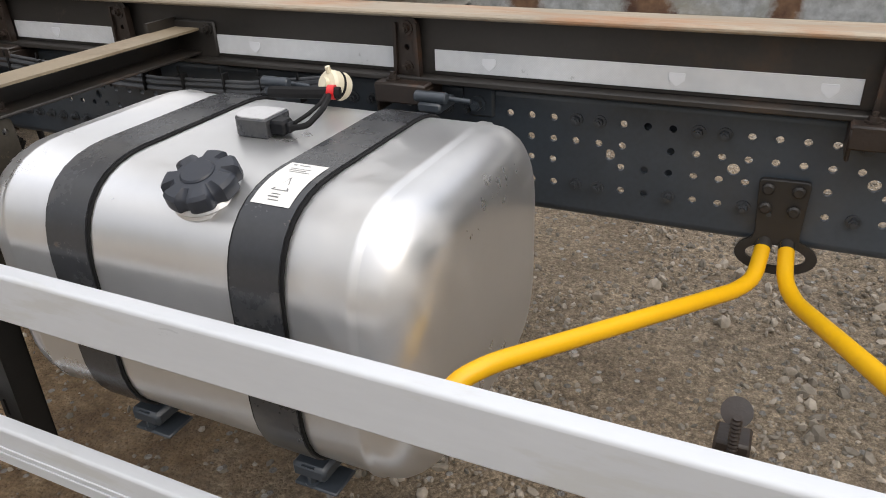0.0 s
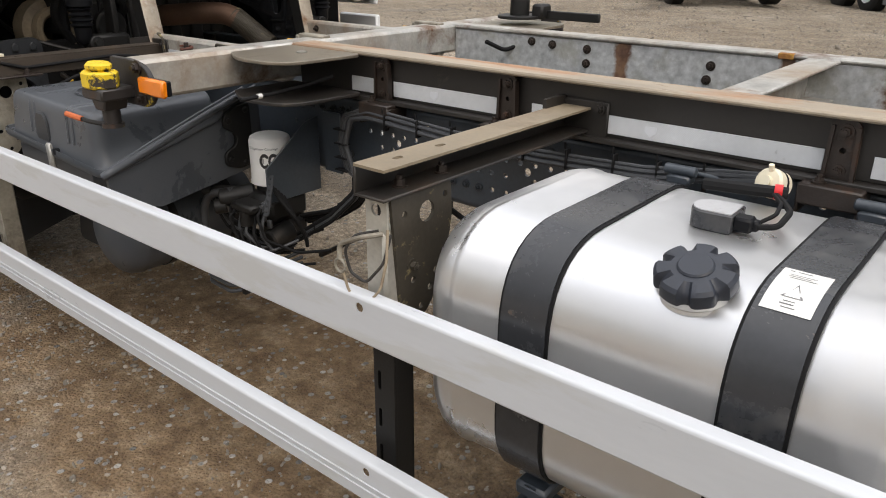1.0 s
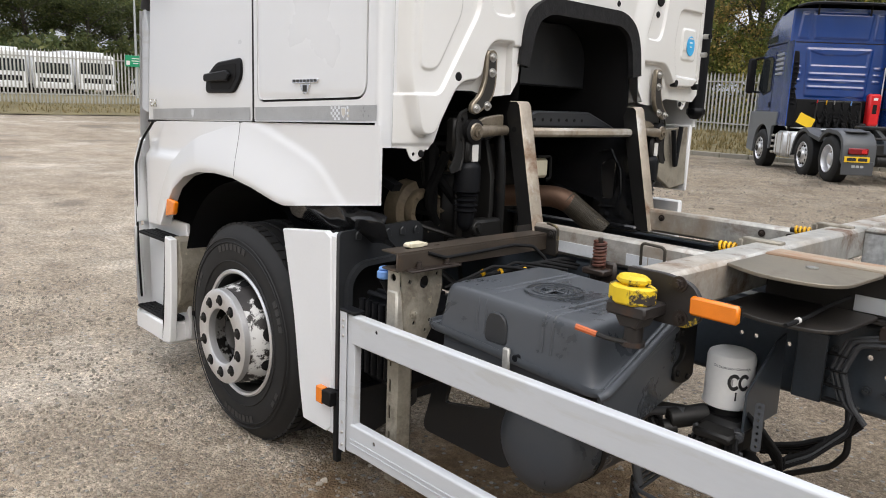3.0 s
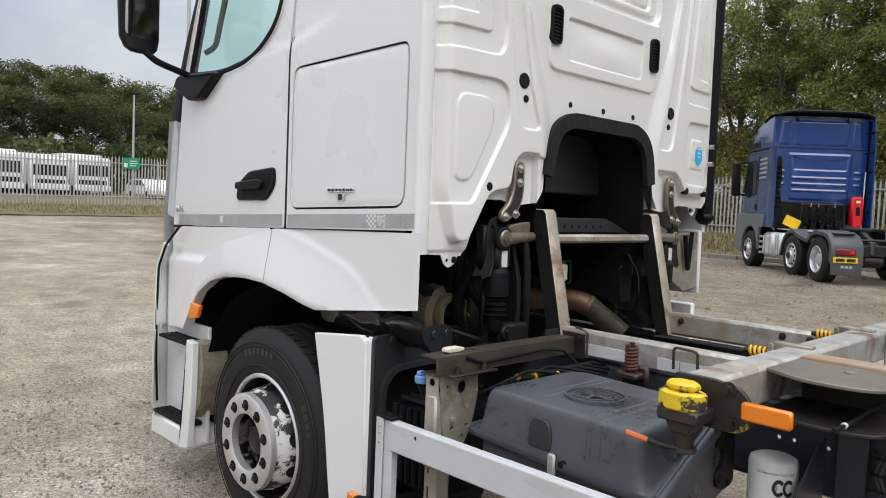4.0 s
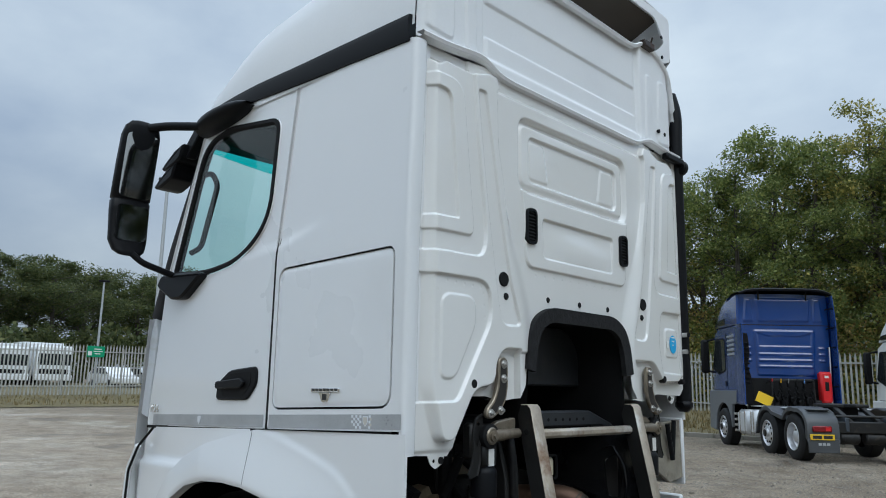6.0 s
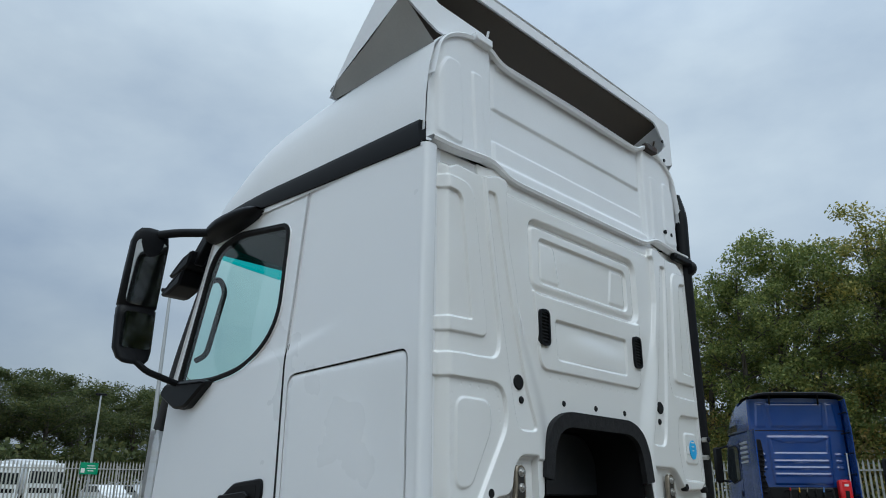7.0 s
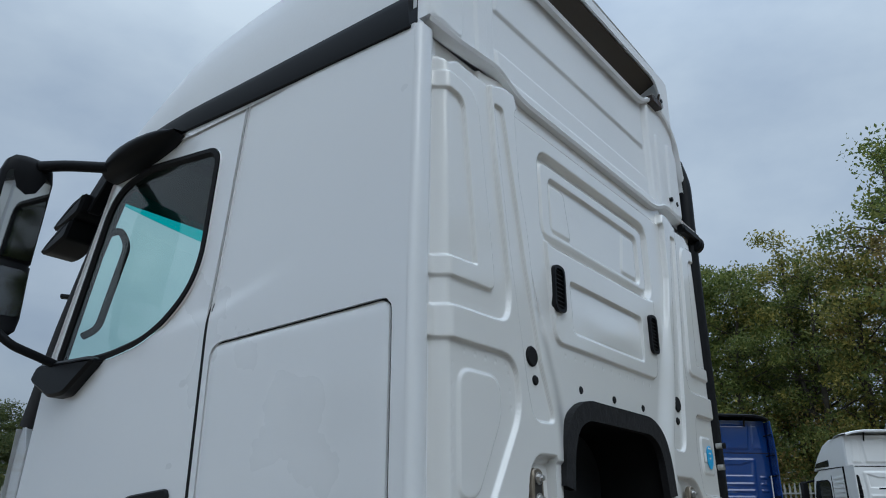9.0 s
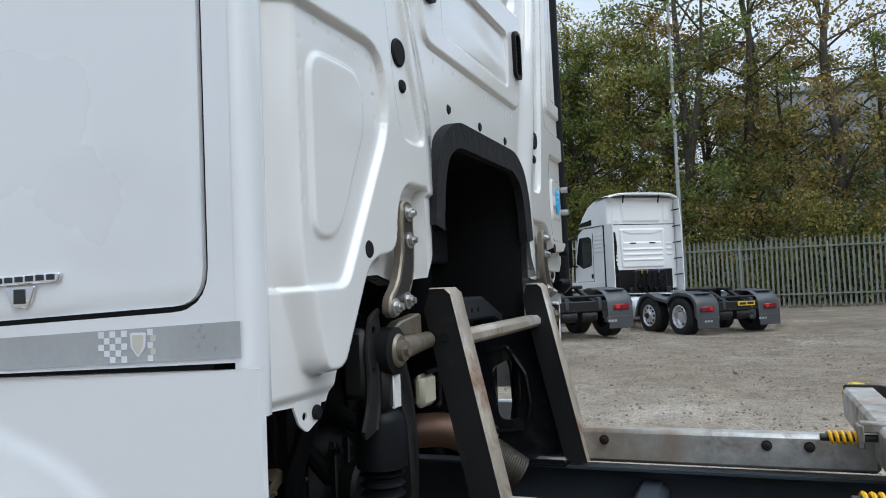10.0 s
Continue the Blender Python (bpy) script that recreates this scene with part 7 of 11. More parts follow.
def mirrors():
    # main and wide-angle mirror housing on arms
    x0 = -5.78
    m = Mesh()
    rows = []
    for z, rx, ry, dx, dy in ((2.345, 0.01, 0.03, 0.04, 0.0), (2.352, 0.035, 0.060, 0.035, 0.0), (2.375, 0.06, 0.085, 0.02, 0.0), (2.43, 0.075, 0.102, 0.0, 0.0), (2.60, 0.085, 0.106, -0.01, 0.0), (2.648, 0.085, 0.106, -0.01, 0.0), (2.652, 0.079, 0.100, -0.01, 0.0), (2.660, 0.079, 0.100, -0.01, 0.0), (2.664, 0.085, 0.106, -0.01, 0.0), (2.85, 0.085, 0.106, 0.02, 0.0), (3.01, 0.080, 0.104, 0.05, 0.0), (3.06, 0.065, 0.092, 0.06, 0.0), (3.085, 0.04, 0.068, 0.065, 0.0), (3.095, 0.01, 0.03, 0.065, 0.0)):
        row = []
        for k in range(24):
            a = 2 * math.pi * k / 24
            ca, sa = math.cos(a), math.sin(a)
            px = rx * (abs(ca) ** 0.75) * (1 if ca > 0 else -1)
            py = ry * (abs(sa) ** 0.75) * (1 if sa > 0 else -1)
            row.append((x0 + dx + px * (0.35 if ca > 0 else 1.0), 0.532 + dy + py, z))
        rows.append(row)
    m.grid(rows, True)
    h = part("mirror_housing", m, M_DARK, truck, "tall black door mirror housing with two glasses", angle=80)
    for z0, z1, dx0, dx1 in ((2.665, 3.02, 0.028, 0.076), (2.43, 2.625, 0.028, 0.028)):
        mm = Mesh()
        pts = rounded([(0.445, z0), (0.622, z0), (0.622, z1), (0.445, z1)], 0.035, 5)
        mm.add([(x0 + dx0 + (dx1 - dx0) * (z - z0) / (z1 - z0), y, z) for y, z in pts], [tuple(range(len(pts)))])
        part("mirror_glass", mm, M_MIRROR, h, "mirror glass")
    m = Mesh()
    m.tube([(x0 + 0.07, 0.56, 3.065), (x0 + 0.13, 0.64, 3.085), (-5.52, 0.78, 3.09), (-5.38, 0.83, 3.09)], 0.024, 10)
    part("upper_mirror_arm", m, M_DARK, h)
    m = Mesh()
    m.tube([(x0 + 0.03, 0.55, 2.36), (x0 + 0.05, 0.60, 2.315), (-5.72, 0.82, 2.255)], 0.018, 10)
    part("lower_mirror_arm", m, M_DARK, h)
    m = Mesh()
    m.prism(rounded([(-5.90, 2.215), (-5.72, 2.13), (-5.60, 2.13), (-5.40, 2.245), (-5.44, 2.265), (-5.85, 2.28)], 0.03, 5), "y", YS - 0.045, YS + 0.03, 0.012)
    part("mirror_foot", m, M_DARK, h)
    # kerb mirror and wind deflector at the door top
    m = Mesh()
    rows = []
    for t in range(9):
        f = t / 8
        x = -5.58 + 0.50 * f
        hgt = 0.055 * math.sin(math.pi * min(1, 0.25 + 0.75 * f)) ** 0.5 + 0.008
        w = 0.115 * math.sin(math.pi * (0.12 + 0.80 * f)) ** 0.5
        rows.append([(x, YS + 0.03 - w * math.cos(a) * 0.9 - 0.02, 3.095 + hgt * math.sin(a) * 0.9 + 0.03 * f) for a in [k * math.pi / 8 - math.pi / 2 for k in range(17)]])
    m.grid(rows, True)
    part("kerb_mirror", m, M_DARK, h, "black kerb-view mirror over the door", angle=60)
    m = Mesh()
    for z, dx in ((2.99, 0.02), (2.89, -0.06)):
        m.prism(rounded([(-6.06 + dx, z - 0.055), (-5.98 + dx, z - 0.06), (-5.84 + dx, z - 0.02), (-5.80 + dx, z + 0.07), (-5.90 + dx, z + 0.05), (-6.03 + dx, z - 0.02)], 0.02, 4), "y", 0.80, 0.96, 0.012)
    m.prism(rounded([(-5.92, 2.98), (-5.80, 2.98), (-5.62, 3.16), (-5.72, 3.16)], 0.01, 3), "y", 0.84, 0.90, 0.006)
    part("front_mirror", m, M_DARK, truck, "black front-view mirrors above the windscreen")
    # fixed side deflector at the cab's front corner
    m = Mesh()
    m.prism(rounded([(-6.10, 1.50), (-6.02, 1.48), (-5.98, 1.95), (-6.03, 2.10), (-6.06, 1.96)], 0.01, 3), "y", YS + 0.03, YS + 0.06, 0.004)
    part("corner_deflector", m, M_GUARD, truck, "grey-white corner wind deflector")


mirrors()


def far_trim():
    """Black snorkel pipe up the offside rear corner with its brackets."""
    y = C + 1.175
    m = Mesh()
    m.tube([(-3.90, y, 1.62), (-3.90, y, 2.4), (-3.90, y + 0.005, 3.1), (-3.90, y + 0.022, 3.45), (-3.93, y + 0.010, 3.58)], 0.045, 12)
    m.box(-3.95, -3.85, y - 0.05, y + 0.045, 1.565, 1.65, 0.03)
    p = part("snorkel_pipe", m, M_DARK, truck, "black air intake pipe up the cab corner")
    m = Mesh()
    m.box(-3.88, -3.835, y - 0.22, y + 0.0, 3.085, 3.13, 0.01)
    m.cyl((-3.87, y - 0.02, 3.08), (-3.87, y + 0.03, 3.08), 0.05, 14, b=0.01)
    part("pipe_bracket", m, M_DARK, p)
    part("pipe_bolt", Mesh().cyl((-3.84, y - 0.06, 2.02), (-3.82, y - 0.06, 2.02), 0.014, 10), M_DARK, p)
    for dy, z in ((0.075, 1.92), (0.065, 2.02)):
        part("pipe_bolt", Mesh().cyl((-3.86, y - dy, z), (-3.83, y - dy, z), 0.014, 10), M_STEEL, p)


far_trim()

# ---- wheels, wings and steps ----
WX, WZ, WY = -4.80, 0.494, 0.742


M_TYREMARK = mat("raised_sidewall_rubber", (0.022, 0.022, 0.023), 0.5, var=0.2, scale=9.0, bump=0.05)


def front_wheel(side):
    """A steered wheel with flaking rim and silver nut ring; side 1 is the near one."""
    def P(x, y, z):
        return (x, y if side > 0 else 2 * C - y, z)
    ax = (0, 1 if side > 0 else -1, 0)
    o = P(WX, WY, WZ)
    R = 0.516
    prof = [(0.290, 0.020), (0.305, 0.004), (0.330, -0.004), (0.370, -0.010), (0.420, -0.010), (0.455, -0.002), (0.482, 0.014), (0.497, 0.030), (0.508, 0.038)]
    tread = [(0.508, 0.038), (R, 0.046), (R, 0.085), (R - 0.012, 0.087), (R - 0.012, 0.095), (R, 0.097), (R, 0.145), (R - 0.012, 0.147), (R - 0.012, 0.155), (R, 0.157), (R, 0.205), (R - 0.012, 0.207), (R - 0.012, 0.215), (R, 0.217), (R, 0.258), (0.508, 0.264)]
    back_ = [(r, 0.305 - h) for r, h in prof[::-1]]
    m = Mesh()
    m.spin(prof + tread[1:-1] + back_, o, ax, 72)
    w = part("front_wheel", m, M_TYRE, truck, "front wheel with black tyre and flaking silver rim", angle=30)
    m = Mesh()
    for k in range(0, 60):
        a = 2 * math.pi * k / 60
        for h0, h1 in ((0.040, 0.082), (0.222, 0.262)):
            c0 = Vector(o) + Vector((math.cos(a) * R, 0, math.sin(a) * R))
            t = Vector((-math.sin(a), 0, math.cos(a)))
            n_ = Vector((math.cos(a), 0, math.sin(a)))
            d = Vector(ax)
            vs = [c0 + t * s * 0.0215 + d * h + n_ * e for s in (-1, 1) for h in (h0, h1) for e in (-0.006, 0.005)]
            m.add(vs, [(0, 1, 3, 2), (4, 6, 7, 5), (0, 4, 5, 1), (2, 3, 7, 6), (1, 5, 7, 3)])
    tagged(part("tread", m, M_TYRE, w), kind="stuff")
    # sidewall rings
    m = Mesh()
    for r in (0.345, 0.432, 0.452):
        m.spin([(r - 0.003, -0.0085), (r, -0.0125), (r + 0.003, -0.0085)], o, ax, 72)
    part("sidewall_ring", m, M_TYRE, w)
    for a0, a1, r0, r1 in ((0.25, 0.62, 0.395, 0.424), (1.35, 2.0, 0.395, 0.424), (2.55, 2.8, 0.400, 0.420), (3.4, 3.8, 0.395, 0.424), (4.4, 5.1, 0.395, 0.424), (5.6, 5.85, 0.400, 0.420)):
        k = max(2, int((a1 - a0) / 0.085))
        for j in range(k):
            b0 = a0 + (a1 - a0) * j / k
            b1 = b0 + (a1 - a0) / k * 0.72
            d = Vector(ax)
            q = [Vector(o) + Vector((math.cos(t) * r, 0, math.sin(t) * r)) - d * 0.0125 for t in (b0, b1) for r in (r0, r1)]
            mm = Mesh()
            mm.add(q + [v + d * 0.004 for v in q], [(0, 2, 3, 1), (0, 1, 5, 4), (2, 6, 7, 3), (0, 4, 6, 2), (1, 3, 7, 5)])
            part("sidewall_mark", mm, M_TYREMARK, w)
    # rim: outer flange, well, disc with hand holes
    m = Mesh()
    m.spin([(0.300, 0.012), (0.302, 0.002), (0.296, -0.004), (0.286, 0.000), (0.280, 0.015), (0.272, 0.045), (0.262, 0.120), (0.255, 0.180), (0.20, 0.19)], o, ax, 64)
    part("rim", m, M_SOOT, w, "dark steel rim barrel with paint gone")
    part("rim_edge", Mesh().spin([(0.3025, 0.010), (0.3045, 0.001), (0.297, -0.0055), (0.286, -0.001), (0.2815, 0.010)], o, ax, 64), M_RIMTRIM, w, "worn silver rim edge")
    m = Mesh()
    m.spin([(0.262, 0.120), (0.250, 0.060), (0.236, 0.010), (0.226, -0.040), (0.218, -0.066)], o, ax, 64)
    part("rim_disc", m, M_RIM, w, "rim disc with paint flaked to black")
    # hand holes as dark recessed ovals on the cone
    for k in range(10):
        a = 2 * math.pi * k / 10 + 0.2
        n_ = Vector((math.cos(a), 0, math.sin(a)))
        t = Vector((-math.sin(a), 0, math.cos(a)))
        d = Vector(ax)
        vs = []
        for j in range(14):
            b = 2 * math.pi * j / 14
            hh = 0.028 + 0.030 * math.cos(b)
            rr = 0.2425 + 0.0105 * math.cos(b) + 0.0025
            vs.append(Vector(o) + n_ * rr + t * (0.034 * math.sin(b)) + d * hh)
        mm = Mesh()
        mm.add(vs, [tuple(range(14))])
        part("hand_hole", mm, M_BLACK, w)
    # nut ring
    m = Mesh()
    m.spin([(0.130, -0.052), (0.130, -0.085), (0.140, -0.092), (0.212, -0.092), (0.222, -0.086), (0.224, -0.060)], o, ax, 64)
    part("nut_ring", m, M_RIMTRIM, w, "silver wheel nut protection ring")
    for k in range(10):
        a = 2 * math.pi * (k + 0.5) / 10
        p = Vector(o) + Vector((math.cos(a) * 0.172, 0, math.sin(a) * 0.172))
        d = Vector(ax)
        part("nut_hole", Mesh().cyl(p - d * 0.0925, p - d * 0.086, 0.026, 18), M_BLACK, w)
        m = Mesh()
        m.cyl(p - d * 0.087, p - d * 0.100, 0.016, 6)
        m.cyl(p - d * 0.100, p - d * 0.106, 0.011, 8)
        part("wheel_nut", m, M_SOOT, w)
    m = Mesh()
    m.spin([(0.0, -0.040), (0.055, -0.040), (0.066, -0.034), (0.070, -0.010), (0.118, -0.004), (0.132, 0.0)], o, ax, 40)
    for k in range(8):
        a = 2 * math.pi * k / 8
        p = Vector(o) + Vector((math.cos(a) * 0.088, 0, math.sin(a) * 0.088))
        d = Vector(ax)
        m.cyl(p - d * 0.006, p - d * 0.030, 0.014, 6)
    part("hub", m, M_SOOT, w, "dark steel hub with bolts")
    return w


front_wheel(1)
front_wheel(-1)
part("front_axle", Mesh().box(WX - 0.06, WX + 0.06, 1.05, 2 * C - 1.05, 0.36, 0.48, 0.03), M_SOOT, truck)

ARCH = rounded([(-5.70, 0.60), (-5.66, 0.86), (-5.575, 1.02), (-5.46, 1.135), (-5.24, 1.215), (-4.95, 1.225), (-4.70, 1.195), (-4.46, 1.145), (-4.34, 1.146), (-4.34, 0.60)], [0, 0.1, 0.1, 0.1, 0.15, 0.15, 0.15, 0.03, 0, 0], 5)


FRONT_LINE = [(-4.80, 1.478), (-4.98, 1.445), (-5.20, 1.395), (-5.42, 1.315), (-5.58, 1.215), (-5.68, 1.10), (-5.745, 0.98), (-5.765, 0.90)]


def wing_y(x):
    """How the wing skin draws back round the nose."""
    return YS - 0.022 + 0.10 * max(0.0, -5.55 - x) ** 1.6


def wing():
    arch_edge = [(-5.665, 0.885), (-5.60, 0.99), (-5.50, 1.105), (-5.36, 1.18), (-5.20, 1.217), (-5.02, 1.228), (-4.85, 1.222), (-4.68, 1.195), (-4.52, 1.160), (-4.42, 1.147)]
    outline = [(-3.824, 1.508)] + FRONT_LINE + arch_edge + [(-3.824, 1.218)]
    shoulder = rounded([(-6.2, 0.60), (-5.95, 0.98), (-5.70, 1.30), (-5.30, 1.56), (-4.85, 1.53), (-4.60, 1.475), (-4.44, 1.43), (-4.20, 1.36), (-4.07, 1.25), (-3.97, 1.17), (-3.9, 1.0), (-3.9, 0.6)], 0.09, 6)

    def height(U, W):
        d = sdf(U, W, ARCH)
        s = sdf(U, W, shoulder)
        # a crisp outer crease, then the flare swells towards the arch and rolls in at its lip
        return 0.007 * ease(-s / 0.040) + 0.044 * ease(-s / 0.34) - 0.012 * np.clip(1 - d / 0.030, 0, 1) ** 2
    m = relief(outline, 0.010, height, lambda u, w, h: (u, wing_y(u) - h, w))
    ring = outline
    H_ = height(np.array([p[0] for p in ring]), np.array([p[1] for p in ring]))
    m2 = Mesh()
    m2.grid([[(p[0], wing_y(p[0]) - float(h), p[1]), (p[0], wing_y(p[0]) + 0.012, p[1])] for p, h in zip(ring + ring[:1], list(H_) + [H_[0]])])
    w = part("front_wing", m, M_WHITE, truck, "white flared front wing over the wheel arch", angle=50)
    part("wing_edge", m2, M_WHITE, w)
    pts = [(-4.83, 1.475 - 0.02 * k) for k in range(13)]
    H2 = height(np.array([p[0] for p in pts]), np.array([p[1] for p in pts]))
    part("wing_joint", Mesh().tube([(p[0], wing_y(p[0]) - float(h) + 0.0008, p[1]) for p, h in zip(pts, H2)], 0.0018, 6), M_BLACK, w)
    part("wing_gap", Mesh().prism([(-4.80, 1.470), (-4.80, 1.486), (-3.93, 1.514), (-3.93, 1.497)], "y", YS + 0.006, YS + 0.05), M_BLACK, w)
    # nose panel before the arch
    gap = inset([(-4.78, 1.480)] + FRONT_LINE[1:] + [(-5.79, 0.86), (-6.13, 0.835), (-6.135, 1.05), (-6.11, 1.22), (-6.06, 1.30), (-5.97, 1.440)], 0.006)

    def nose(U, W):
        ridge = 1.285 + 0.03 * (U + 6.0)
        return 0.022 * ease((ridge - W) / 0.05) - 0.02
    m = relief(gap, 0.016, nose, lambda u, w, h: (u, wing_y(u) - h + 0.35 * max(0.0, -6.0 - u) ** 1.1, w))
    seam = [(-5.83, 0.792, 1.435), (-5.99, 0.790, 1.325), (-6.085, 0.790, 1.19), (-6.115, 0.795, 0.88), (-6.10, 0.792, 0.62), (-6.075, 0.790, 0.39)]
    part("corner_seam", Mesh().tube(seam, 0.007, 8), M_BLACK, truck, "black seam down the nose corner")
    part("corner_strip", Mesh().tube([(x - 0.024, y + 0.012, z + 0.004) for x, y, z in seam[1:]], 0.017, 10), M_WHITE, truck, "white rounded edge of the cab front")
    n = part("nose_panel", m, M_WHITE, truck, "white panel between wing and bumper corner", angle=50)
    part("nose_gap", Mesh().prism([(x, z) for x, z in FRONT_LINE] + [(x - 0.02, z - 0.03) for x, z in FRONT_LINE[::-1]], "y", YS + 0.015, YS + 0.05), M_BLACK, n)
    part("sill_gap", Mesh().prism([(-4.80, 1.470), (-4.80, 1.486), (-5.98, 1.442), (-5.98, 1.428)], "y", YS + 0.014, YS + 0.05), M_BLACK, n)
    # liner above the tyre
    m4 = Mesh()
    rows = []
    for a in [math.pi * k / 22 for k in range(-1, 22)]:
        x, z = WX - 0.06 + 0.66 * math.cos(a), 0.60 + 0.60 * math.sin(a)
        rows.append([(x, YS + 0.0, z), (x, 1.42, z - 0.02)])
    m4.grid(rows)
    part("wheel_arch_liner", m4, M_DARK, w, "black plastic wheel arch liner")
    m4 = Mesh()
    m4.box(-5.55, -4.25, 1.38, 1.42, 0.55, 1.45, 0.01)
    part("inner_arch_wall", m4, M_DARK, w)
    part("front_arch_wall", Mesh().box(-5.74, -5.72, YS + 0.04, 1.42, 0.30, 1.44, 0.004), M_BLACK, w)
    part("arch_ceiling", Mesh().box(-5.72, -4.25, YS + 0.06, 1.42, 1.44, 1.46, 0.004), M_BLACK, w)
    # glossy dark tank below the wing's tail
    m4 = Mesh()
    rows = []
    for k in range(13):
        x = -4.47 + 0.66 * k / 12
        rows.append([(x, YS + 0.02 + 0.015 * math.sin(k * 1.9), 1.215 - 0.04 * (k / 12) + 0.0), (x, YS - 0.005 + 0.02 * math.sin(k * 1.3), 1.15), (x, YS + 0.02, 1.09), (x, YS + 0.09, 1.03 + 0.02 * math.sin(k * 0.8))])
    m4.grid(rows)
    part("splash_guard", m4, M_GLOSS, w, "glossy black moulded splash guard")


wing()


def steps():
    y = YS - 0.075
    m = Mesh()
    # nose corner panel
    m.grid([[(-6.10, y + 0.05, z), (-6.14, y + 0.14, z), (-6.17, y + 0.45, z)] for z in (0.84, 1.05, 1.22)])
    p = part("bumper_corner", m, M_WHITE, truck, "white bumper corner with entry steps", angle=50)
    m = Mesh()
    m.grid([[(-6.00 + d, y - 0.002, z), (-6.10 + d, y + 0.03, z), (-6.13 + d, y + 0.14, z), (-6.17, y + 0.5, z)] for z, d in ((0.24, 0.05), (0.42, 0.0), (0.62, 0.0), (0.815, 0.0))])
    part("corner_panel", m, M_WHITE, p)
    m = Mesh()
    m.prism(rounded([(-5.585, 0.838), (-5.512, 0.830), (-5.520, 0.52), (-5.560, 0.245), (-5.66, 0.225), (-5.625, 0.37), (-5.60, 0.60)], [0.006, 0.006, 0.1, 0.012, 0.01, 0.03, 0.1], 4), "y", y - 0.006, y + 0.035, 0.006)
    part("step_post", m, M_WHITE, p)
    m = Mesh()
    m.prism([(-5.56, 0.835), (-5.50, 0.815), (-5.47, 0.70), (-5.50, 0.50), (-5.58, 0.40), (-5.62, 0.40), (-5.60, 0.55)], "y", y + 0.036, y + 0.19, 0.004)
    part("step_back", m, M_BRACKET, p, "mud-stained grey back of the step well")
    m = Mesh()
    m.box(-6.06, -5.55, y + 0.105, y + 0.125, 0.25, 0.90, 0.004)
    m.box(-6.04, -5.60, y, y + 0.20, 0.215, 0.345, 0.02)
    part("step_well", m, M_WHITE, p)
    for z, x0 in ((0.815, -5.96), (0.365, -6.02)):
        m = Mesh()
        m.box(x0, -5.535 if z > 0.6 else -5.60, y + 0.005, y + 0.108, z - 0.018, z, 0.004)
        for k in range(4):
            m.box(x0 + 0.02, -5.60, y + 0.02 + 0.024 * k, y + 0.030 + 0.024 * k, z, z + 0.006, 0.001)
        for k in range(9):
            m.box(x0 + 0.03 + 0.036 * k, x0 + 0.042 + 0.036 * k, y + 0.012, y + 0.104, z, z + 0.005, 0.001)
        part("step_tread", m, M_BLACK, p, "black ribbed step tread")
    m = Mesh()
    m.prism(rounded([(-5.60, 0.945), (-5.50, 0.965), (-5.475, 1.035), (-5.575, 1.045)], 0.012, 4), "y", y + 0.008, y + 0.035, 0.006)
    part("side_indicator", m, M_AMBER, p, "amber side indicator lamp")
    part("step_hole", Mesh().cyl((-5.80, y + 0.1055, 0.62), (-5.80, y + 0.103, 0.62), 0.011, 12), M_BLACK, p)


steps()


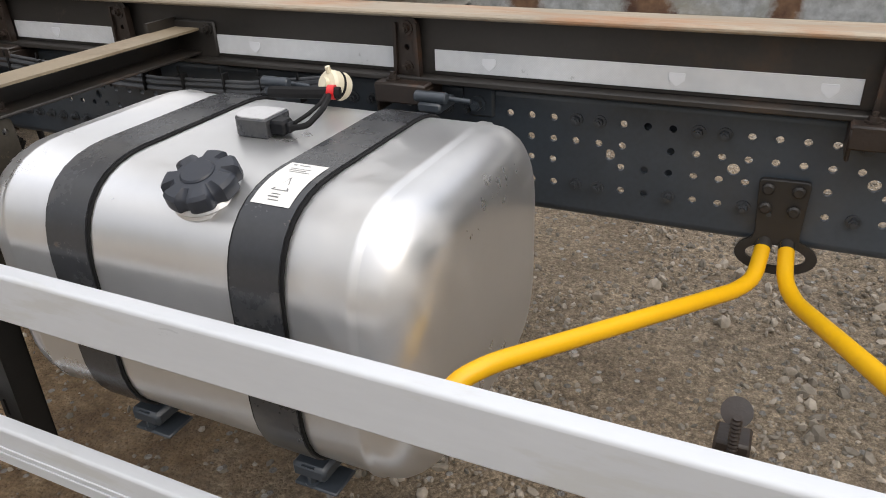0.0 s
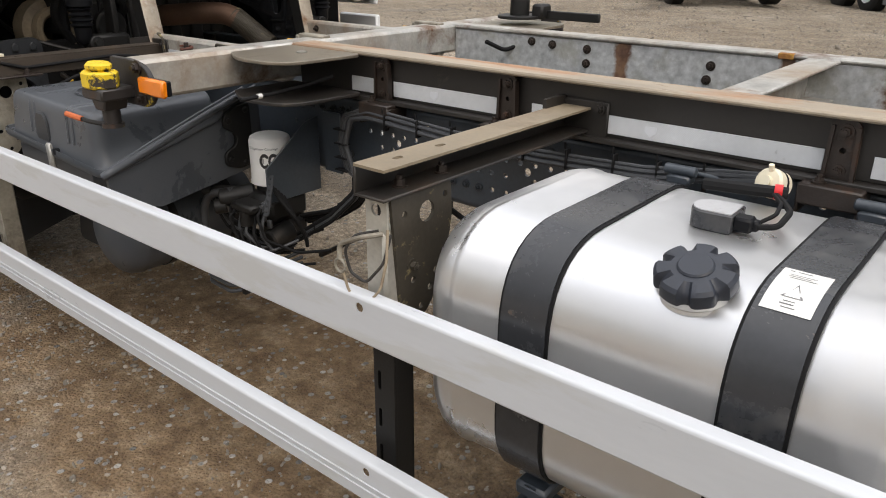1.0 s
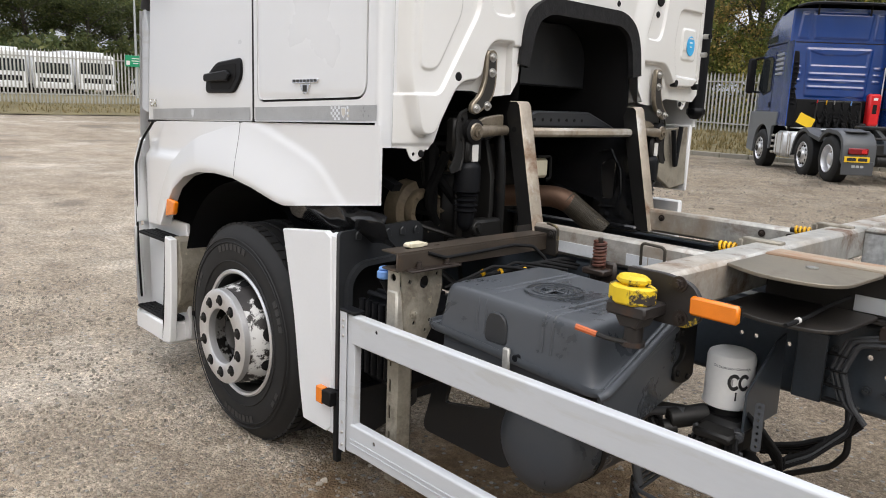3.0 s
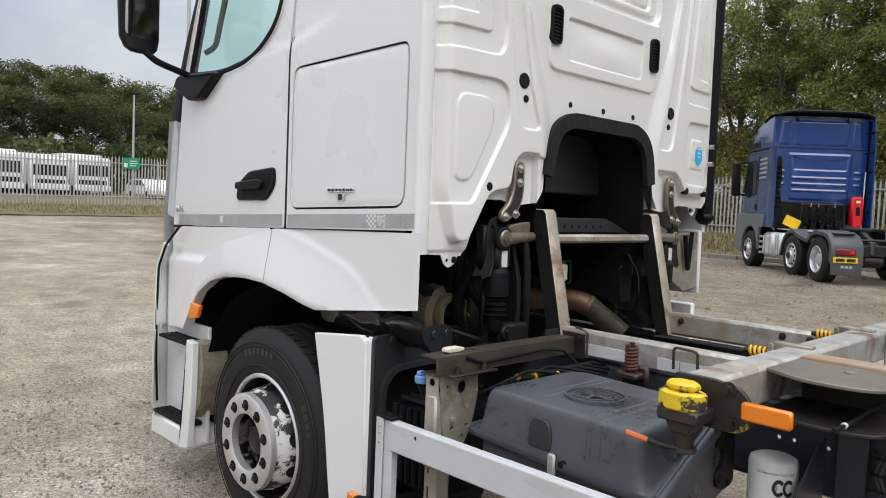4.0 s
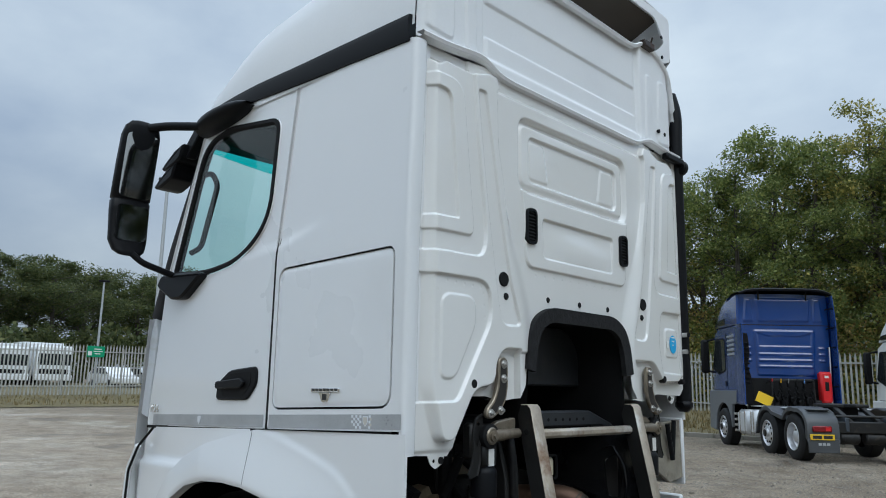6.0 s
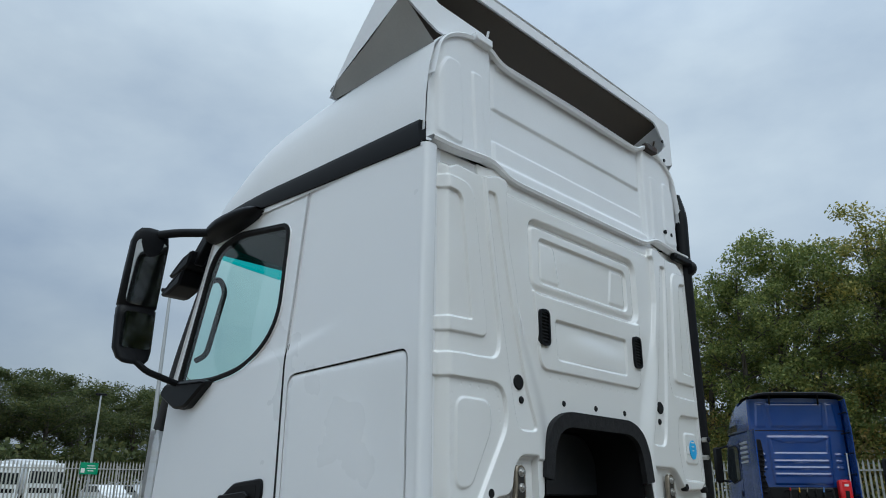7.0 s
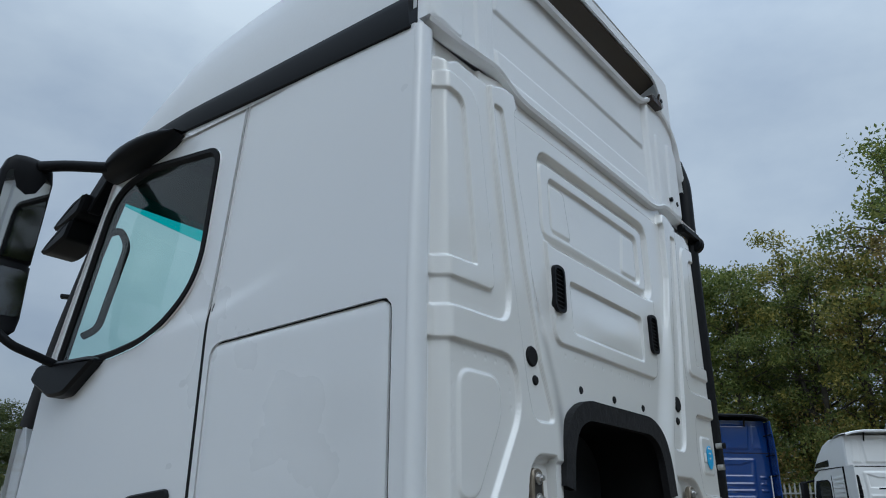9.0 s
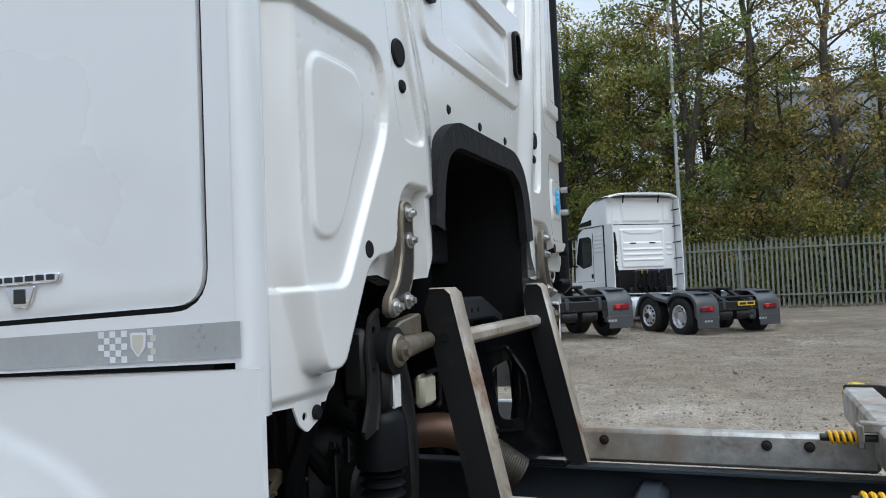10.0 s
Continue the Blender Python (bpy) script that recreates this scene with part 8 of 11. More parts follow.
def mud_panels():
    y = 0.735
    m = Mesh()
    out = rounded([(-4.395, 1.055), (-4.085, 1.090), (-4.045, 1.07), (-4.030, 0.295), (-4.065, 0.265), (-4.235, 0.265), (-4.265, 0.42), (-4.31, 0.72)], [0.004, 0.006, 0.006, 0.008, 0.008, 0.014, 0.1, 0.1], 5)
    m.prism(out, "y", y, y + 0.03, 0.004)
    w = part("wing_tail_panel", m, M_WHITE_DULL, truck, "white plastic wing tail panel behind the wheel")
    m = Mesh()
    m.prism([(0.74, 1.075), (0.74, 0.27), (0.78, 0.265), (0.78, 1.085)], "x", -4.075, -4.020, 0.004)
    part("panel_return", m, M_WHITE_DULL, w)
    # black bulkhead behind with a moulded arch recess
    m = Mesh()
    out = rounded([(0.745, 0.18), (0.745, 1.095), (1.14, 1.115), (1.17, 1.09), (1.17, 0.30)], 0.02, 3)
    hole = rounded([(0.79, 0.45), (0.79, 0.90), (0.84, 0.955), (1.06, 0.965), (1.12, 0.90), (1.12, 0.45)], 0.05, 5)
    m.plate(out, [hole], "x", -4.02, -4.00)
    b = part("rear_bulkhead", m, M_BULK, truck, "black moulded bulkhead behind the wheel")
    m = Mesh()
    o2 = inset(hole, -0.02)
    m.grid([[(-4.0, a[0], a[1]), (-3.975, a[0], a[1]), (-3.972, c[0], c[1]), (-4.03, c[0], c[1])] for a, c in zip(o2 + o2[:1], hole + hole[:1])])
    part("recess_rim", m, M_BULK, b)
    m = Mesh()
    m.box(-4.14, -4.12, 0.76, 1.42, 0.25, 1.08, 0.01)
    part("recess_back", m, M_BLACK, b)
    for k in range(5):
        yy = 0.83 + 0.075 * k
        m = Mesh()
        m.prism(rounded([(yy - 0.014, 1.06), (yy + 0.014, 1.06), (yy + 0.014, 1.085), (yy, 1.098), (yy - 0.014, 1.085)], 0.006, 3), "x", -4.0, -3.990, 0.003)
        part("moulded_rib", m, M_BULK, b)
    m = Mesh()
    m.box(-4.09, -4.045, 0.700, 0.728, 0.395, 0.465, 0.004)
    part("side_marker", m, M_AMBER, truck, "small amber side marker")
    part("marker_bracket", Mesh().box(-4.05, -3.99, 0.70, 0.78, 0.40, 0.46, 0.004).box(-4.01, -3.98, 0.73, 0.755, 0.16, 0.46, 0.004), M_BLACK, b)
    # washer bottle and grey plate behind the guard
    m = Mesh()
    m.box(-3.99, -3.70, 0.82, 1.12, 0.50, 0.86, 0.05)
    m.box(-3.97, -3.72, 0.80, 1.0, 0.70, 0.76, 0.02)
    for k in range(6):
        m.cyl((-3.94 + 0.04 * k, 0.815, 0.55), (-3.94 + 0.04 * k, 0.815, 0.84), 0.014, 10)
        m.cyl((-3.75, 0.84 + 0.045 * k, 0.862), (-3.93, 0.84 + 0.045 * k, 0.862), 0.012, 8)
    part("washer_bottle", m, M_DARK, truck, "black washer bottle")
    part("bottle_neck", Mesh().cyl((-3.74, 0.850, 0.82), (-3.722, 0.742, 0.973), 0.020, 14), M_DARK, truck)
    m = Mesh()
    m.plate(rounded([(-3.95, 0.20), (-3.85, 0.55), (-3.60, 0.62), (-3.35, 0.45), (-3.45, 0.20)], 0.05, 5), [rounded([(-3.82, 0.36), (-3.77, 0.52), (-3.60, 0.52), (-3.55, 0.42)], 0.03, 4)], "y", 1.16, 1.18)
    part("stone_guard", m, M_BULK, truck, "black plastic splash plate")


mud_panels()


# ---- equipment along the chassis ----
def battery_box():
    x0, x1, y0, y1, z1 = -3.46, -2.865, 0.798, 1.28, 1.005

    def ring(d, z, tilt=0.0):
        pts = rounded([(x0 - d, y0 - 0.36 * d), (x1 + d, y0 - 0.36 * d), (x1 + d - 0.045, y1), (x0 - d, y1)], 0.055, 7)
        return [(x, y, z + tilt * max(0.0, (y - y0)) * ease(np.array((x - x1 + 0.12) / 0.12)) - 0.035 * ease(np.array((x - x0) / (x1 - x0)))) for x, y in pts]
    rows = [ring(0.062, 0.832, 0.24), ring(0.074, 0.838, 0.24), ring(0.077, 0.853, 0.24), ring(0.073, 0.862, 0.24), ring(0.066, 0.861, 0.24), ring(0.061, 0.852, 0.24), ring(0.038, 0.852, 0.24), ring(0.030, 0.862, 0.24), ring(0.018, 0.925, 0.1), ring(0.010, 0.968), ring(0.004, 0.986), ring(-0.006, 0.997), ring(-0.018, 1.003), ring(-0.04, 1.006)]
    for r in rows[9:]:
        r[:] = [(x, y, z + 0.035 * float(ease(np.array((x - x0) / (x1 - x0)))) * 0.6) for x, y, z in r]
    m = Mesh()
    m.grid(rows, True)
    n = len(rows[0])
    m.f.append(tuple(range((len(rows) - 1) * n, len(rows) * n)))
    b = part("battery_cover", m, M_PLASTIC, truck, "dark grey moulded plastic battery cover, wet on top", angle=50)
    m = Mesh()
    for x in (-3.30, -3.265, -3.03, -2.995):
        m.tube([(x, y0 - 0.009, 0.875), (x, y0 - 0.003, 0.965), (x, y0 + 0.006, 0.991), (x, y0 + 0.03, 1.002 - 0.014 * (x + 3.475) / 0.635), (x, y1 - 0.02, 1.004 - 0.014 * (x + 3.475) / 0.635)], 0.0055, 6)
    part("cover_ribs", m, M_PLASTIC, b)
    m = Mesh()
    m.spin([(0.10, 0.0), (0.10, 0.004), (0.092, 0.005), (0.092, 0.0)], (-3.16, 1.005, 1.0055), (0, 0, 1), 40, True)
    m.spin([(0.072, 0.0), (0.072, 0.004), (0.066, 0.005), (0.066, 0.0)], (-3.16, 1.005, 1.0055), (0, 0, 1), 40, True)
    m.box(-3.21, -3.11, 0.999, 1.011, 1.004, 1.0098, 0.002)
    m.box(-3.166, -3.154, 0.955, 1.055, 1.004, 1.0098, 0.002)
    part("cover_emblem", m, M_PLASTIC, b)
    # front latch; a dark plate stands in for the shade of its recess
    m = Mesh()
    m.prism(rounded([(-3.262, 0.855), (-3.165, 0.855), (-3.170, 0.93), (-3.190, 0.955), (-3.237, 0.955), (-3.257, 0.93)], 0.02, 4), "y", 0.784, 0.800, 0.004)
    part("latch_shade_plate", m, M_BULK, b)
    part("cover_latch", Mesh().box(-3.164, -3.136, 0.764, 0.779, 0.765, 0.860, 0.005), M_GALV, b, "bare metal cover latch")
    part("latch_stud", Mesh().cyl((-3.115, 0.79, 0.835), (-3.115, 0.770, 0.835), 0.011, 10), M_DARK, b)
    # side shroud below the lid
    m = Mesh()
    pts = [(-2.795, 0.782, 0.812), (-2.880, 1.45, 1.000), (-2.880, 1.45, 0.70), (-2.815, 0.97, 0.655), (-2.80, 0.80, 0.715)]
    m.add([(x, y, z) for x, y, z in pts] + [(x - 0.02, y, z) for x, y, z in pts], [(0, 1, 2, 3, 4), (9, 8, 7, 6, 5), (0, 5, 6, 1), (1, 6, 7, 2), (2, 7, 8, 3), (3, 8, 9, 4), (4, 9, 5, 0)])
    m.box(-3.49, -2.90, 0.800, 1.44, 0.70, 0.835, 0.03)
    part("battery_tray", m, M_PLASTIC, b, "dark grey battery tray")
    m = Mesh()
    m.tube([(-2.803, 0.776, 0.806), (-2.789, 0.790, 0.818), (-2.808, 0.96, 0.866), (-2.838, 1.20, 0.935), (-2.860, 1.38, 0.985)], 0.0135, 10)
    m.tube([(-2.803, 0.795, 0.822), (-2.822, 0.97, 0.880), (-2.852, 1.20, 0.947), (-2.874, 1.38, 0.997)], 0.008, 8)
    part("side_lip", m, M_PLASTIC, b, "rounded lip along the cover's side")
    # hinge bracket by the rail
    m = Mesh()
    m.prism(rounded([(1.325, 0.945), (1.385, 0.950), (1.388, 0.72), (1.330, 0.705), (1.262, 0.728), (1.260, 0.775), (1.315, 0.800), (1.318, 0.840), (1.262, 0.872), (1.268, 0.915)], 0.02, 4), "x", -2.868, -2.846, 0.003)
    for y, z in ((1.361, 0.925), (1.285, 0.893), (1.282, 0.752), (1.345, 0.728)):
        m.cyl((-2.850, y, z), (-2.838, y, z), 0.011, 12, b=0.003)
    part("cover_bracket", m, M_SOOT, b)
    return b


battery_box()


def air_tank():
    m = Mesh()
    prof = [(0.0, -0.08)] + [(0.168 * math.sin(a), -0.08 * math.cos(a)) for a in [k * math.pi / 16 for k in range(1, 9)]] + [(0.171, 0.008), (0.171, 0.016), (0.168, 0.018), (0.168, 0.50), (0.0, 0.55)]
    m.spin(prof, (-3.16, 0.985, 0.475), (0, 1, 0), 36)
    t = part("air_tank", m, M_PLASTIC, truck, "dark grey steel air tank with domed end")
    part("drain_valve", Mesh().cyl((-3.14, 0.955, 0.605), (-3.14, 0.935, 0.612), 0.010, 10), M_STEEL, t)
    for y in (1.10, 1.36):
        part("tank_band", Mesh().spin([(0.170, 0), (0.173, 0), (0.173, 0.03), (0.170, 0.03)], (-3.16, y, 0.475), (0, 1, 0), 36, True), M_SOOT, t)


air_tank()


def air_dryer():
    p = (-2.704, 1.355, 0.678)
    m = Mesh()
    m.spin([(0.0, 0.0), (0.070, 0.0), (0.078, 0.004), (0.078, 0.012), (0.075, 0.018), (0.075, 0.158), (0.070, 0.172), (0.057, 0.179), (0.0, 0.180)], p, (0, 0, 1), 48)
    f = part("oil_separator_cartridge", m, M_FILTER, truck, "white oil separator cartridge with black print")
    def on(a0, a1, z0, z1):
        mm = Mesh()
        k = max(2, int(abs(a1 - a0) / 0.12) + 1)
        aa = [a0 + (a1 - a0) * i / k for i in range(k + 1)]
        mm.grid([[(p[0] + 0.0757 * math.cos(a), p[1] + 0.0757 * math.sin(a), p[2] + z) for a in aa] for z in (z0, z1)])
        return mm
    return f, on, p


dryer, dryer_band, DP = air_dryer()


def curved_text(text, size, angle, z, centre, radius, parent, material):
    """Print laid round an upright cylinder, facing outwards at the angle."""
    cu = bpy.data.curves.new("print", "FONT")
    cu.body, cu.size = text, size
    cu.align_x, cu.align_y = "CENTER", "CENTER"
    ob = bpy.data.objects.new("print", cu)
    scene.collection.objects.link(ob)
    me = bpy.data.meshes.new_from_object(ob)
    bpy.data.objects.remove(ob)
    for v in me.vertices:
        a = angle + v.co.x / radius
        v.co = (centre[0] + radius * math.cos(a), centre[1] + radius * math.sin(a), z + v.co.y)
    me.materials.clear()
    me.materials.append(material)
    part("print", me, material, parent)


curved_text("Oil Separator Cartridge", 0.0125, radians(-62), DP[2] + 0.140, DP, 0.0757, dryer, M_PRINT)
for k, da in enumerate((-0.22, 0.20)):
    m = Mesh()
    rows = []
    for j in range(25):
        a = radians(35) + radians(290) * j / 24
        row = []
        for rr in (0.013, 0.024):
            u, w = rr * math.cos(a) * 0.8, rr * math.sin(a) * 1.15
            th = radians(-42) + da * 1.0 + u / 0.0757
            row.append((DP[0] + 0.0758 * math.cos(th), DP[1] + 0.0758 * math.sin(th), DP[2] + 0.096 + w))
        rows.append(row)
    m.grid(rows)
    part("print", m, M_PRINT, dryer)
part("print", dryer_band(radians(-70), radians(-57), 0.086, 0.106), mat("grey_print", (0.35, 0.35, 0.34), 0.5, var=0.6, scale=400, bump=0.0), dryer)
part("print", dryer_band(radians(-50), radians(-46), 0.036, 0.064), M_PRINT, dryer)


def valve_block():
    m = Mesh()
    m.box(-2.76, -2.60, 1.25, 1.44, 0.55, 0.655, 0.025)
    m.cyl((-2.704, 1.355, 0.61), (-2.704, 1.355, 0.682), 0.060, 24)
    m.cyl((-2.82, 1.20, 0.625), (-2.74, 1.30, 0.645), 0.034, 16, b=0.005)
    m.cyl((-2.80, 1.215, 0.60), (-2.83, 1.18, 0.595), 0.028, 14, b=0.004)
    m.cyl((-2.92, 1.22, 0.635), (-2.76, 1.26, 0.65), 0.020, 12)
    m.cyl((-2.93, 1.215, 0.634), (-2.89, 1.225, 0.638), 0.026, 12)
    m.box(-2.72, -2.60, 1.17, 1.25, 0.615, 0.645, 0.008)
    m.cyl((-2.66, 1.20, 0.56), (-2.66, 1.20, 0.62), 0.028, 14, b=0.004)
    m.box(-2.74, -2.62, 1.28, 1.46, 0.44, 0.56, 0.03)
    m.cyl((-2.60, 1.24, 0.50), (-2.60, 1.34, 0.52), 0.04, 14, b=0.006)
    v = part("air_dryer_body", m, M_SOOT, truck, "sooty air dryer and valve block")
    m = Mesh()
    hs = [(0.0, 0.014 + 0.019 * k, 0.0045) for k in range(7)]
    m.plate(rbox(-0.014, 0.014, 0.0, 0.142, 0.010, 4), hs, "y", 0, 0.004)
    rot = Matrix.Translation((-2.525, 1.178, 0.630)) @ Matrix.Rotation(radians(-10), 4, "Y") @ Matrix.Rotation(radians(-22), 4, "X")
    m.v = [tuple(rot @ Vector(q)) for q in m.v]
    part("perforated_strap", m, M_LOOM, v, "grey perforated bracket strap")
    m = Mesh()
    m.prism([(1.495, 0.915), (1.436, 0.902), (1.25, 0.765), (1.25, 0.64), (1.495, 0.64)], "x", -2.604, -2.596, 0.001)
    m.box(-2.562, -2.47, 1.488, 1.498, 0.72, 0.94, 0.003)
    part("dryer_bracket", m, M_FRAME, v)
    rng = random.Random(21)
    # bundle of hoses in a loop under the valves and up to the rail
    for k in range(6):
        o, q = 0.013 * (k % 3), 0.013 * (k // 3)
        m = Mesh()
        m.tube([(-2.90 + o, 1.22 + q, 0.60 + q), (-2.85 + o, 1.24 + q, 0.50 + o), (-2.72, 1.30 + q, 0.43 + o), (-2.58, 1.36 + q, 0.475 + o), (-2.45, 1.40 + q, 0.565 + o), (-2.37, 1.45 + q, 0.66 + o), (-2.355 - o, 1.462, 0.74 + q)], 0.006 if k % 2 else 0.0078)
        part("air_hose", m, M_LOOM if k % 2 else M_BLACK, v, "black rubber air hose" if k % 2 == 0 else "grey corrugated hose")
    for k in range(6):
        a = Vector((-2.74 + 0.028 * k, 1.20 + 0.012 * (k % 3), 0.60))
        m = Mesh()
        m.tube([a, a + Vector((0.01, -0.025, -0.06)), (-2.66 + 0.02 * k, 1.20 + 0.02 * (k % 2), 0.47 + rng.uniform(-0.03, 0.02)), (-2.56 + 0.01 * k, 1.30, 0.45 + 0.012 * k)], 0.0058)
        part("air_hose", m, M_LOOM if k % 2 else M_BLACK, v)
    for k in range(5):
        m = Mesh()
        m.tube([(-2.60, 1.27 + 0.012 * k, 0.70 - 0.012 * k), (-2.54, 1.25 + 0.015 * k, 0.675 - 0.02 * k), (-2.49, 1.28 + 0.01 * k, 0.60 - 0.02 * k), (-2.50, 1.33, 0.52 - 0.01 * k)], 0.0065)
        part("air_hose", m, M_BLACK, v)
    for x, y, z in ((-2.80, 1.265, 0.455), (-2.64, 1.335, 0.45), (-2.51, 1.385, 0.525), (-2.42, 1.425, 0.605)):
        part("hose_tie", Mesh().box(x - 0.003, x + 0.003, y - 0.012, y + 0.035, z - 0.012, z + 0.035, 0.002), M_BLACK, v)
    m = Mesh()
    m.tube([(-2.90, 1.20, 0.36), (-2.94, 1.20, 0.50), (-2.94, 1.205, 0.57), (-2.90, 1.21, 0.625), (-2.78, 1.23, 0.655)], 0.015, 10)
    part("dryer_pipe", m, M_LOOM, v, "bent grey air pipe")
    m = Mesh()
    m.tube([(-2.42, 1.62, 0.72), (-2.41, 1.62, 0.53), (-2.45, 1.62, 0.47), (-2.77, 1.62, 0.28)], 0.0105, 10)
    part("stay_rod", m, M_SOOT, v)
    for k in range(4):
        m = Mesh()
        m.tube([(-2.345, 1.475 + 0.01 * k, 0.715 - 0.012 * k), (-2.40, 1.47 + 0.01 * k, 0.640 - 0.010 * k), (-2.50, 1.44 + 0.012 * k, 0.585 - 0.014 * k), (-2.61, 1.40 + 0.01 * k, 0.555 - 0.012 * k)], (0.008, 0.006, 0.0075, 0.005)[k])
        part("air_hose", m, M_BLACK, v)
    for k in range(4):
        z = 0.290 + 0.024 * k
        m = Mesh()
        m.tube([(-2.62, 1.40, z + 0.045), (-2.66, 1.22, z + 0.015), (-2.74, 1.15, z), (-2.88, 1.16, z), (-2.94, 1.22, z + 0.005), (-2.92, 1.42, z + 0.05)], 0.0072, 10)
        part("cooling_coil", m, M_LOOM, v, "loop of bare dark steel pipe")
    for x, y, z, d in ((-2.775, 1.265, 0.640, (-0.7, -0.7, 0.1)), (-2.72, 1.245, 0.600, (0, -1, 0.1)), (-2.665, 1.245, 0.575, (0, -1, -0.2)), (-2.615, 1.26, 0.63, (0.4, -1, 0))):
        d = Vector(d).normalized()
        q = Vector((x, y, z))
        m = Mesh()
        m.cyl(q, q + d * 0.035, 0.019, 14, b=0.003)
        m.cyl(q + d * 0.035, q + d * 0.052, 0.014, 6)
        u = part("pipe_union", m, M_LOOM, v, "grey pipe union on the valve block")
        m = Mesh()
        a = q + d * 0.05
        m.tube([a, a + d * 0.03 + Vector((0, 0, -0.02)), a + d * 0.035 + Vector((0.03, 0.01, -0.10)), a + Vector((0.10, 0.07, -0.16)), a + Vector((0.21, 0.13, -0.14))], 0.0055, 8)
        part("air_line", m, M_BLACK, u)
    for k in range(6):
        m = Mesh()
        z0 = 0.605 - 0.022 * (k % 3)
        m.box(-2.755 + 0.03 * k, -2.737 + 0.03 * k, 1.238, 1.252, z0 - 0.012, z0 + 0.02, 0.003)
        part("casting_boss", m, M_LOOM, v)
    part("coil_clip", Mesh().box(-2.93, -2.91, 1.19, 1.22, 0.280, 0.385, 0.003), M_SOOT, v)
    part("coil_clip", Mesh().box(-2.70, -2.68, 1.17, 1.20, 0.285, 0.40, 0.003), M_SOOT, v)


valve_block()


def cables():
    for k, o in enumerate((0.0, 0.019, 0.033)):
        m = Mesh()
        m.tube([(-2.33 - o * 0.2, 1.465, 0.70 + 0.2 * o), (-2.375 - o, 1.455, 0.755), (-2.405 - o, 1.448, 0.85), (-2.37 - o, 1.445, 0.945 + o * 0.3), (-2.28, 1.442, 0.962 + o), (-2.13, 1.442, 0.952 + o), (-1.93, 1.440, 0.940 + o), (-1.61, 1.445, 0.936 + o * 0.9), (-1.30, 1.44, 0.952 + o * 0.8), (-1.10, 1.43, 0.985 + o * 0.7), (-0.98, 1.36, 1.022 + o * 0.5), (-0.93, 1.31, 1.03 + o * 0.4)], (0.0095, 0.0078, 0.0050)[k], 8)
        part("cable_loom", m, M_LOOM, truck, "grey corrugated cable loom clipped along the rail")
    for x in (-2.20, -2.06, -1.92, -1.79, -1.66, -1.52, -1.38, -1.26, -1.14):
        m = Mesh()
        m.box(x - 0.003, x + 0.003, 1.429, 1.455, 0.930 + 0.012 * (x > -1.4), 0.986 + 0.012 * (x > -1.4), 0.002)
        m.box(x - 0.003, x + 0.003, 1.424, 1.428, 0.99 + 0.012 * (x > -1.4), 1.008 + 0.012 * (x > -1.4), 0.001)
        part("cable_tie", m, M_BLACK, truck)
    for z in (0.90, 0.85, 0.80, 0.755):
        part("cable_tie", Mesh().box(-2.452, -2.392, 1.436, 1.462, z - 0.003, z + 0.003, 0.002), M_BLACK, truck)
    for k in range(3):
        o = 0.021 * k
        m = Mesh()
        m.tube([(-2.32, 1.62 + o, 0.70), (-2.10, 1.62 + o, 0.66 - o), (-1.85, 1.61 + o, 0.565 - o), (-1.62, 1.62, 0.50 - o), (-1.45, 1.64, 0.52)], 0.0062, 8)
        part("brake_hose", m, M_BLACK, truck, "black brake hose slung under the rail")
    for x, z in ((-2.1, 0.65), (-1.95, 0.595), (-1.78, 0.535)):
        part("hose_clip", Mesh().box(x - 0.003, x + 0.003, 1.605, 1.668, z - 0.045, z + 0.010, 0.002), M_DARK, truck)
    # looms behind the front outrigger
    rng = random.Random(8)
    for k in range(6):
        m = Mesh()
        y = 0.98 + 0.06 * k
        m.tube([(-3.60, y - 0.05, 0.93 + rng.uniform(0, 0.03)), (-3.55, y + 0.02, 0.975), (-3.51, y + 0.10, 0.995 + rng.uniform(-0.01, 0.02)), (-3.50, y + 0.20, 1.0), (-3.44, y + 0.34, 0.97)], rng.choice((0.006, 0.008, 0.011)))
        part("cable_loom", m, M_BLACK, truck)
    for x, y in ((-3.545, 1.06), (-3.52, 1.13), (-3.50, 1.24)):
        part("cable_band", Mesh().cyl((x, y, 0.985), (x + 0.002, y + 0.010, 0.987), 0.0125, 12), M_YELLOW, truck, "yellow cable band")
    m = Mesh()
    m.tube([(-3.600, 0.84, 1.075), (-3.592, 0.92, 1.050), (-3.588, 1.10, 1.056), (-3.588, 1.28, 1.062), (-3.570, 1.38, 1.050), (-3.535, 1.42, 1.00), (-3.52, 1.42, 0.95)], 0.0065)
    part("lamp_cable", m, M_BLACK, truck)
    m = Mesh()
    m.box(-3.672, -3.637, 0.79, 0.855, 1.089, 1.107, 0.003)
    m.box(-3.667, -3.642, 0.85, 0.875, 1.091, 1.102, 0.002)
    m.box(-3.665, -3.644, 0.778, 0.792, 1.093, 1.105, 0.002)
    part("cable_plug", m, M_CREAMPL, truck, "cream cable plug lying on the outrigger")
    m = Mesh()
    m.tube([(-2.44, 1.06, 1.055), (-2.43, 1.18, 1.06), (-2.43, 1.32, 1.07), (-2.40, 1.40, 1.09)], 0.0065)
    part("lamp_cable", m, M_BLACK, truck)
    part("cable_clip", Mesh().cyl((-2.435, 1.12, 1.058), (-2.435, 1.135, 1.058), 0.0085, 10), M_PAPER, truck)


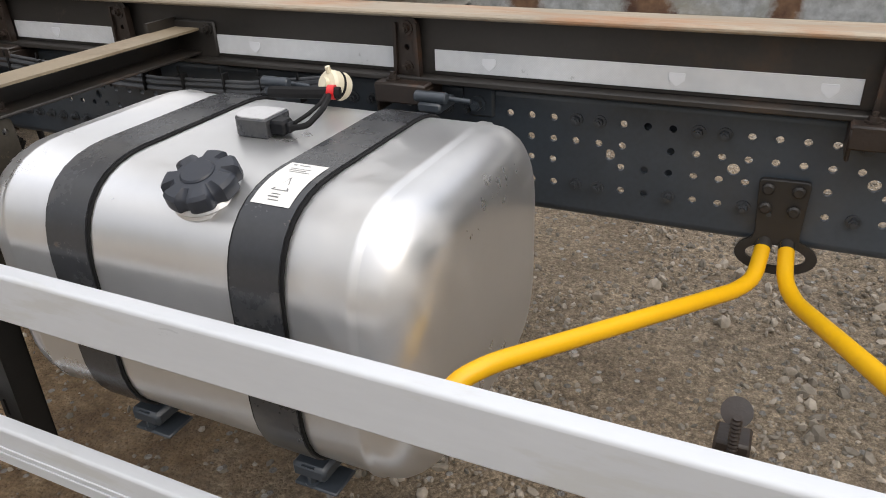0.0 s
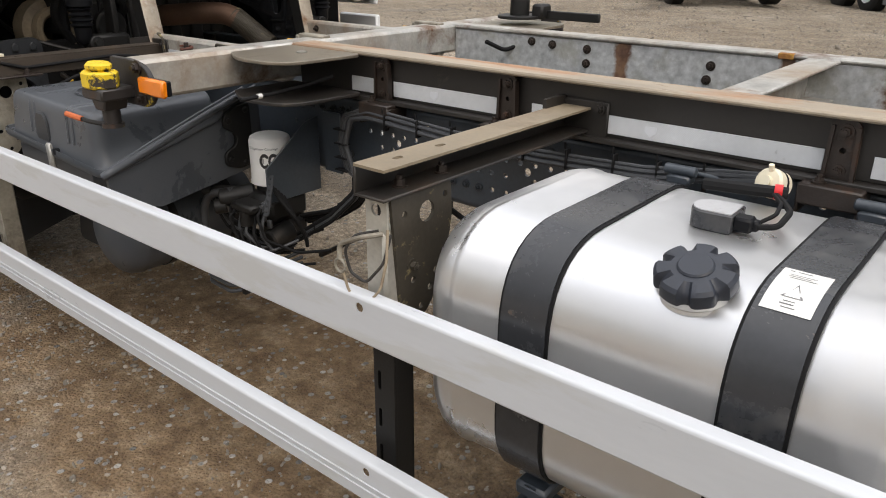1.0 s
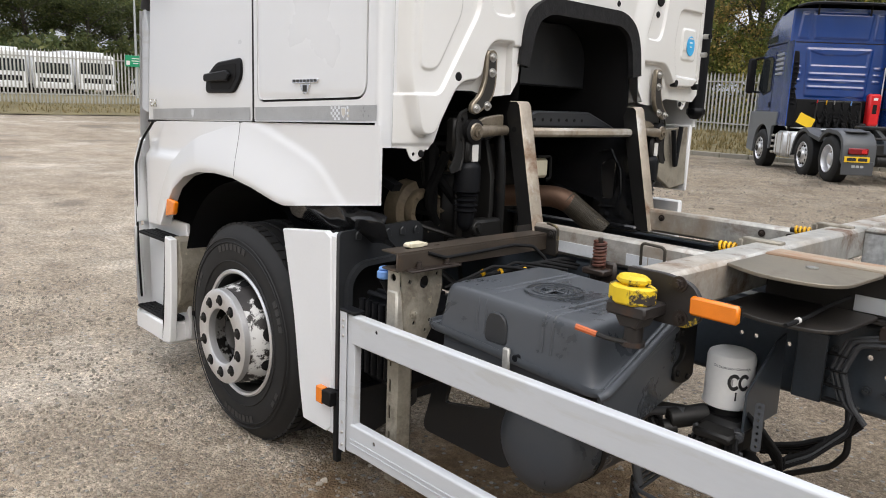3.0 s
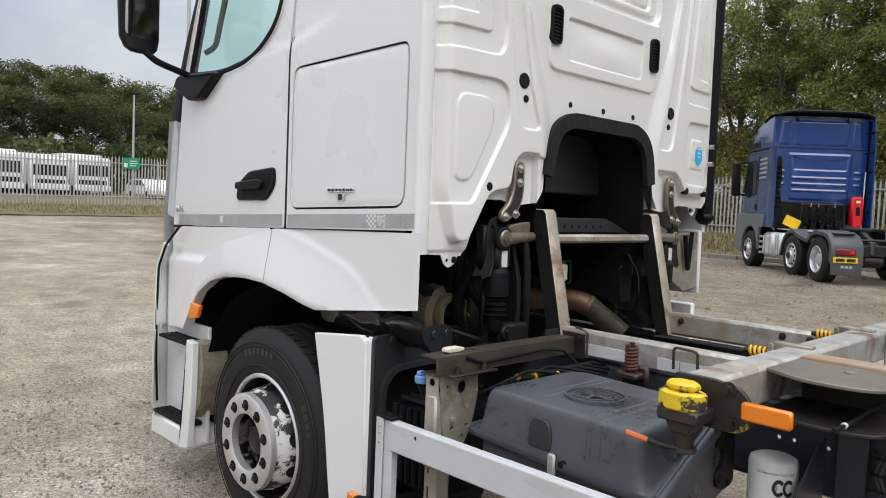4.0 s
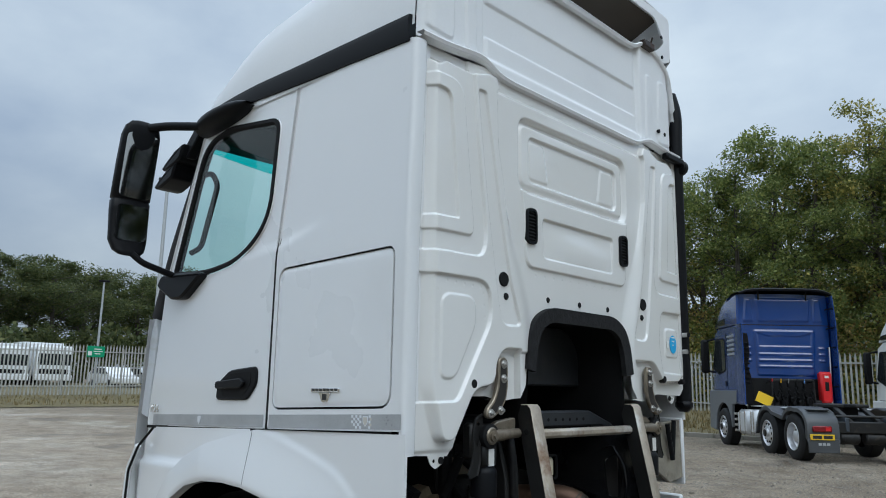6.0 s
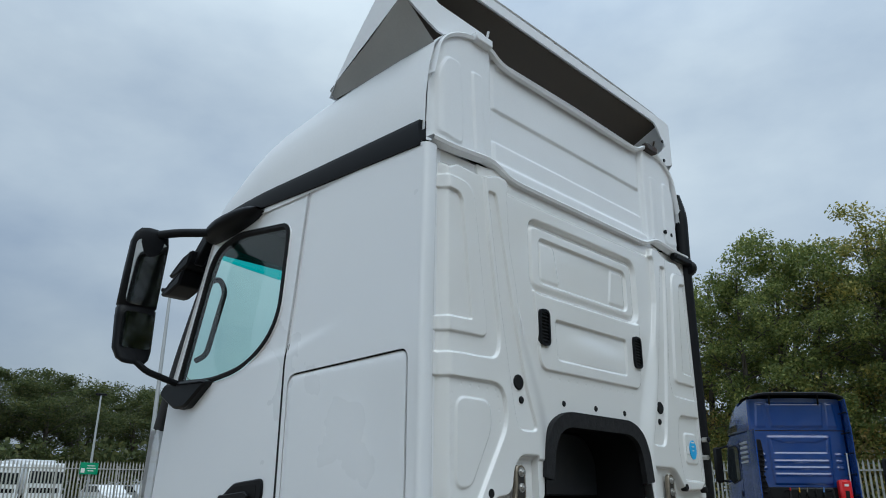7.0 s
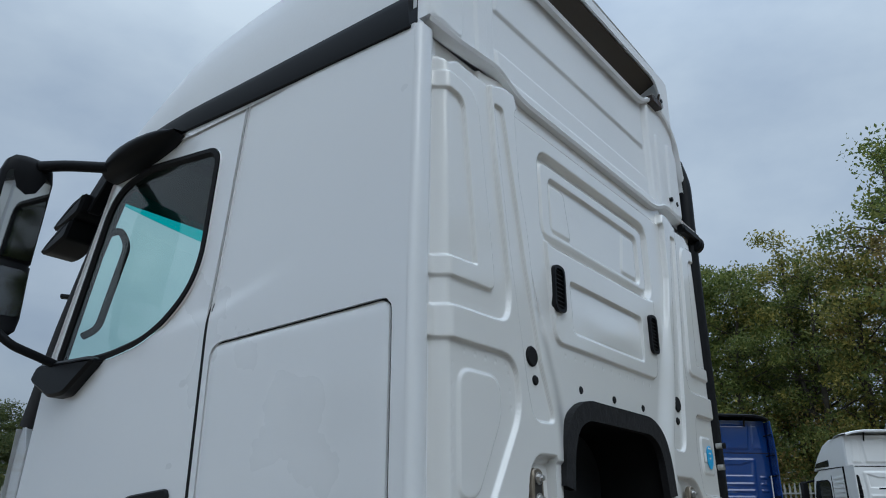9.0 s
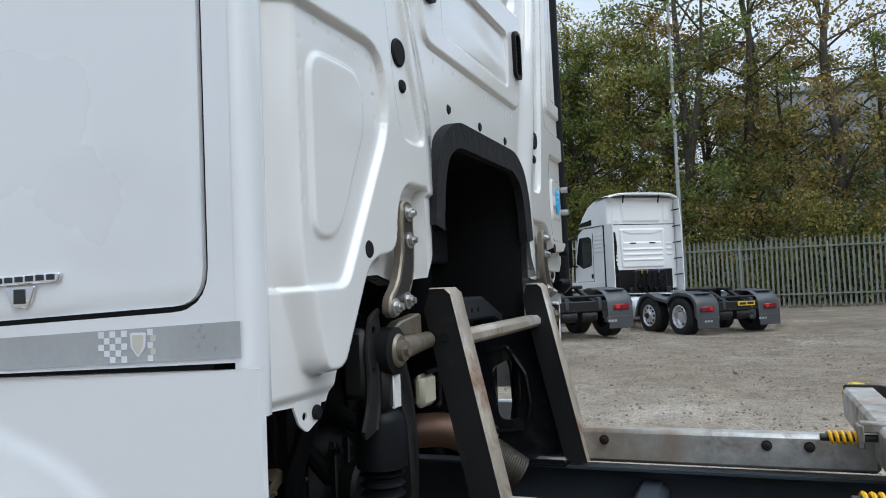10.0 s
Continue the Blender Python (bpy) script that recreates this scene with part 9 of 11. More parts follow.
cables()
part("orange_reflector", Mesh().cyl((-1.625, 1.5285, 0.815), (-1.625, 1.517, 0.815), 0.036, 32, b=0.003), M_ORANGE, truck, "round orange reflector on the chassis rail")
m = Mesh()
m.cyl((-1.66, 1.55, 0.62), (-1.40, 1.55, 0.62), 0.10, 24, b=0.02)
m.cyl((-1.40, 1.55, 0.62), (-1.36, 1.55, 0.62), 0.06, 18)
part("brake_cylinder", m, M_SOOT, truck, "sooty round reservoir beneath the rail")


def yellow_bars():
    m = Mesh()
    body = rounded([(-0.075, 0.860), (0.025, 0.862), (0.020, 0.735), (0.028, 0.715), (-0.078, 0.712), (-0.068, 0.735)], [0.012, 0.012, 0.01, 0.01, 0.01, 0.01], 4)
    ear = [(-0.02 + 0.082 * math.cos(2 * math.pi * k / 32), 0.690 + 0.044 * math.sin(2 * math.pi * k / 32)) for k in range(32)]
    slot = [(-0.02 + 0.060 * math.cos(2 * math.pi * k / 28), 0.690 + 0.026 * math.sin(2 * math.pi * k / 28)) for k in range(28)]
    m.plate(ear, [slot], "y", 1.514, 1.522)
    m.prism(body, "y", 1.5135, 1.5285, 0.002)
    b = part("bar_bracket", m, M_SUB, truck, "black bracket plate for the yellow support bars")
    for x, z in ((-0.055, 0.842), (0.003, 0.842), (-0.055, 0.800), (0.0, 0.798)):
        mm = Mesh()
        mm.cyl((x, 1.5135, z), (x, 1.5, z), 0.0125, 16, b=0.004)
        mm.cyl((x, 1.5002, z), (x, 1.499, z), 0.006, 6)
        part("bolt", mm, M_SUB, b)
    for pts in ([(-0.044, 1.53, 0.722), (-0.052, 1.43, 0.672), (-0.08, 1.375, 0.668), (-0.40, 0.83, 0.765), (-0.44, 0.77, 0.755), (-0.45, 0.73, 0.70)], [(-0.002, 1.53, 0.724), (0.006, 1.43, 0.676), (0.03, 1.36, 0.672), (0.22, 0.85, 0.80), (0.30, 0.72, 0.78)]):
        mm = Mesh()
        mm.tube(pts, 0.0165, 16)
        part("yellow_bar", mm, M_YELLOW, truck, "bright yellow bent steel support bar")
        mm = Mesh()
        a, c = Vector(pts[0]), Vector(pts[1])
        mm.tube([a + (c - a) * -0.2, a + (c - a) * 0.28], 0.0169, 14)
        part("chipped_collar", mm, M_SUB, b)


yellow_bars()
m = Mesh()
m.cyl((-0.035, 0.80, 0.70), (-0.035, 0.80, 0.80), 0.006, 14)
for k in range(14):
    m.spin([(0.006, 0.0), (0.0078, 0.003), (0.006, 0.006)], (-0.035, 0.80, 0.705 + 0.0066 * k), (0, 0, 1), 12)
g = part("threaded_stud", m, M_RUSTY, truck, "rusty threaded stud and cup on the guard mount")
m = Mesh()
m.spin([(0.0, 0.0), (0.020, 0.0), (0.021, 0.004), (0.0, 0.006)], (-0.037, 0.825, 0.790), (0.0, -0.7, 0.7), 24)
m.box(-0.060, -0.012, 0.80, 0.845, 0.70, 0.755, 0.004)
part("cup", m, M_RUSTY, g)


# ---- behind and below the cab ----
def cab_lift():
    for s in (1, -1):
        def Y(y):
            return y if s > 0 else 2 * C - y
        # leaning post
        m = Mesh()
        y0, y1 = (1.494, 1.564) if s > 0 else (2.368, 2.438)
        m.prism([(-3.730, 1.01), (-3.655, 1.01), (-3.785, 1.600), (-3.800, 1.612), (-3.838, 1.612), (-3.855, 1.565)], "y", min(y0, y1), min(y0, y1) + 0.006)
        m.prism([(-3.730, 1.01), (-3.655, 1.01), (-3.785, 1.600), (-3.800, 1.612), (-3.838, 1.612), (-3.855, 1.565)], "y", max(y0, y1) - 0.006, max(y0, y1))
        p = part("frame_post", m, M_SOOT, truck, "steel headboard post, dark sides and worn bare face")
        m = Mesh()
        a0, a1 = min(y0, y1) - 0.002, max(y0, y1) + 0.002
        prof = [(-3.655, 1.01), (-3.785, 1.600), (-3.800, 1.614), (-3.840, 1.614)]
        m.grid([[(x, a0, z), (x + 0.004, a0 + 0.006, z + 0.003), (x + 0.004, a1 - 0.006, z + 0.003), (x, a1, z)] for x, z in prof])
        part("post_face", m, M_POST, p, "bare worn face stained brown")
        part("post_hole", Mesh().cyl((-3.675 + 0.004, (a0 + a1) / 2, 1.09), (-3.667, (a0 + a1) / 2, 1.0915), 0.010, 14), M_BLACK, p)
        part("post_hole", Mesh().cyl((-3.805, a0 + (0.0 if s > 0 else a1 - a0), 1.50), (-3.805, a0 - 0.001 + (0.0 if s > 0 else a1 - a0 + 0.002), 1.50), 0.012, 14), M_BLACK, p)
        # hinge arm on the back wall
        m = Mesh()
        arm = rounded([(1.315, 1.815), (1.375, 1.815), (1.378, 1.69), (1.365, 1.63), (1.325, 1.585), (1.27, 1.555), (1.235, 1.565), (1.24, 1.60), (1.285, 1.635), (1.310, 1.70)], [0.03, 0.03, 0.02, 0.03, 0.03, 0.02, 0.02, 0.02, 0.03, 0.02], 5)
        arm = [(Y(a + 0.018), b) for a, b in arm]
        m.prism(arm, "x", XB + 0.012, XB + 0.034, 0.004)
        h = part("cab_hinge_arm", m, M_HINGE, truck, "dirty steel cab hinge arm bolted to the back wall")
        m = Mesh()
        m.prism(inset(arm, 0.012), "x", XB + 0.033, XB + 0.0345)
        part("hinge_web", m, M_SUB, h)
        for a, b in ((1.345, 1.785), (1.345, 1.725), (1.325, 1.592), (1.262, 1.580)):
            m = Mesh()
            bolt(m, (XB + 0.034, Y(a + 0.018), b), (1, 0, 0), 0.013, 0.010)
            part("bolt", m, M_STEEL, h)
        # pivot and link to the post
        m = Mesh()
        m.cyl((-3.875, Y(1.290), 1.488), (-3.822, Y(1.290), 1.488), 0.036, 28, b=0.005)
        m.cyl((-3.823, Y(1.290), 1.488), (-3.812, Y(1.290), 1.488), 0.022, 16)
        m.cyl((-3.813, Y(1.290), 1.488), (-3.802, Y(1.290), 1.488), 0.012, 6)
        pv = part("pivot_bush", m, M_HINGE, truck, "worn steel pivot with bush")
        m = Mesh()
        m.spin([(0.036, -0.045), (0.050, -0.035), (0.050, 0.006), (0.036, 0.012)], (-3.84, Y(1.290), 1.488), (1, 0, 0), 28)
        part("pivot_rubber", m, M_BLACK, pv)
        m = Mesh()
        m.tube([(-3.842, Y(1.31), 1.488), (-3.842, Y(1.40), 1.492), (-3.842, Y(1.48), 1.495)], 0.026, 14, 0.020)
        m.prism(rounded([(Y(1.30), 1.515), (Y(1.36), 1.545), (Y(1.48), 1.560), (Y(1.48), 1.505), (Y(1.37), 1.512)], 0.012, 4), "x", -3.885, -3.855, 0.004)
        part("pivot_link", m, M_HINGE, pv)
        # cab air spring with bellows
        m = Mesh()
        cx, cy = -3.885, Y(1.305)
        prof = [(0.0, 0.37), (0.038, 0.37), (0.042, 0.35), (0.042, 0.295), (0.052, 0.285), (0.056, 0.270), (0.055, 0.175)]
        zz = 0.175
        for k in range(4):
            prof += [(0.038, zz - 0.006), (0.049, zz - 0.014), (0.038, zz - 0.022)]
            zz -= 0.022
        prof += [(0.036, zz), (0.034, 0.04), (0.026, 0.02), (0.0, 0.0)]
        m.spin(prof, (cx, cy, 1.065), (0, 0, 1), 28)
        d = part("cab_air_spring", m, M_DARK, truck, "black cab air spring with bellows")
        part("spring_label", Mesh().box(cx + 0.035, cx + 0.043, cy - 0.018, cy + 0.018, 1.365, 1.435, 0.002), M_PAPER, d, "white paper label")
        m = Mesh()
        m.box(cx - 0.04, cx + 0.04, cy - 0.045, cy + 0.045, 1.36, 1.47, 0.012)
        part("spring_head", m, M_SOOT, d)
        m = Mesh()
        strap = [(1.262, 1.575), (1.222, 1.560), (1.205, 1.500), (1.212, 1.440), (1.205, 1.385), (1.180, 1.335), (1.186, 1.318), (1.235, 1.330), (1.252, 1.385), (1.250, 1.440), (1.246, 1.490), (1.268, 1.530)]
        m.plate(rounded([(Y(p), q) for p, q in strap], 0.012, 4), [(Y(1.236), 1.535, 0.009), (Y(1.230), 1.452, 0.008)], "x", cx + 0.020, cx + 0.026)
        m.tube([(cx + 0.024, Y(p), q) for p, q in strap[:6]], 0.006, 6)
        m.tube([(cx + 0.024, Y(p), q) for p, q in strap[7:]], 0.006, 6)
        m.box(cx - 0.035, cx + 0.022, min(Y(1.20), Y(1.25)), max(Y(1.20), Y(1.25)), 1.395, 1.54, 0.012)
        part("spring_bracket", m, M_SOOT, d)
        m = Mesh()
        m.box(cx - 0.05, cx + 0.030, cy + 0.02 * s, cy + 0.20 * s, 1.025, 1.115, 0.012)
        m.box(cx - 0.06, cx + 0.040, cy - 0.06, cy + 0.21 * s, 0.96, 1.035, 0.012)
        m.cyl((cx + 0.02, cy + 0.035 * s, 1.085), (cx + 0.045, cy + 0.035 * s, 1.085), 0.030, 18, b=0.004)
        m.cyl((cx + 0.045, cy + 0.035 * s, 1.085), (cx + 0.060, cy + 0.035 * s, 1.085), 0.016, 6)
        part("spring_mount", m, M_SOOT, d)
    m = Mesh()
    m.box(-3.842, -3.790, 1.560, 2.372, 1.468, 1.508, 0.012)
    part("headboard_rung", m, M_POST, truck, "worn bare-steel rung between the posts")
    # cab suspension beam
    m = Mesh()
    m.prism(rounded([(1.45, 1.47), (1.60, 1.515), (1.80, 1.580), (2.20, 1.582), (2.36, 1.530), (2.54, 1.47), (2.54, 1.44), (2.30, 1.505), (1.70, 1.505), (1.45, 1.44)], 0.02, 4), "x", -4.02, -3.94, 0.008)
    b = part("cab_crossbeam", m, M_BULK, truck, "sooty pressed cab suspension beam with holes")
    for k in range(7):
        part("beam_hole", Mesh().cyl((-3.94, 1.78 + 0.06 * k, 1.540), (-3.9385, 1.78 + 0.06 * k, 1.540), 0.008, 10), M_BLACK, b)
    # dark inner struts
    for s in (1, -1):
        yy = 1.46 if s > 0 else 2 * C - 1.46
        m = Mesh()
        m.prism([(-3.995, 1.45), (-3.925, 1.45), (-3.885, 1.30), (-3.880, 1.16), (-3.905, 0.98), (-3.985, 0.98), (-3.955, 1.18), (-3.960, 1.30)], "y", yy - 0.012, yy + 0.012, 0.004)
        part("suspension_strut", m, M_SOOT, b)
    # offside black plate with an oval opening
    m = Mesh()
    m.plate(rounded([(-4.60, 1.55), (-3.86, 1.50), (-3.78, 1.30), (-3.74, 1.02), (-3.99, 1.02), (-3.965, 1.12), (-4.16, 1.165), (-4.40, 1.215), (-4.80, 1.25), (-4.80, 1.55)], 0.03, 5), [rounded([(-3.99, 1.32), (-3.91, 1.36), (-3.87, 1.24), (-3.90, 1.14), (-3.97, 1.14)], 0.03, 5)], "y", 2.400, 2.412)
    m.box(-4.02, -3.72, 2.35, 2.45, 0.995, 1.03, 0.01)
    m.tube([(-3.86, 2.400, 1.50), (-3.80, 2.398, 1.36), (-3.775, 2.398, 1.22), (-3.75, 2.398, 1.03)], 0.011, 8)
    m.tube([(-4.00, 2.400, 1.38), (-3.93, 2.397, 1.40), (-3.862, 2.397, 1.30), (-3.850, 2.397, 1.20), (-3.872, 2.397, 1.105), (-3.98, 2.397, 1.10)], 0.007, 8)
    for x, z in ((-3.80, 1.12), (-3.84, 1.075), (-3.93, 1.06), (-3.815, 1.25), (-3.83, 1.40)):
        bolt(m, (x, 2.400, z), (0, -1, 0), 0.010, 0.008)
    m.cyl((-3.905, 2.46, 1.10), (-3.905, 2.46, 1.40), 0.030, 16)
    part("offside_support_plate", m, M_GLOSS, truck, "black pressed support plate with an oval opening")
    # engine, gearbox, exhaust
    m = Mesh()
    # plain boxes, enlarged so that the space around the engine stays dark
    m.box(-5.7, -4.75, 1.60, 2.39, 0.62, 1.42, 0.08)
    m.box(-4.95, -4.60, 1.55, 2.62, 0.75, 1.45, 0.05)
    m.box(-4.64, -4.50, 1.58, 1.84, 0.95, 1.38, 0.04)
    eb = part("engine_block", m, M_SOOT, truck, "sooty dark engine block, padded to fill the shade under the cab")
    for k in range(5):
        part("casting_rib", Mesh().box(-4.605, -4.575, 1.86 + 0.14 * k, 1.94 + 0.14 * k, 0.82, 1.40 - 0.05 * (k % 2), 0.012), M_SOOT, eb)
    m = Mesh()
    m.spin([(0.0, 0.0), (0.22, 0.0), (0.25, -0.03), (0.24, -0.10), (0.30, -0.18), (0.30, -0.34)], (-4.36, 1.60, 1.10), (1, 0, 0), 28)
    for k in range(9):
        a = 2 * math.pi * k / 9
        bolt(m, (-4.36, 1.60 + 0.19 * math.cos(a), 1.10 + 0.19 * math.sin(a)), (1, 0, 0), 0.016, 0.02)
    m.cyl((-4.37, 1.66, 1.10), (-4.29, 1.66, 1.10), 0.085, 20, b=0.015)
    m.tube([(-4.30, 1.60, 1.15), (-4.22, 1.56, 1.10), (-4.20, 1.58, 0.95)], 0.03)
    m.spin([(0.06, 0.0), (0.075, 0.015), (0.10, 0.015), (0.105, 0.0), (0.10, -0.03), (0.13, -0.05), (0.135, -0.12)], (-4.15, 1.31, 1.12), (1, 0.1, 0), 24)
    for k in range(8):
        a = 2 * math.pi * k / 8
        bolt(m, (-4.137, 1.31 + 0.088 * math.cos(a), 1.12 + 0.088 * math.sin(a)), (1, 0, 0), 0.008, 0.010)
    part("gearbox", m, M_GEAR, truck, "oily brown cast gearbox")
    m = Mesh()
    m.tube([(-4.70, 1.90, 1.10), (-4.40, 2.00, 1.125), (-4.21, 2.11, 1.145), (-4.09, 2.18, 1.145), (-4.02, 2.215, 1.115)], 0.056, 18)
    e = part("exhaust_pipe", m, M_EXH, truck, "heat-browned exhaust pipe")
    m = Mesh()
    a, c = Vector((-4.045, 2.205, 1.13)), Vector((-3.87, 2.29, 0.985))
    d = (c - a)
    m.spin([(0.056 + (0.0018 if k % 2 else 0.0), d.length * k / 56) for k in range(57)], a, d, 24)
    part("flexible_pipe", m, M_HANGER, e, "woven steel flexible pipe")
    gh = part("gear_selector_housing", Mesh().box(-4.30, -4.08, 1.40, 1.74, 0.93, 1.28, 0.05), M_SOOT, truck, "sooty ribbed gear selector housing")
    for y, z, q in ((1.52, 1.13, 0.075), (1.66, 1.02, 0.045)):
        part("cover_cap", Mesh().cyl((-4.085, y, z), (-4.035, y, z), q, 22, b=0.010), M_SOOT, gh)
    for k in range(5):
        part("casting_rib", Mesh().box(-4.085, -4.066, 1.42 + 0.065 * k, 1.43 + 0.065 * k, 0.95, 1.26, 0.003), M_SOOT, gh)
    for y, z in ((1.43, 1.24), (1.70, 1.24), (1.43, 0.98), (1.71, 1.12)):
        m = Mesh()
        bolt(m, (-4.08, y, z), (1, 0, 0), 0.014, 0.014)
        part("bolt", m, M_SOOT, gh)
    m = Mesh()
    m.tube([(-3.99, 1.60, 1.48), (-3.955, 1.585, 1.36), (-3.94, 1.575, 1.22), (-3.95, 1.585, 1.08), (-3.96, 1.59, 0.97)], 0.022, 10)
    m.tube([(-4.02, 1.63, 1.45), (-3.99, 1.615, 1.30), (-3.98, 1.61, 1.12)], 0.010, 8)
    part("stabiliser_link", m, M_SOOT, truck, "black bent stabiliser link")
    # brackets, pipes and hoses in the dark
    rng = random.Random(31)
    for k in range(14):
        m = Mesh()
        x, y, z = rng.uniform(-4.5, -4.0), rng.uniform(1.0, 1.55), rng.uniform(1.0, 1.4)
        m.tube([(x, y, z), (x + rng.uniform(-0.1, 0.15), y + rng.uniform(-0.1, 0.15), z - rng.uniform(0.05, 0.2)), (x + rng.uniform(-0.1, 0.1), y + rng.uniform(0.0, 0.3), z - rng.uniform(0.2, 0.4))], rng.choice((0.010, 0.014, 0.022)))
        part("engine_hose", m, M_BLACK if k % 3 else M_SOOT, truck)
    m = Mesh()
    m.prism([(-4.45, 1.39), (-4.42, 1.41), (-3.98, 1.27), (-4.0, 1.24)], "y", 0.99, 1.04, 0.004)
    for k in range(6):
        m.box(-4.38 + 0.06 * k, -4.355 + 0.06 * k, 0.975, 0.99, 1.365 - 0.019 * k, 1.385 - 0.019 * k, 0.002)
    part("cable_duct", m, M_DARK, truck, "black slotted cable duct")
    # black boxes added where only shade lies below the cab
    m = Mesh()
    m.box(-5.9, -4.1, 1.30, 1.36, 1.10, 1.42, 0.02)
    m.box(-5.9, -4.05, 1.36, 2.62, 1.46, 1.56, 0.02)
    m.box(-5.9, -5.85, 1.30, 2.62, 0.70, 1.5, 0.02)
    part("cab_shade_fill", m, M_BLACK, truck, "black boxes added to fill the shade under the cab")
    # arched shell with its inner wall, added for the shade on the far side
    m = Mesh()
    arc = [(WX + 0.64 * math.cos(k * math.pi / 14), WZ + 0.06 + 0.66 * math.sin(k * math.pi / 14)) for k in range(15)]
    m.grid([[(x, 2.66, z), (x, 3.14, z)] for x, z in arc])
    m.grid([[(x, 2.66, z), (x + (WX - x) * 0.03, 2.645, z - 0.01), (WX + (x - WX) * 0.25, 2.64, WZ + (z - WZ) * 0.25)] for x, z in arc])
    m.box(-4.30, -4.19, 2.68, 3.12, 0.92, 1.46, 0.03)
    part("offside_dark_shell", m, M_DARK, truck, "black arched shell added to keep the far side dark")
    # offside wing tail, seen from behind
    m = Mesh()
    m.prism([(2.76, 1.50), (3.12, 1.52), (3.14, 1.19), (2.98, 1.17), (2.80, 1.26)], "x", -3.94, -3.91, 0.004)
    w = part("offside_mudguard", m, M_BRACKET, truck, "mud-stained offside mudguard panel")
    part("mudguard_edge", Mesh().box(-4.6, -3.905, 3.135, 3.165, 1.15, 1.53, 0.006), M_WHITE_DULL, w)
    part("offside_tail_panel", Mesh().box(-4.30, -3.96, 3.20, 3.24, 0.30, 1.08, 0.01), M_WHITE_DULL, w)
    m = Mesh()
    m.tube([(-3.885, 2.92, 1.50), (-3.885, 2.97, 1.30)], 0.014)
    m.tube([(-3.885, 3.00, 1.52), (-3.885, 2.97, 1.30)], 0.014)
    part("guard_stay", m, M_DARK, w)
    # cream plate put in place of bright ground seen through an opening
    m = Mesh()
    m.box(-4.10, -4.06, 1.95, 2.06, 1.250, 1.350, 0.015)
    fm = part("pale_opening_plate", m, M_CREAMPL, truck, "small cream plate standing in for a pale opening, with a black edge")
    part("plate_edge", Mesh().tube([(-4.055, 1.96, 1.358), (-4.055, 2.062, 1.358), (-4.055, 2.068, 1.25), (-4.055, 2.04, 1.242)], 0.007, 6), M_BLACK, fm)


cab_lift()

# ---- the yard round the lorry ----
def palisade(name, p, q, material, label, lift=(0.0, 0.0)):
    """A steel palisade fence from p to q: pales, two rails and posts."""
    (x0, y0), (x1, y1) = p, q
    ln = math.hypot(x1 - x0, y1 - y0)
    ux, uy = (x1 - x0) / ln, (y1 - y0) / ln
    ang = math.atan2(uy, ux)

    def z_at(t):
        return rise(x0 + ux * t, y0 + uy * t) + lift[0] + (lift[1] - lift[0]) * t / ln
    f = thing(name, label, "fence", kind="structure")
    pale = Mesh()
    w = 0.036
    prof = [(-w, 0.0), (-w * 0.45, 0.012), (0.0, 0.002), (w * 0.45, 0.012), (w, 0.0)]
    rows = [[(a, b, z) for a, b in prof] for z in (0.05, 2.26)] + [[(a * 0.55, b, 2.34) for a, b in prof], [(a * 0.1, b * 0.3, 2.40) for a, b in prof]]
    pale.grid(rows)
    me = pale.make("pale", material)
    n = int(ln / 0.157)
    for k in range(n):
        t = 0.08 + k * 0.157
        ob = new("pale", me)
        ob.parent = f
        ob.matrix_basis = pose(x0 + ux * t, y0 + uy * t, z_at(t), 0, 0, math.degrees(ang)) @ Matrix.Rotation(radians(0.6 * math.sin(k * 12.9)), 4, "Y")
    for zz in (0.42, 2.02):
        m = Mesh()
        step = max(1, int(ln / 3))
        for k in range(step):
            a, b = ln * k / step, ln * (k + 1) / step
            m.add([(x0 + ux * t - uy * e, y0 + uy * t + ux * e, z_at(t) + zz + h) for t in (a, b) for e, h in ((-0.005, 0), (-0.045, 0), (-0.045, 0.05), (-0.005, 0.05))], [(0, 1, 5, 4), (1, 2, 6, 5), (2, 3, 7, 6), (3, 0, 4, 7)])
        part("rail", m, material, f)
    post = Mesh().box(-0.03, 0.03, -0.06, -0.005, -0.1, 2.2, 0.004).make("post", material)
    for k in range(int(ln / 2.75) + 1):
        t = min(ln, k * 2.75)
        ob = new("post", post)
        ob.parent = f
        ob.matrix_basis = pose(x0 + ux * t, y0 + uy * t, z_at(t), 0, 0, math.degrees(ang))
    return f


palisade("fence_left", (-38.6, 1.0), (-38.6, 27.4), M_FENCE, "galvanised steel palisade fence with pointed pales", (0.28, 0.55))
palisade("fence_back", (-30.5, 27.6), (-8.6, 27.6), M_FENCE, "pale grey steel palisade fence on a grass bank", (0.62, 0.35))
palisade("fence_right", (-8.6, 27.6), (9.0, 28.4), M_FENCEG, "weathered green-grey steel palisade fence before trees", (0.05, 0.0))


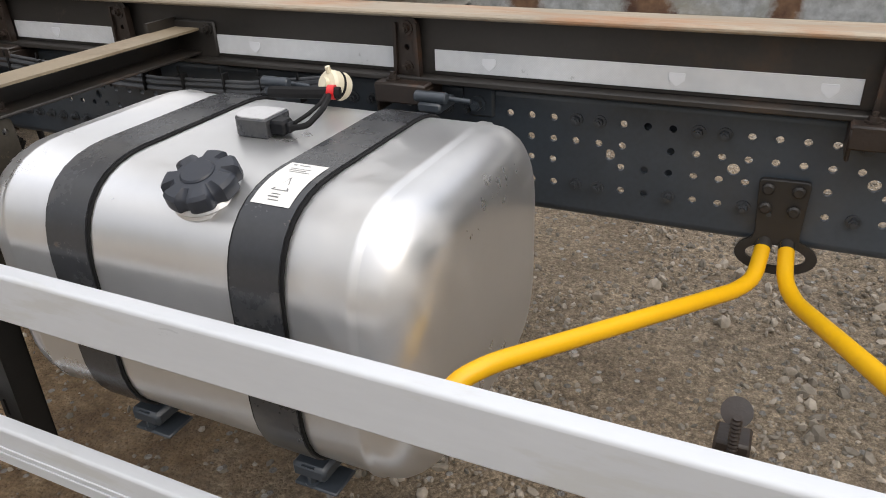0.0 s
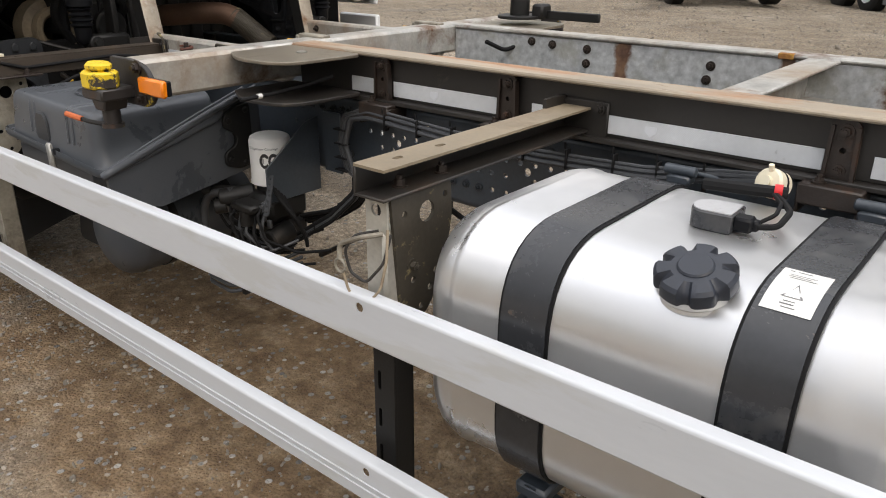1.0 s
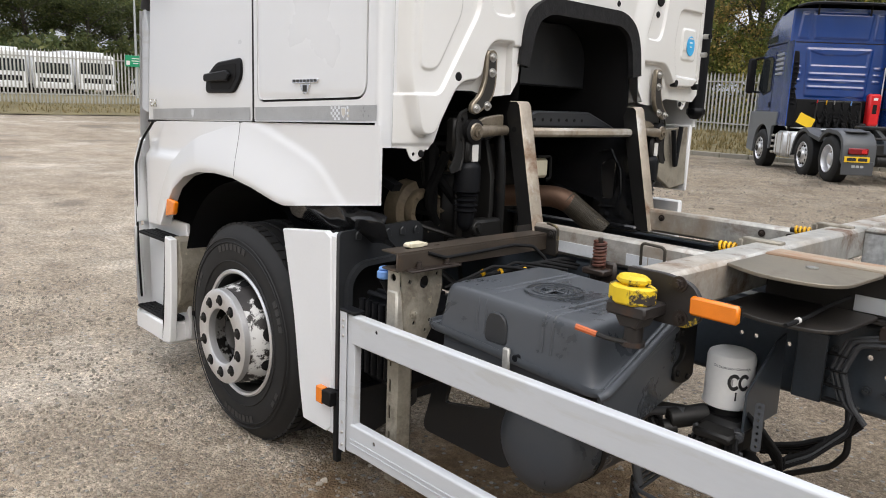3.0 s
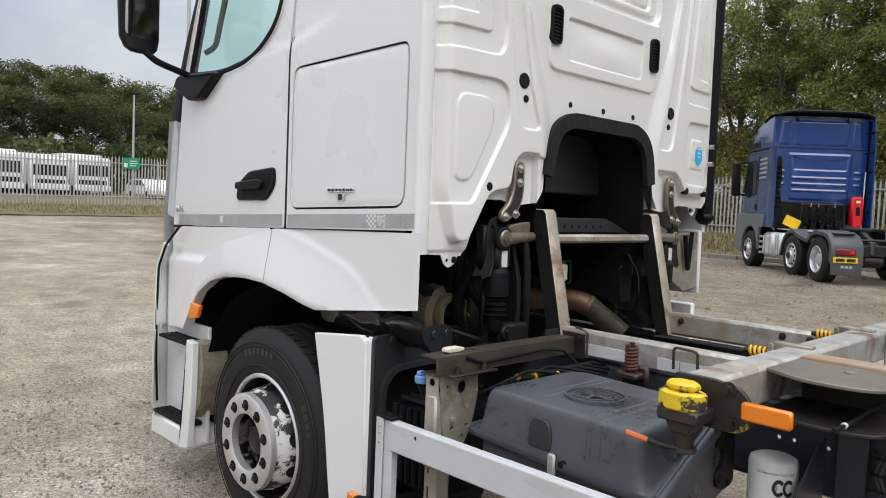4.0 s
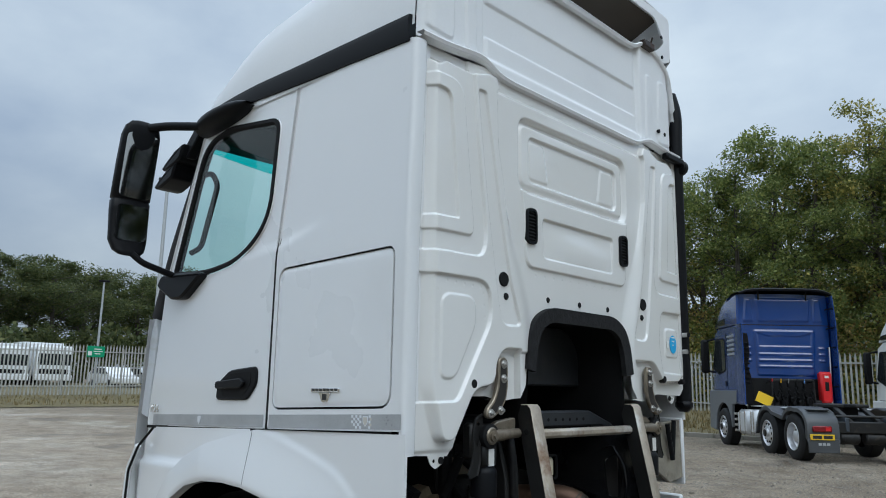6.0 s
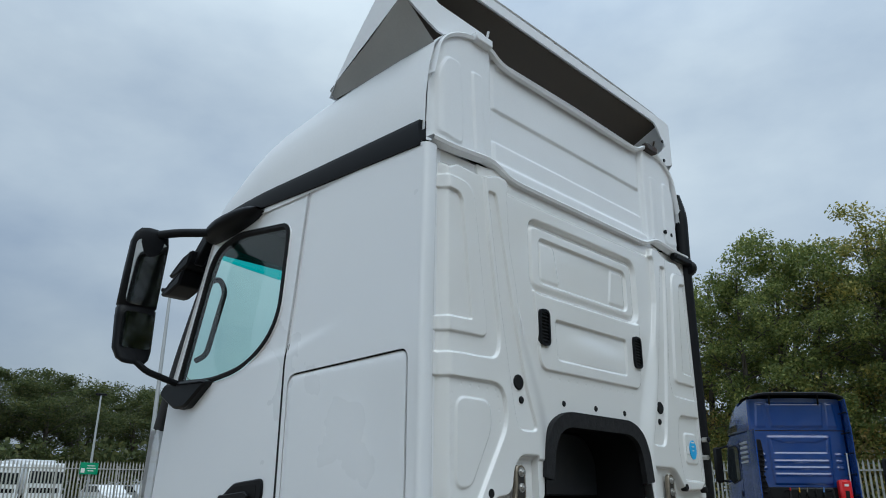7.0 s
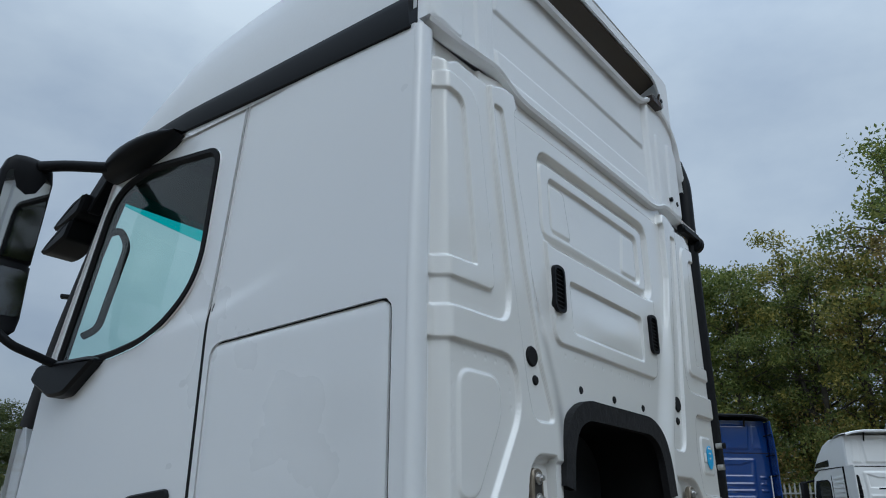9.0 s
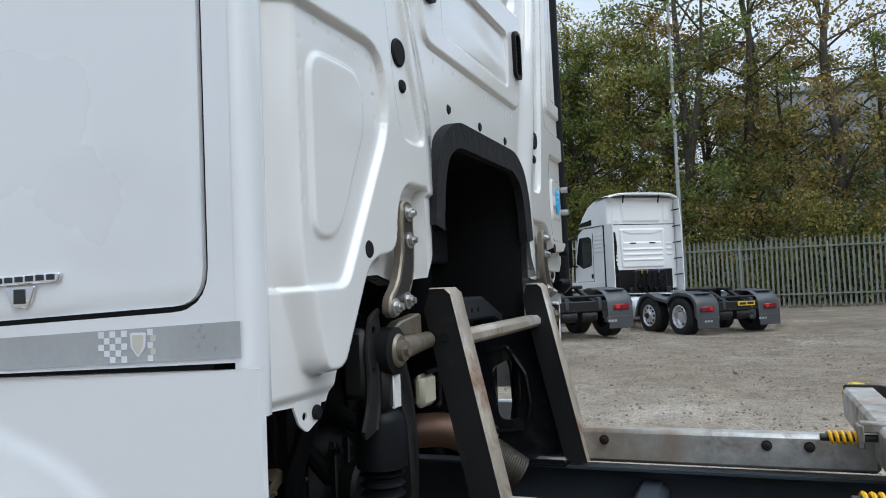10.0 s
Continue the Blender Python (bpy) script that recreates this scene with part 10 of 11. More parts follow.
def banks():
    m = Mesh()
    rows = []
    for k in range(61):
        x = -45 + 36.5 * k / 60
        row = []
        for j, (y, dz) in enumerate(((21.95, 0.10), (22.3, 0.13), (23.5, 0.20), (25.0, 0.35), (26.5, 0.5), (27.6, 0.58), (30.0, 0.70), (36.0, 0.8), (60.0, 0.8))):
            fade = min(1.0, (-8.5 - x) / 2.0 + 0.25)
            row.append((x, y + 0.15 * noise.noise(Vector((x * 0.5, j, 0))), rise(x, y) + dz * fade + 0.05 * noise.noise(Vector((x, y, 1.0)))))
        rows.append(row)
    m.grid(rows)
    solid("grass_bank", m, M_GRASS, "dry mossy grass verge below the fence", "grass", kind="structure", angle=180)
    m = Mesh()
    rows = []
    for k in range(41):
        y = -30 + 58 * k / 40
        rows.append([(x, y, rise(x, y) + dz + 0.04 * noise.noise(Vector((x, y, 2.0)))) for x, dz in ((-36.2, 0.03), (-36.8, 0.12), (-38.6, 0.42), (-40.5, 0.5), (-60.0, 0.5))])
    m.grid(rows)
    solid("grass_verge", m, M_GRASS, "strip of rough grass along the far fence", "grass", kind="structure", angle=180)
    me = Mesh().box(-0.45, 0.45, -0.07, 0.07, -0.1, 0.14, 0.02).make("kerbstone", M_KERB)
    kerb = thing("kerb", "weathered concrete kerb along the grass", "kerb", kind="structure")
    for k in range(38):
        x = -42 + 0.92 * k
        ob = new("kerbstone", me)
        ob.parent = kerb
        ob.matrix_basis = pose(x, 21.85 + 0.02 * math.sin(k * 5.0), rise(x, 21.85), 0, 0, math.sin(k * 3.3) * 0.5)
    # grass tufts
    rng = random.Random(2)
    m = Mesh()
    for k in range(5200):
        if k < 3600:
            x, y = rng.uniform(-24, -9.0), rng.uniform(22.1, 27.4)
            z = rise(x, y) + 0.13 + 0.085 * (y - 22.3) * min(1.0, (-8.5 - x) / 2.0 + 0.25)
        else:
            x, y = rng.uniform(-38.5, -36.6), rng.uniform(2, 20)
            z = rise(x, y) + 0.12 + 0.15 * (-36.8 - x)
        h, a = rng.uniform(0.06, 0.20), rng.uniform(0, 6.28)
        dx, dy = math.cos(a) * 0.035, math.sin(a) * 0.035
        m.add([(x - dx, y - dy, z - 0.05), (x + dx, y + dy, z - 0.05), (x + rng.uniform(-0.06, 0.06), y + rng.uniform(-0.06, 0.06), z + h)], [(0, 1, 2)])
    me = bpy.data.meshes.new("grass_tufts")
    me.from_pydata(m.v, [], m.f)
    me.materials.append(DRY_GRASS)
    tagged(new("grass_tufts", me), "tufts of yellowing grass on the verges", "grass", kind="stuff")


banks()


def bollard(x, y):
    z = rise(x, y) + 0.1
    b = thing("bollard", "blue, white and yellow banded steel bollard on the verge", "bollard", (x, y, z), "verge bollards")
    cols = (M_FENCE, M_YELLOW, M_NAVY, M_YELLOW, M_FENCE, M_NAVY)
    zs = (0.0, 0.17, 0.34, 0.56, 0.80, 1.02, 1.25)
    for c, a, e in zip(cols, zs, zs[1:]):
        part("band", Mesh().cyl((x, y, z + a - (0.1 if a == 0 else 0)), (x, y, z + e), 0.105, 20), c, b)


M_NAVY = mat("navy_paint", (0.015, 0.03, 0.16), 0.4, var=0.08, bump=0.02)
bollard(-17.3, 22.5)
bollard(-15.8, 22.6)


def lamp_post(x, y, h, head_yaw):
    z = rise(x, y)
    l = thing("lamp_post", "tall grey steel floodlight column", "street lamp", (x, y, z), "yard floodlights")
    part("column", Mesh().cyl((x, y, z - 0.1), (x, y, h), 0.085, 14, r2=0.05), M_LAMP, l)
    m = Mesh()
    c, s = math.cos(radians(head_yaw)), math.sin(radians(head_yaw))
    rot = Matrix.Translation((x, y, h)) @ Matrix.Rotation(radians(head_yaw), 4, "Z")
    m.box(-0.30, 0.30, -0.05, 0.20, 0.02, 0.14, 0.03, rot)
    m.box(-0.04, 0.04, -0.04, 0.04, -0.1, 0.05, 0.01, rot)
    part("lamp_head", m, M_DARK, l)


lamp_post(-5.1, 29.2, 12.1, 170)
lamp_post(-25.4, 10.0, 8.3, 60)
lamp_post(-47.4, 17.0, 7.5, 60)

# green notice on the far fence
sg = thing("fence_sign", "small green and white notice on the fence", "sign", (-38.55, 13.4, 2.6))
part("panel", Mesh().box(-38.54, -38.52, 13.0, 13.82, 2.78, 3.30, 0.004), mat("sign_green", (0.01, 0.28, 0.13), 0.5, var=0.05, bump=0.0), sg)
m = Mesh()
for k, (a, b) in enumerate(((13.32, 13.66), (13.30, 13.72), (13.36, 13.62))):
    m.box(-38.519, -38.516, a, b, 3.14 - 0.11 * k, 3.18 - 0.11 * k, 0.0)
m.box(-38.519, -38.516, 13.05, 13.22, 2.85, 3.05, 0.0)
part("print", m, M_PAPER, sg)


def tractor(name, label, paint, lower, at, heading, XC, stripe=False):
    """A three-axle tractor unit; x forward from the rear axle, y to its left."""
    t = thing(name, label, "lorry")
    FX, XF = XC + 1.27, XC + 2.31  # front axle, cab front; the cab's back is at XC

    def wheel(x, s):
        m = Mesh()
        o = (x, s * 1.24, 0.5)
        ax = (0, -s, 0)
        m.spin([(0.285, 0.03), (0.30, 0.005), (0.36, -0.008), (0.44, 0.0), (0.478, 0.022), (0.50, 0.05), (0.50, 0.29), (0.46, 0.32), (0.285, 0.32)], o, ax, 44)
        w = part("wheel", m, M_TYRE, t, "black lorry tyre on a silver rim")
        front = x > 1.0
        m = Mesh()
        deep = [(0.298, 0.0), (0.285, -0.008), (0.272, 0.02)]
        deep += [(0.262, 0.05), (0.225, 0.035), (0.17, 0.0), (0.125, -0.005), (0.115, -0.045), (0.075, -0.055), (0.0, -0.055)] if front else [(0.262, 0.12), (0.225, 0.155), (0.17, 0.165), (0.135, 0.14), (0.125, 0.05), (0.09, 0.03), (0.0, 0.03)]
        m.spin(deep, o, ax, 36)
        part("rim", m, M_RIMTRIM, w)
        d = 0.018 if front else 0.155
        for k in range(10):
            a = 2 * math.pi * k / 10
            q = Vector((x + 0.205 * math.cos(a), s * (1.24 - d), 0.5 + 0.205 * math.sin(a)))
            part("rim_hole", Mesh().cyl(q - Vector((0, s * 0.012, 0)), q + Vector((0, s * 0.010, 0)), 0.030, 10), M_BLACK, w)
        if front:
            part("hub", Mesh().cyl((x, s * 1.29, 0.5), (x, s * 1.315, 0.5), 0.085, 20, b=0.01), M_SOOT, w)
    for x in (0.0, 1.36, FX):
        wheel(x, 1)
        wheel(x, -1)
    # frame, fifth wheel, rear end
    for s in (1, -1):
        part("frame_rail", Mesh().box(-0.75, 5.2, s * 0.42 - 0.04, s * 0.42 + 0.04, 0.66, 0.94, 0.01), M_FRAME, t)
    m = Mesh()
    m.prism(rounded([(0.00, -0.46), (0.40, -0.48), (0.95, -0.34), (1.05, 0.0), (0.95, 0.34), (0.40, 0.48), (0.00, 0.46), (-0.10, 0.12), (0.45, 0.04), (0.45, -0.04), (-0.10, -0.12)], 0.05, 4), "z", 1.13, 1.21, 0.02)
    m.box(0.40, 0.66, -0.42, 0.42, 0.94, 1.14, 0.02)
    part("fifth_wheel", m, M_SOOT, t, "greasy black fifth wheel plate")
    m = Mesh()
    for y in (-0.30, 0.30):
        m.prism(rounded([(-0.70, 0.86), (0.0, 1.16), (0.10, 1.12), (-0.60, 0.80)], 0.02, 3), "y", y - 0.05, y + 0.05, 0.008)
    part("coupling_ramp", m, M_SOOT, t)
    m = Mesh()
    m.box(-0.74, -0.64, -0.62, 0.62, 0.62, 0.86, 0.02)
    m.tube([(-0.60, -0.60, 0.96), (-0.60, 0.60, 0.96)], 0.03)
    m.prism(rounded([(-0.45, 0.60), (0.05, 0.80), (0.45, 0.60), (0.05, 0.66)], 0.03, 3), "z", 0.84, 0.87)
    part("rear_crossmember", m, M_SOOT, t)
    for y in (-0.36, 0.16):
        m = Mesh()
        m.cyl((-0.62, y, 0.52), (-0.62, y + 0.40, 0.52), 0.125, 18, b=0.02)
        for d in (0.10, 0.30):
            m.cyl((-0.62, y + d, 0.52), (-0.62, y + d + 0.03, 0.52), 0.132, 18)
        part("air_reservoir", m, M_SOOT, t, "dark air reservoir across the chassis end")
    for s in (1, -1):
        # twin mudguard in one moulding
        prof = [(2.02 - 0.02 * k, 0.45 + 0.08 * k) for k in range(2)]
        prof += [(1.36 + 0.62 * math.cos(radians(q)), 0.50 + 0.62 * math.sin(radians(q))) for q in range(12, 131, 10)]
        prof += [(0.0 + 0.64 * math.cos(radians(q)), 0.50 + 0.64 * math.sin(radians(q))) for q in range(42, 111, 8)]
        prof += [(-0.36, 1.115), (-0.56, 1.05), (-0.70, 0.93), (-0.755, 0.80), (-0.765, 0.44)]
        m = Mesh()
        m.grid([[(x, s * 1.262, z - 0.012), (x, s * 1.25, z), (x, s * 1.15, z + 0.012), (x, s * 0.62, z + 0.006), (x, s * 0.60, z - 0.02)] for x, z in prof])
        g = part("mudguard", m, M_GUARDGREY, t, "dark grey plastic twin rear mudguard", angle=50)
        m = Mesh()
        rim = inset(prof + [(0.70, 0.30)], 0.085)[:len(prof)]
        m.grid([[(a[0], s * 1.264, a[1] - 0.010), (c[0], s * 1.268, c[1]), (c[0], s * 1.20, c[1])] for a, c in zip(prof, rim)])
        part("guard_lip", m, M_GUARDGREY, g)
        part("guard_step", Mesh().box(-0.62, -0.40, s * 0.70, s * 1.16, 1.075, 1.105, 0.012), M_GUARDGREY, g)
        part("mudflap", Mesh().box(-0.775, -0.755, s * 0.62, s * 1.26, 0.22, 0.50, 0.008), M_GUARDGREY, t, "dark rubber mudflap")
        m = Mesh()
        for k in range(3):
            m.box(-0.779, -0.775, s * 0.82 + 0.085 * k, s * 0.82 + 0.065 + 0.085 * k, 0.37, 0.42, 0.0)
        part("flap_mark", m, M_TAPEGREY, t)
        lp = part("rear_lamp", Mesh().box(-0.800, -0.760, s * 0.76, s * 1.16, 0.640, 0.765, 0.02), M_LAMPRED, t, "red rear lamp cluster")
        part("lamp_lens", Mesh().box(-0.804, -0.799, s * 0.80, s * 0.90, 0.665, 0.740, 0.006), M_RED, lp)
    if stripe:
        pl = part("number_plate", Mesh().box(-0.765, -0.745, -0.50, 0.02, 0.735, 0.845, 0.004), M_PLATE, t, "yellow rear number plate")
        part("plate_bars", Mesh().box(-0.769, -0.765, -0.46, -0.26, 0.76, 0.82, 0.0).box(-0.769, -0.765, -0.22, -0.03, 0.76, 0.82, 0.0), M_PRINT, pl)
    else:
        pl = part("number_plate", Mesh().box(-0.795, -0.775, 0.72, 1.22, 0.480, 0.595, 0.004), M_PLATE, t, "yellow rear number plate")
        part("plate_bars", Mesh().box(-0.799, -0.795, 0.77, 0.95, 0.505, 0.570, 0.0).box(-0.799, -0.795, 0.99, 1.17, 0.505, 0.570, 0.0), M_PRINT, pl)
    # side tanks and the pale deck strip over them
    for s in (1, -1):
        m = Mesh()
        m.box(2.12, 2.60, s * 0.62, s * 1.20, 0.36, 1.00, 0.10)
        tk = part("side_tank", m, M_TANKWHITE, t, "pale ribbed side tank")
        m = Mesh()
        m.box(2.64, 3.42, s * 0.62, s * 1.20, 0.36, 1.00, 0.10)
        part("side_tank", m, M_TANKWHITE, t, "pale ribbed side tank")
        m = Mesh()
        for x in (2.28, 2.44, 2.86, 3.18):
            m.box(x - 0.025, x + 0.025, s * 1.195, s * 1.21, 0.40, 0.96, 0.006)
        for k in range(4):
            m.box(3.46, 3.60, s * 1.10, s * 1.20, 0.42 + 0.14 * k, 0.48 + 0.14 * k, 0.01)
        part("tank_band", m, M_GALV, tk)
        part("deck_strip", Mesh().box(0.9, XC + 0.1, s * 0.70, s * 0.98, 1.075, 1.105, 0.01), M_TANKWHITE, t)
    # cab: lower shell and raised roof
    def loft(rows):
        out = []
        for x, zb, zt, w, r in rows:
            half = [(w, zb), (w, zb + (zt - zb) * 0.45), (w - 0.01, zt - r * 1.2), (w - r * 0.12, zt - r * 0.6), (w - r * 0.40, zt - r * 0.18), (w - r, zt), (w * 0.4, zt + 0.015), (0.0, zt + 0.02)]
            out.append([(x, y, z) for y, z in half] + [(x, -y, z) for y, z in half[-2::-1]])
        m = Mesh()
        m.grid(out)
        n = len(out[0])
        m.f.append(tuple(range(n)))
        m.f.append(tuple(range((len(out) - 1) * n, len(out) * n))[::-1])
        return m
    cab = part("cab", loft([(XC, 1.20, 3.17, 1.17, 0.04), (XC + 0.03, 1.18, 3.18, 1.20, 0.04), (XC + 1.50, 1.18, 3.18, 1.20, 0.06), (XC + 1.86, 1.18, 3.05, 1.19, 0.10), (XF - 0.16, 1.15, 2.1, 1.17, 0.10), (XF, 1.10, 1.85, 1.10, 0.12)]), paint, t, label.split(" tractor")[0] + " cab", angle=32)
    rf = part("high_roof", loft([(XC + 0.00, 3.19, 3.98, 1.16, 0.05), (XC + 0.04, 3.19, 3.99, 1.195, 0.06), (XC + 0.80, 3.19, 3.97, 1.195, 0.10), (XC + 1.20, 3.19, 3.86, 1.19, 0.14), (XC + 1.55, 3.19, 3.64, 1.17, 0.16), (XC + 1.80, 3.19, 3.40, 1.14, 0.12), (XC + 1.94, 3.17, 3.22, 1.10, 0.03)]), paint, cab, angle=32)
    part("roof_seam", Mesh().box(XC - 0.004, XC + 1.5, -1.196, 1.196, 3.168, 3.192, 0.0), M_BLACK, cab)
    # back wall pressings: a sunk upper field, ribs, a slanted foot
    m = relief([(-1.10, 1.30), (1.10, 1.30), (1.14, 3.12), (-1.14, 3.12)], 0.02, lambda U, W: 0.030 * step_in(sdf(U, W, rounded([(-0.74, 1.86), (0.74, 1.86), (0.80, 3.05), (-0.80, 3.05)], 0.06)), 0.05) - 0.022 * step_in(sdf(U, W, rounded([(-0.68, 2.62), (0.68, 2.62), (0.72, 2.99), (0.40, 2.90), (-0.40, 2.90), (-0.72, 2.99)], 0.03)), 0.04) + sum(0.020 * step_in(sdf(U, W, rbox(-0.70, 0.70, z, z + 0.075, 0.02)), 0.04) for z in (2.06, 2.22, 2.38)) + sum(0.018 * step_in(sdf(np.abs(U), W, rbox(0.86, 1.06, z, z + 0.075, 0.02)), 0.04) for z in (2.22, 2.38, 2.54)), lambda u, w, h: (XC - 0.004 - h, u, w))
    part("back_panel", m, paint, cab, angle=60)
    m = relief([(-1.12, 3.22), (1.12, 3.22), (1.10, 3.92), (-1.10, 3.92)], 0.025, lambda U, W: 0.028 * step_in(sdf(U, W, rounded([(-0.66, 3.26), (0.66, 3.26), (0.72, 3.88), (-0.72, 3.88)], 0.03)), 0.05) + 0.020 * step_in(sdf(np.abs(U), W, rounded([(0.76, 3.26), (1.05, 3.26), (0.98, 3.88), (0.80, 3.88)], 0.03)), 0.05), lambda u, w, h: (XC - 0.004 - h, u, w))
    part("roof_back_panel", m, paint, rf, angle=60)
    if stripe:
        for y in (-0.34, 0.34):
            part("back_vent", Mesh().box(XC - 0.045, XC - 0.03, y - 0.11, y + 0.11, 2.585, 2.625, 0.006), M_BLACK, cab)
    # roof wing on struts over the back edge
    m = Mesh()
    edge = [(XC - 0.30, 4.06), (XC - 0.31, 4.10), (XC - 0.28, 4.125), (XC + 0.25, 4.12), (XC + 0.60, 4.00)]
    m.grid([[(x + 0.10 * (abs(j) / 7) ** 4, 1.20 * j / 7, z - 0.10 * (abs(j) / 7) ** 6) for j in range(-7, 8)] for x, z in edge + [(XC + 0.6, 3.96), (XC + 0.2, 4.07), (XC - 0.30, 4.06)]])
    wg = part("roof_wing", m, M_DARK if not stripe else paint, cab, angle=50)
    for y in (-0.62, 0.62):
        part("wing_strut", Mesh().tube([(XC - 0.02, y, 3.84), (XC - 0.16, y + 0.05, 4.08)], 0.022, 7), M_BLACK, wg)
    # side flaps behind the cab, edges, snorkel
    for s in (1, -1):
        m = Mesh()
        m.grid([[(XC + 0.16, s * 1.205, z), (XC - 0.05, s * 1.225, z), (XC - 0.34 + 0.06 * max(0.0, z - 3.2), s * (1.215 - 0.05 * max(0.0, z - 3.3)), z), (XC - 0.34 + 0.06 * max(0.0, z - 3.2), s * (1.19 - 0.05 * max(0.0, z - 3.3)), z), (XC - 0.05, s * 1.195, z)] for z in [1.12 + 0.24 * k for k in range(9)] + [3.19] + ([3.45, 3.7, 3.95] if s < 0 else [])])
        fl = part("side_flap", m, paint, cab, angle=50)
        if stripe:
            part("flap_joint", Mesh().box(XC + 0.17, XC + 0.235, s * 1.196, s * 1.212, 1.15, 3.17, 0.0), M_BLACK, fl)
        for k in range(5):
            part("flap_bracket", Mesh().tube([(XC - 0.02, s * 1.10, 1.60 + 0.5 * k), (XC - 0.30, s * 1.18, 1.62 + 0.5 * k)], 0.018, 6), M_BLACK, fl) if s < 0 and k < 5 else None
    m = Mesh()
    m.prism(rounded([(0.92, 1.12), (1.15, 1.12), (1.15, 2.95), (1.00, 2.95), (0.96, 2.45), (1.03, 2.10), (0.92, 1.70)], 0.05, 4), "x", XC - 0.16, XC - 0.002, 0.02)
    for k in range(9):
        z = 1.66 + 0.125 * k
        m.tube([(XC - 0.165, 1.00, z), (XC - 0.20, 1.07, z + 0.03), (XC - 0.165, 1.13, z)], 0.022, 6)
    part("air_intake", m, M_DARK, cab, "black ribbed air intake")
    for s in (1, -1):
        yy = s * 1.203
        win = rounded([(XC + 1.02, 2.02), (XC + 1.02, 2.78), (XC + 1.12, 2.86), (XC + 1.72, 2.86), (XC + 1.96, 2.10), (XC + 1.70, 2.00), (XC + 1.55, 1.93)], 0.05, 4)
        part("window_seal", Mesh().prism(inset(win, -0.035), "y", yy - 0.012, yy + 0.004), M_BLACK, cab)
        part("door_window", Mesh().prism(win, "y", yy - 0.010, yy + 0.007), M_DARKGLASS, cab, "dark door window")
        m = Mesh()
        m.box(XC + 0.885, XC + 0.897, yy - 0.01, yy + 0.003, 1.2, 3.0, 0.0)
        m.box(XC + 0.885, XC + 1.95, yy - 0.01, yy + 0.003, 1.475, 1.487, 0.0)
        part("door_joint", m, M_BLACK, cab)
        part("roof_window", Mesh().prism(rounded([(XC + 0.92, 3.24), (XC + 0.92, 3.42), (XC + 1.60, 3.36), (XC + 1.72, 3.24)], 0.03), "y", s * 1.175, s * 1.200), M_DARKGLASS, cab)
        for k in range(5):
            part("side_louvre", Mesh().prism([(XC + 0.30, 2.40 + 0.12 * k), (XC + 0.80, 2.40 + 0.12 * k), (XC + 0.80, 2.445 + 0.12 * k), (XC + 0.30, 2.465 + 0.12 * k)], "y", yy - 0.01 * s, yy + 0.016 * s, 0.004), M_TAPEGREY if not stripe else paint, cab)
        part("door_handle", Mesh().box(XC + 0.93, XC + 1.04, yy - 0.01, yy + 0.015, 1.58, 1.72, 0.01), M_DARK, cab)
        ar = [(FX + 0.60 * math.cos(radians(q)), 0.52 + 0.62 * math.sin(radians(q))) for q in range(180, -1, -15)]
        m = Mesh()
        m.prism([(XC + 0.30, 1.14), (XC + 0.22, 1.47), (XF + 0.02, 1.47), (XF + 0.10, 0.44), (FX + 0.64, 0.38)] + ar[::-1] + [(FX - 0.66, 0.90), (FX - 0.70, 1.10)], "y", s * 1.15, s * 1.228, 0.012)
        part("front_wing", m, lower, cab, "plastic front wing below the door")
        part("wheel_liner", Mesh().grid([[(x, s * 1.16, z), (x, s * 0.70, z)] for x, z in ar]), M_BLACK, cab)
        m = Mesh()
        m.box(XF - 0.26, XF - 0.12, s * 1.28, s * 1.50, 1.95, 2.90, 0.05)
        m.tube([(XF - 0.18, s * 1.36, 2.86), (XF - 0.40, s * 1.16, 2.92)], 0.03)
        m.tube([(XF - 0.18, s * 1.36, 2.02), (XF - 0.30, s * 1.16, 1.98)], 0.03)
        part("mirror", m, M_BLACK, cab, "black door mirror")
    part("windscreen", Mesh().prism([(XF - 0.36, 2.98), (XF - 0.06, 1.95), (XF - 0.04, 1.95), (XF - 0.34, 2.98)], "y", -1.05, 1.05), M_DARKGLASS, cab)
    # dark works below the cab back: added black backing for the shade, lines, valves
    part("dark_backing", Mesh().box(XC - 0.05, XC + 0.10, -1.0, 1.0, 0.95, 1.80, 0.02), M_BLACK, t, "black backing added to darken the space behind the brake lines")
    part("rack_frame", Mesh().tube([(XC - 0.36, 0.55, 0.98), (XC - 0.36, 0.52, 1.74), (XC - 0.36, -0.52, 1.76), (XC - 0.36, -0.55, 0.98)], 0.024, 8).tube([(XC - 0.02, 0.52, 1.70), (XC - 0.36, 0.52, 1.74)], 0.018, 6).tube([(XC - 0.02, -0.52, 1.70), (XC - 0.36, -0.52, 1.74)], 0.018, 6), M_SOOT, t)
    for k, (y, drop, wide) in enumerate(((0.40, 0.44, 0.24), (0.20, 0.52, 0.20), (0.0, 0.48, 0.22), (-0.20, 0.54, 0.20), (-0.40, 0.46, 0.22))):
        path = []
        for j in range(85):
            f = j / 84
            q = Vector((XC - 0.32, y + wide * (f - 0.5), 1.70 - drop * 4 * f * (1 - f) * (1.0 + 0.08 * k)))
            a = f * math.pi * 2 * 14
            path.append(q + Vector((0.055 * math.cos(a), 0.02 * math.sin(a), 0.055 * math.sin(a))))
        part("coil_hose", Mesh().tube(path, 0.016, 5), M_BLACK, t, "black coiled brake hose")
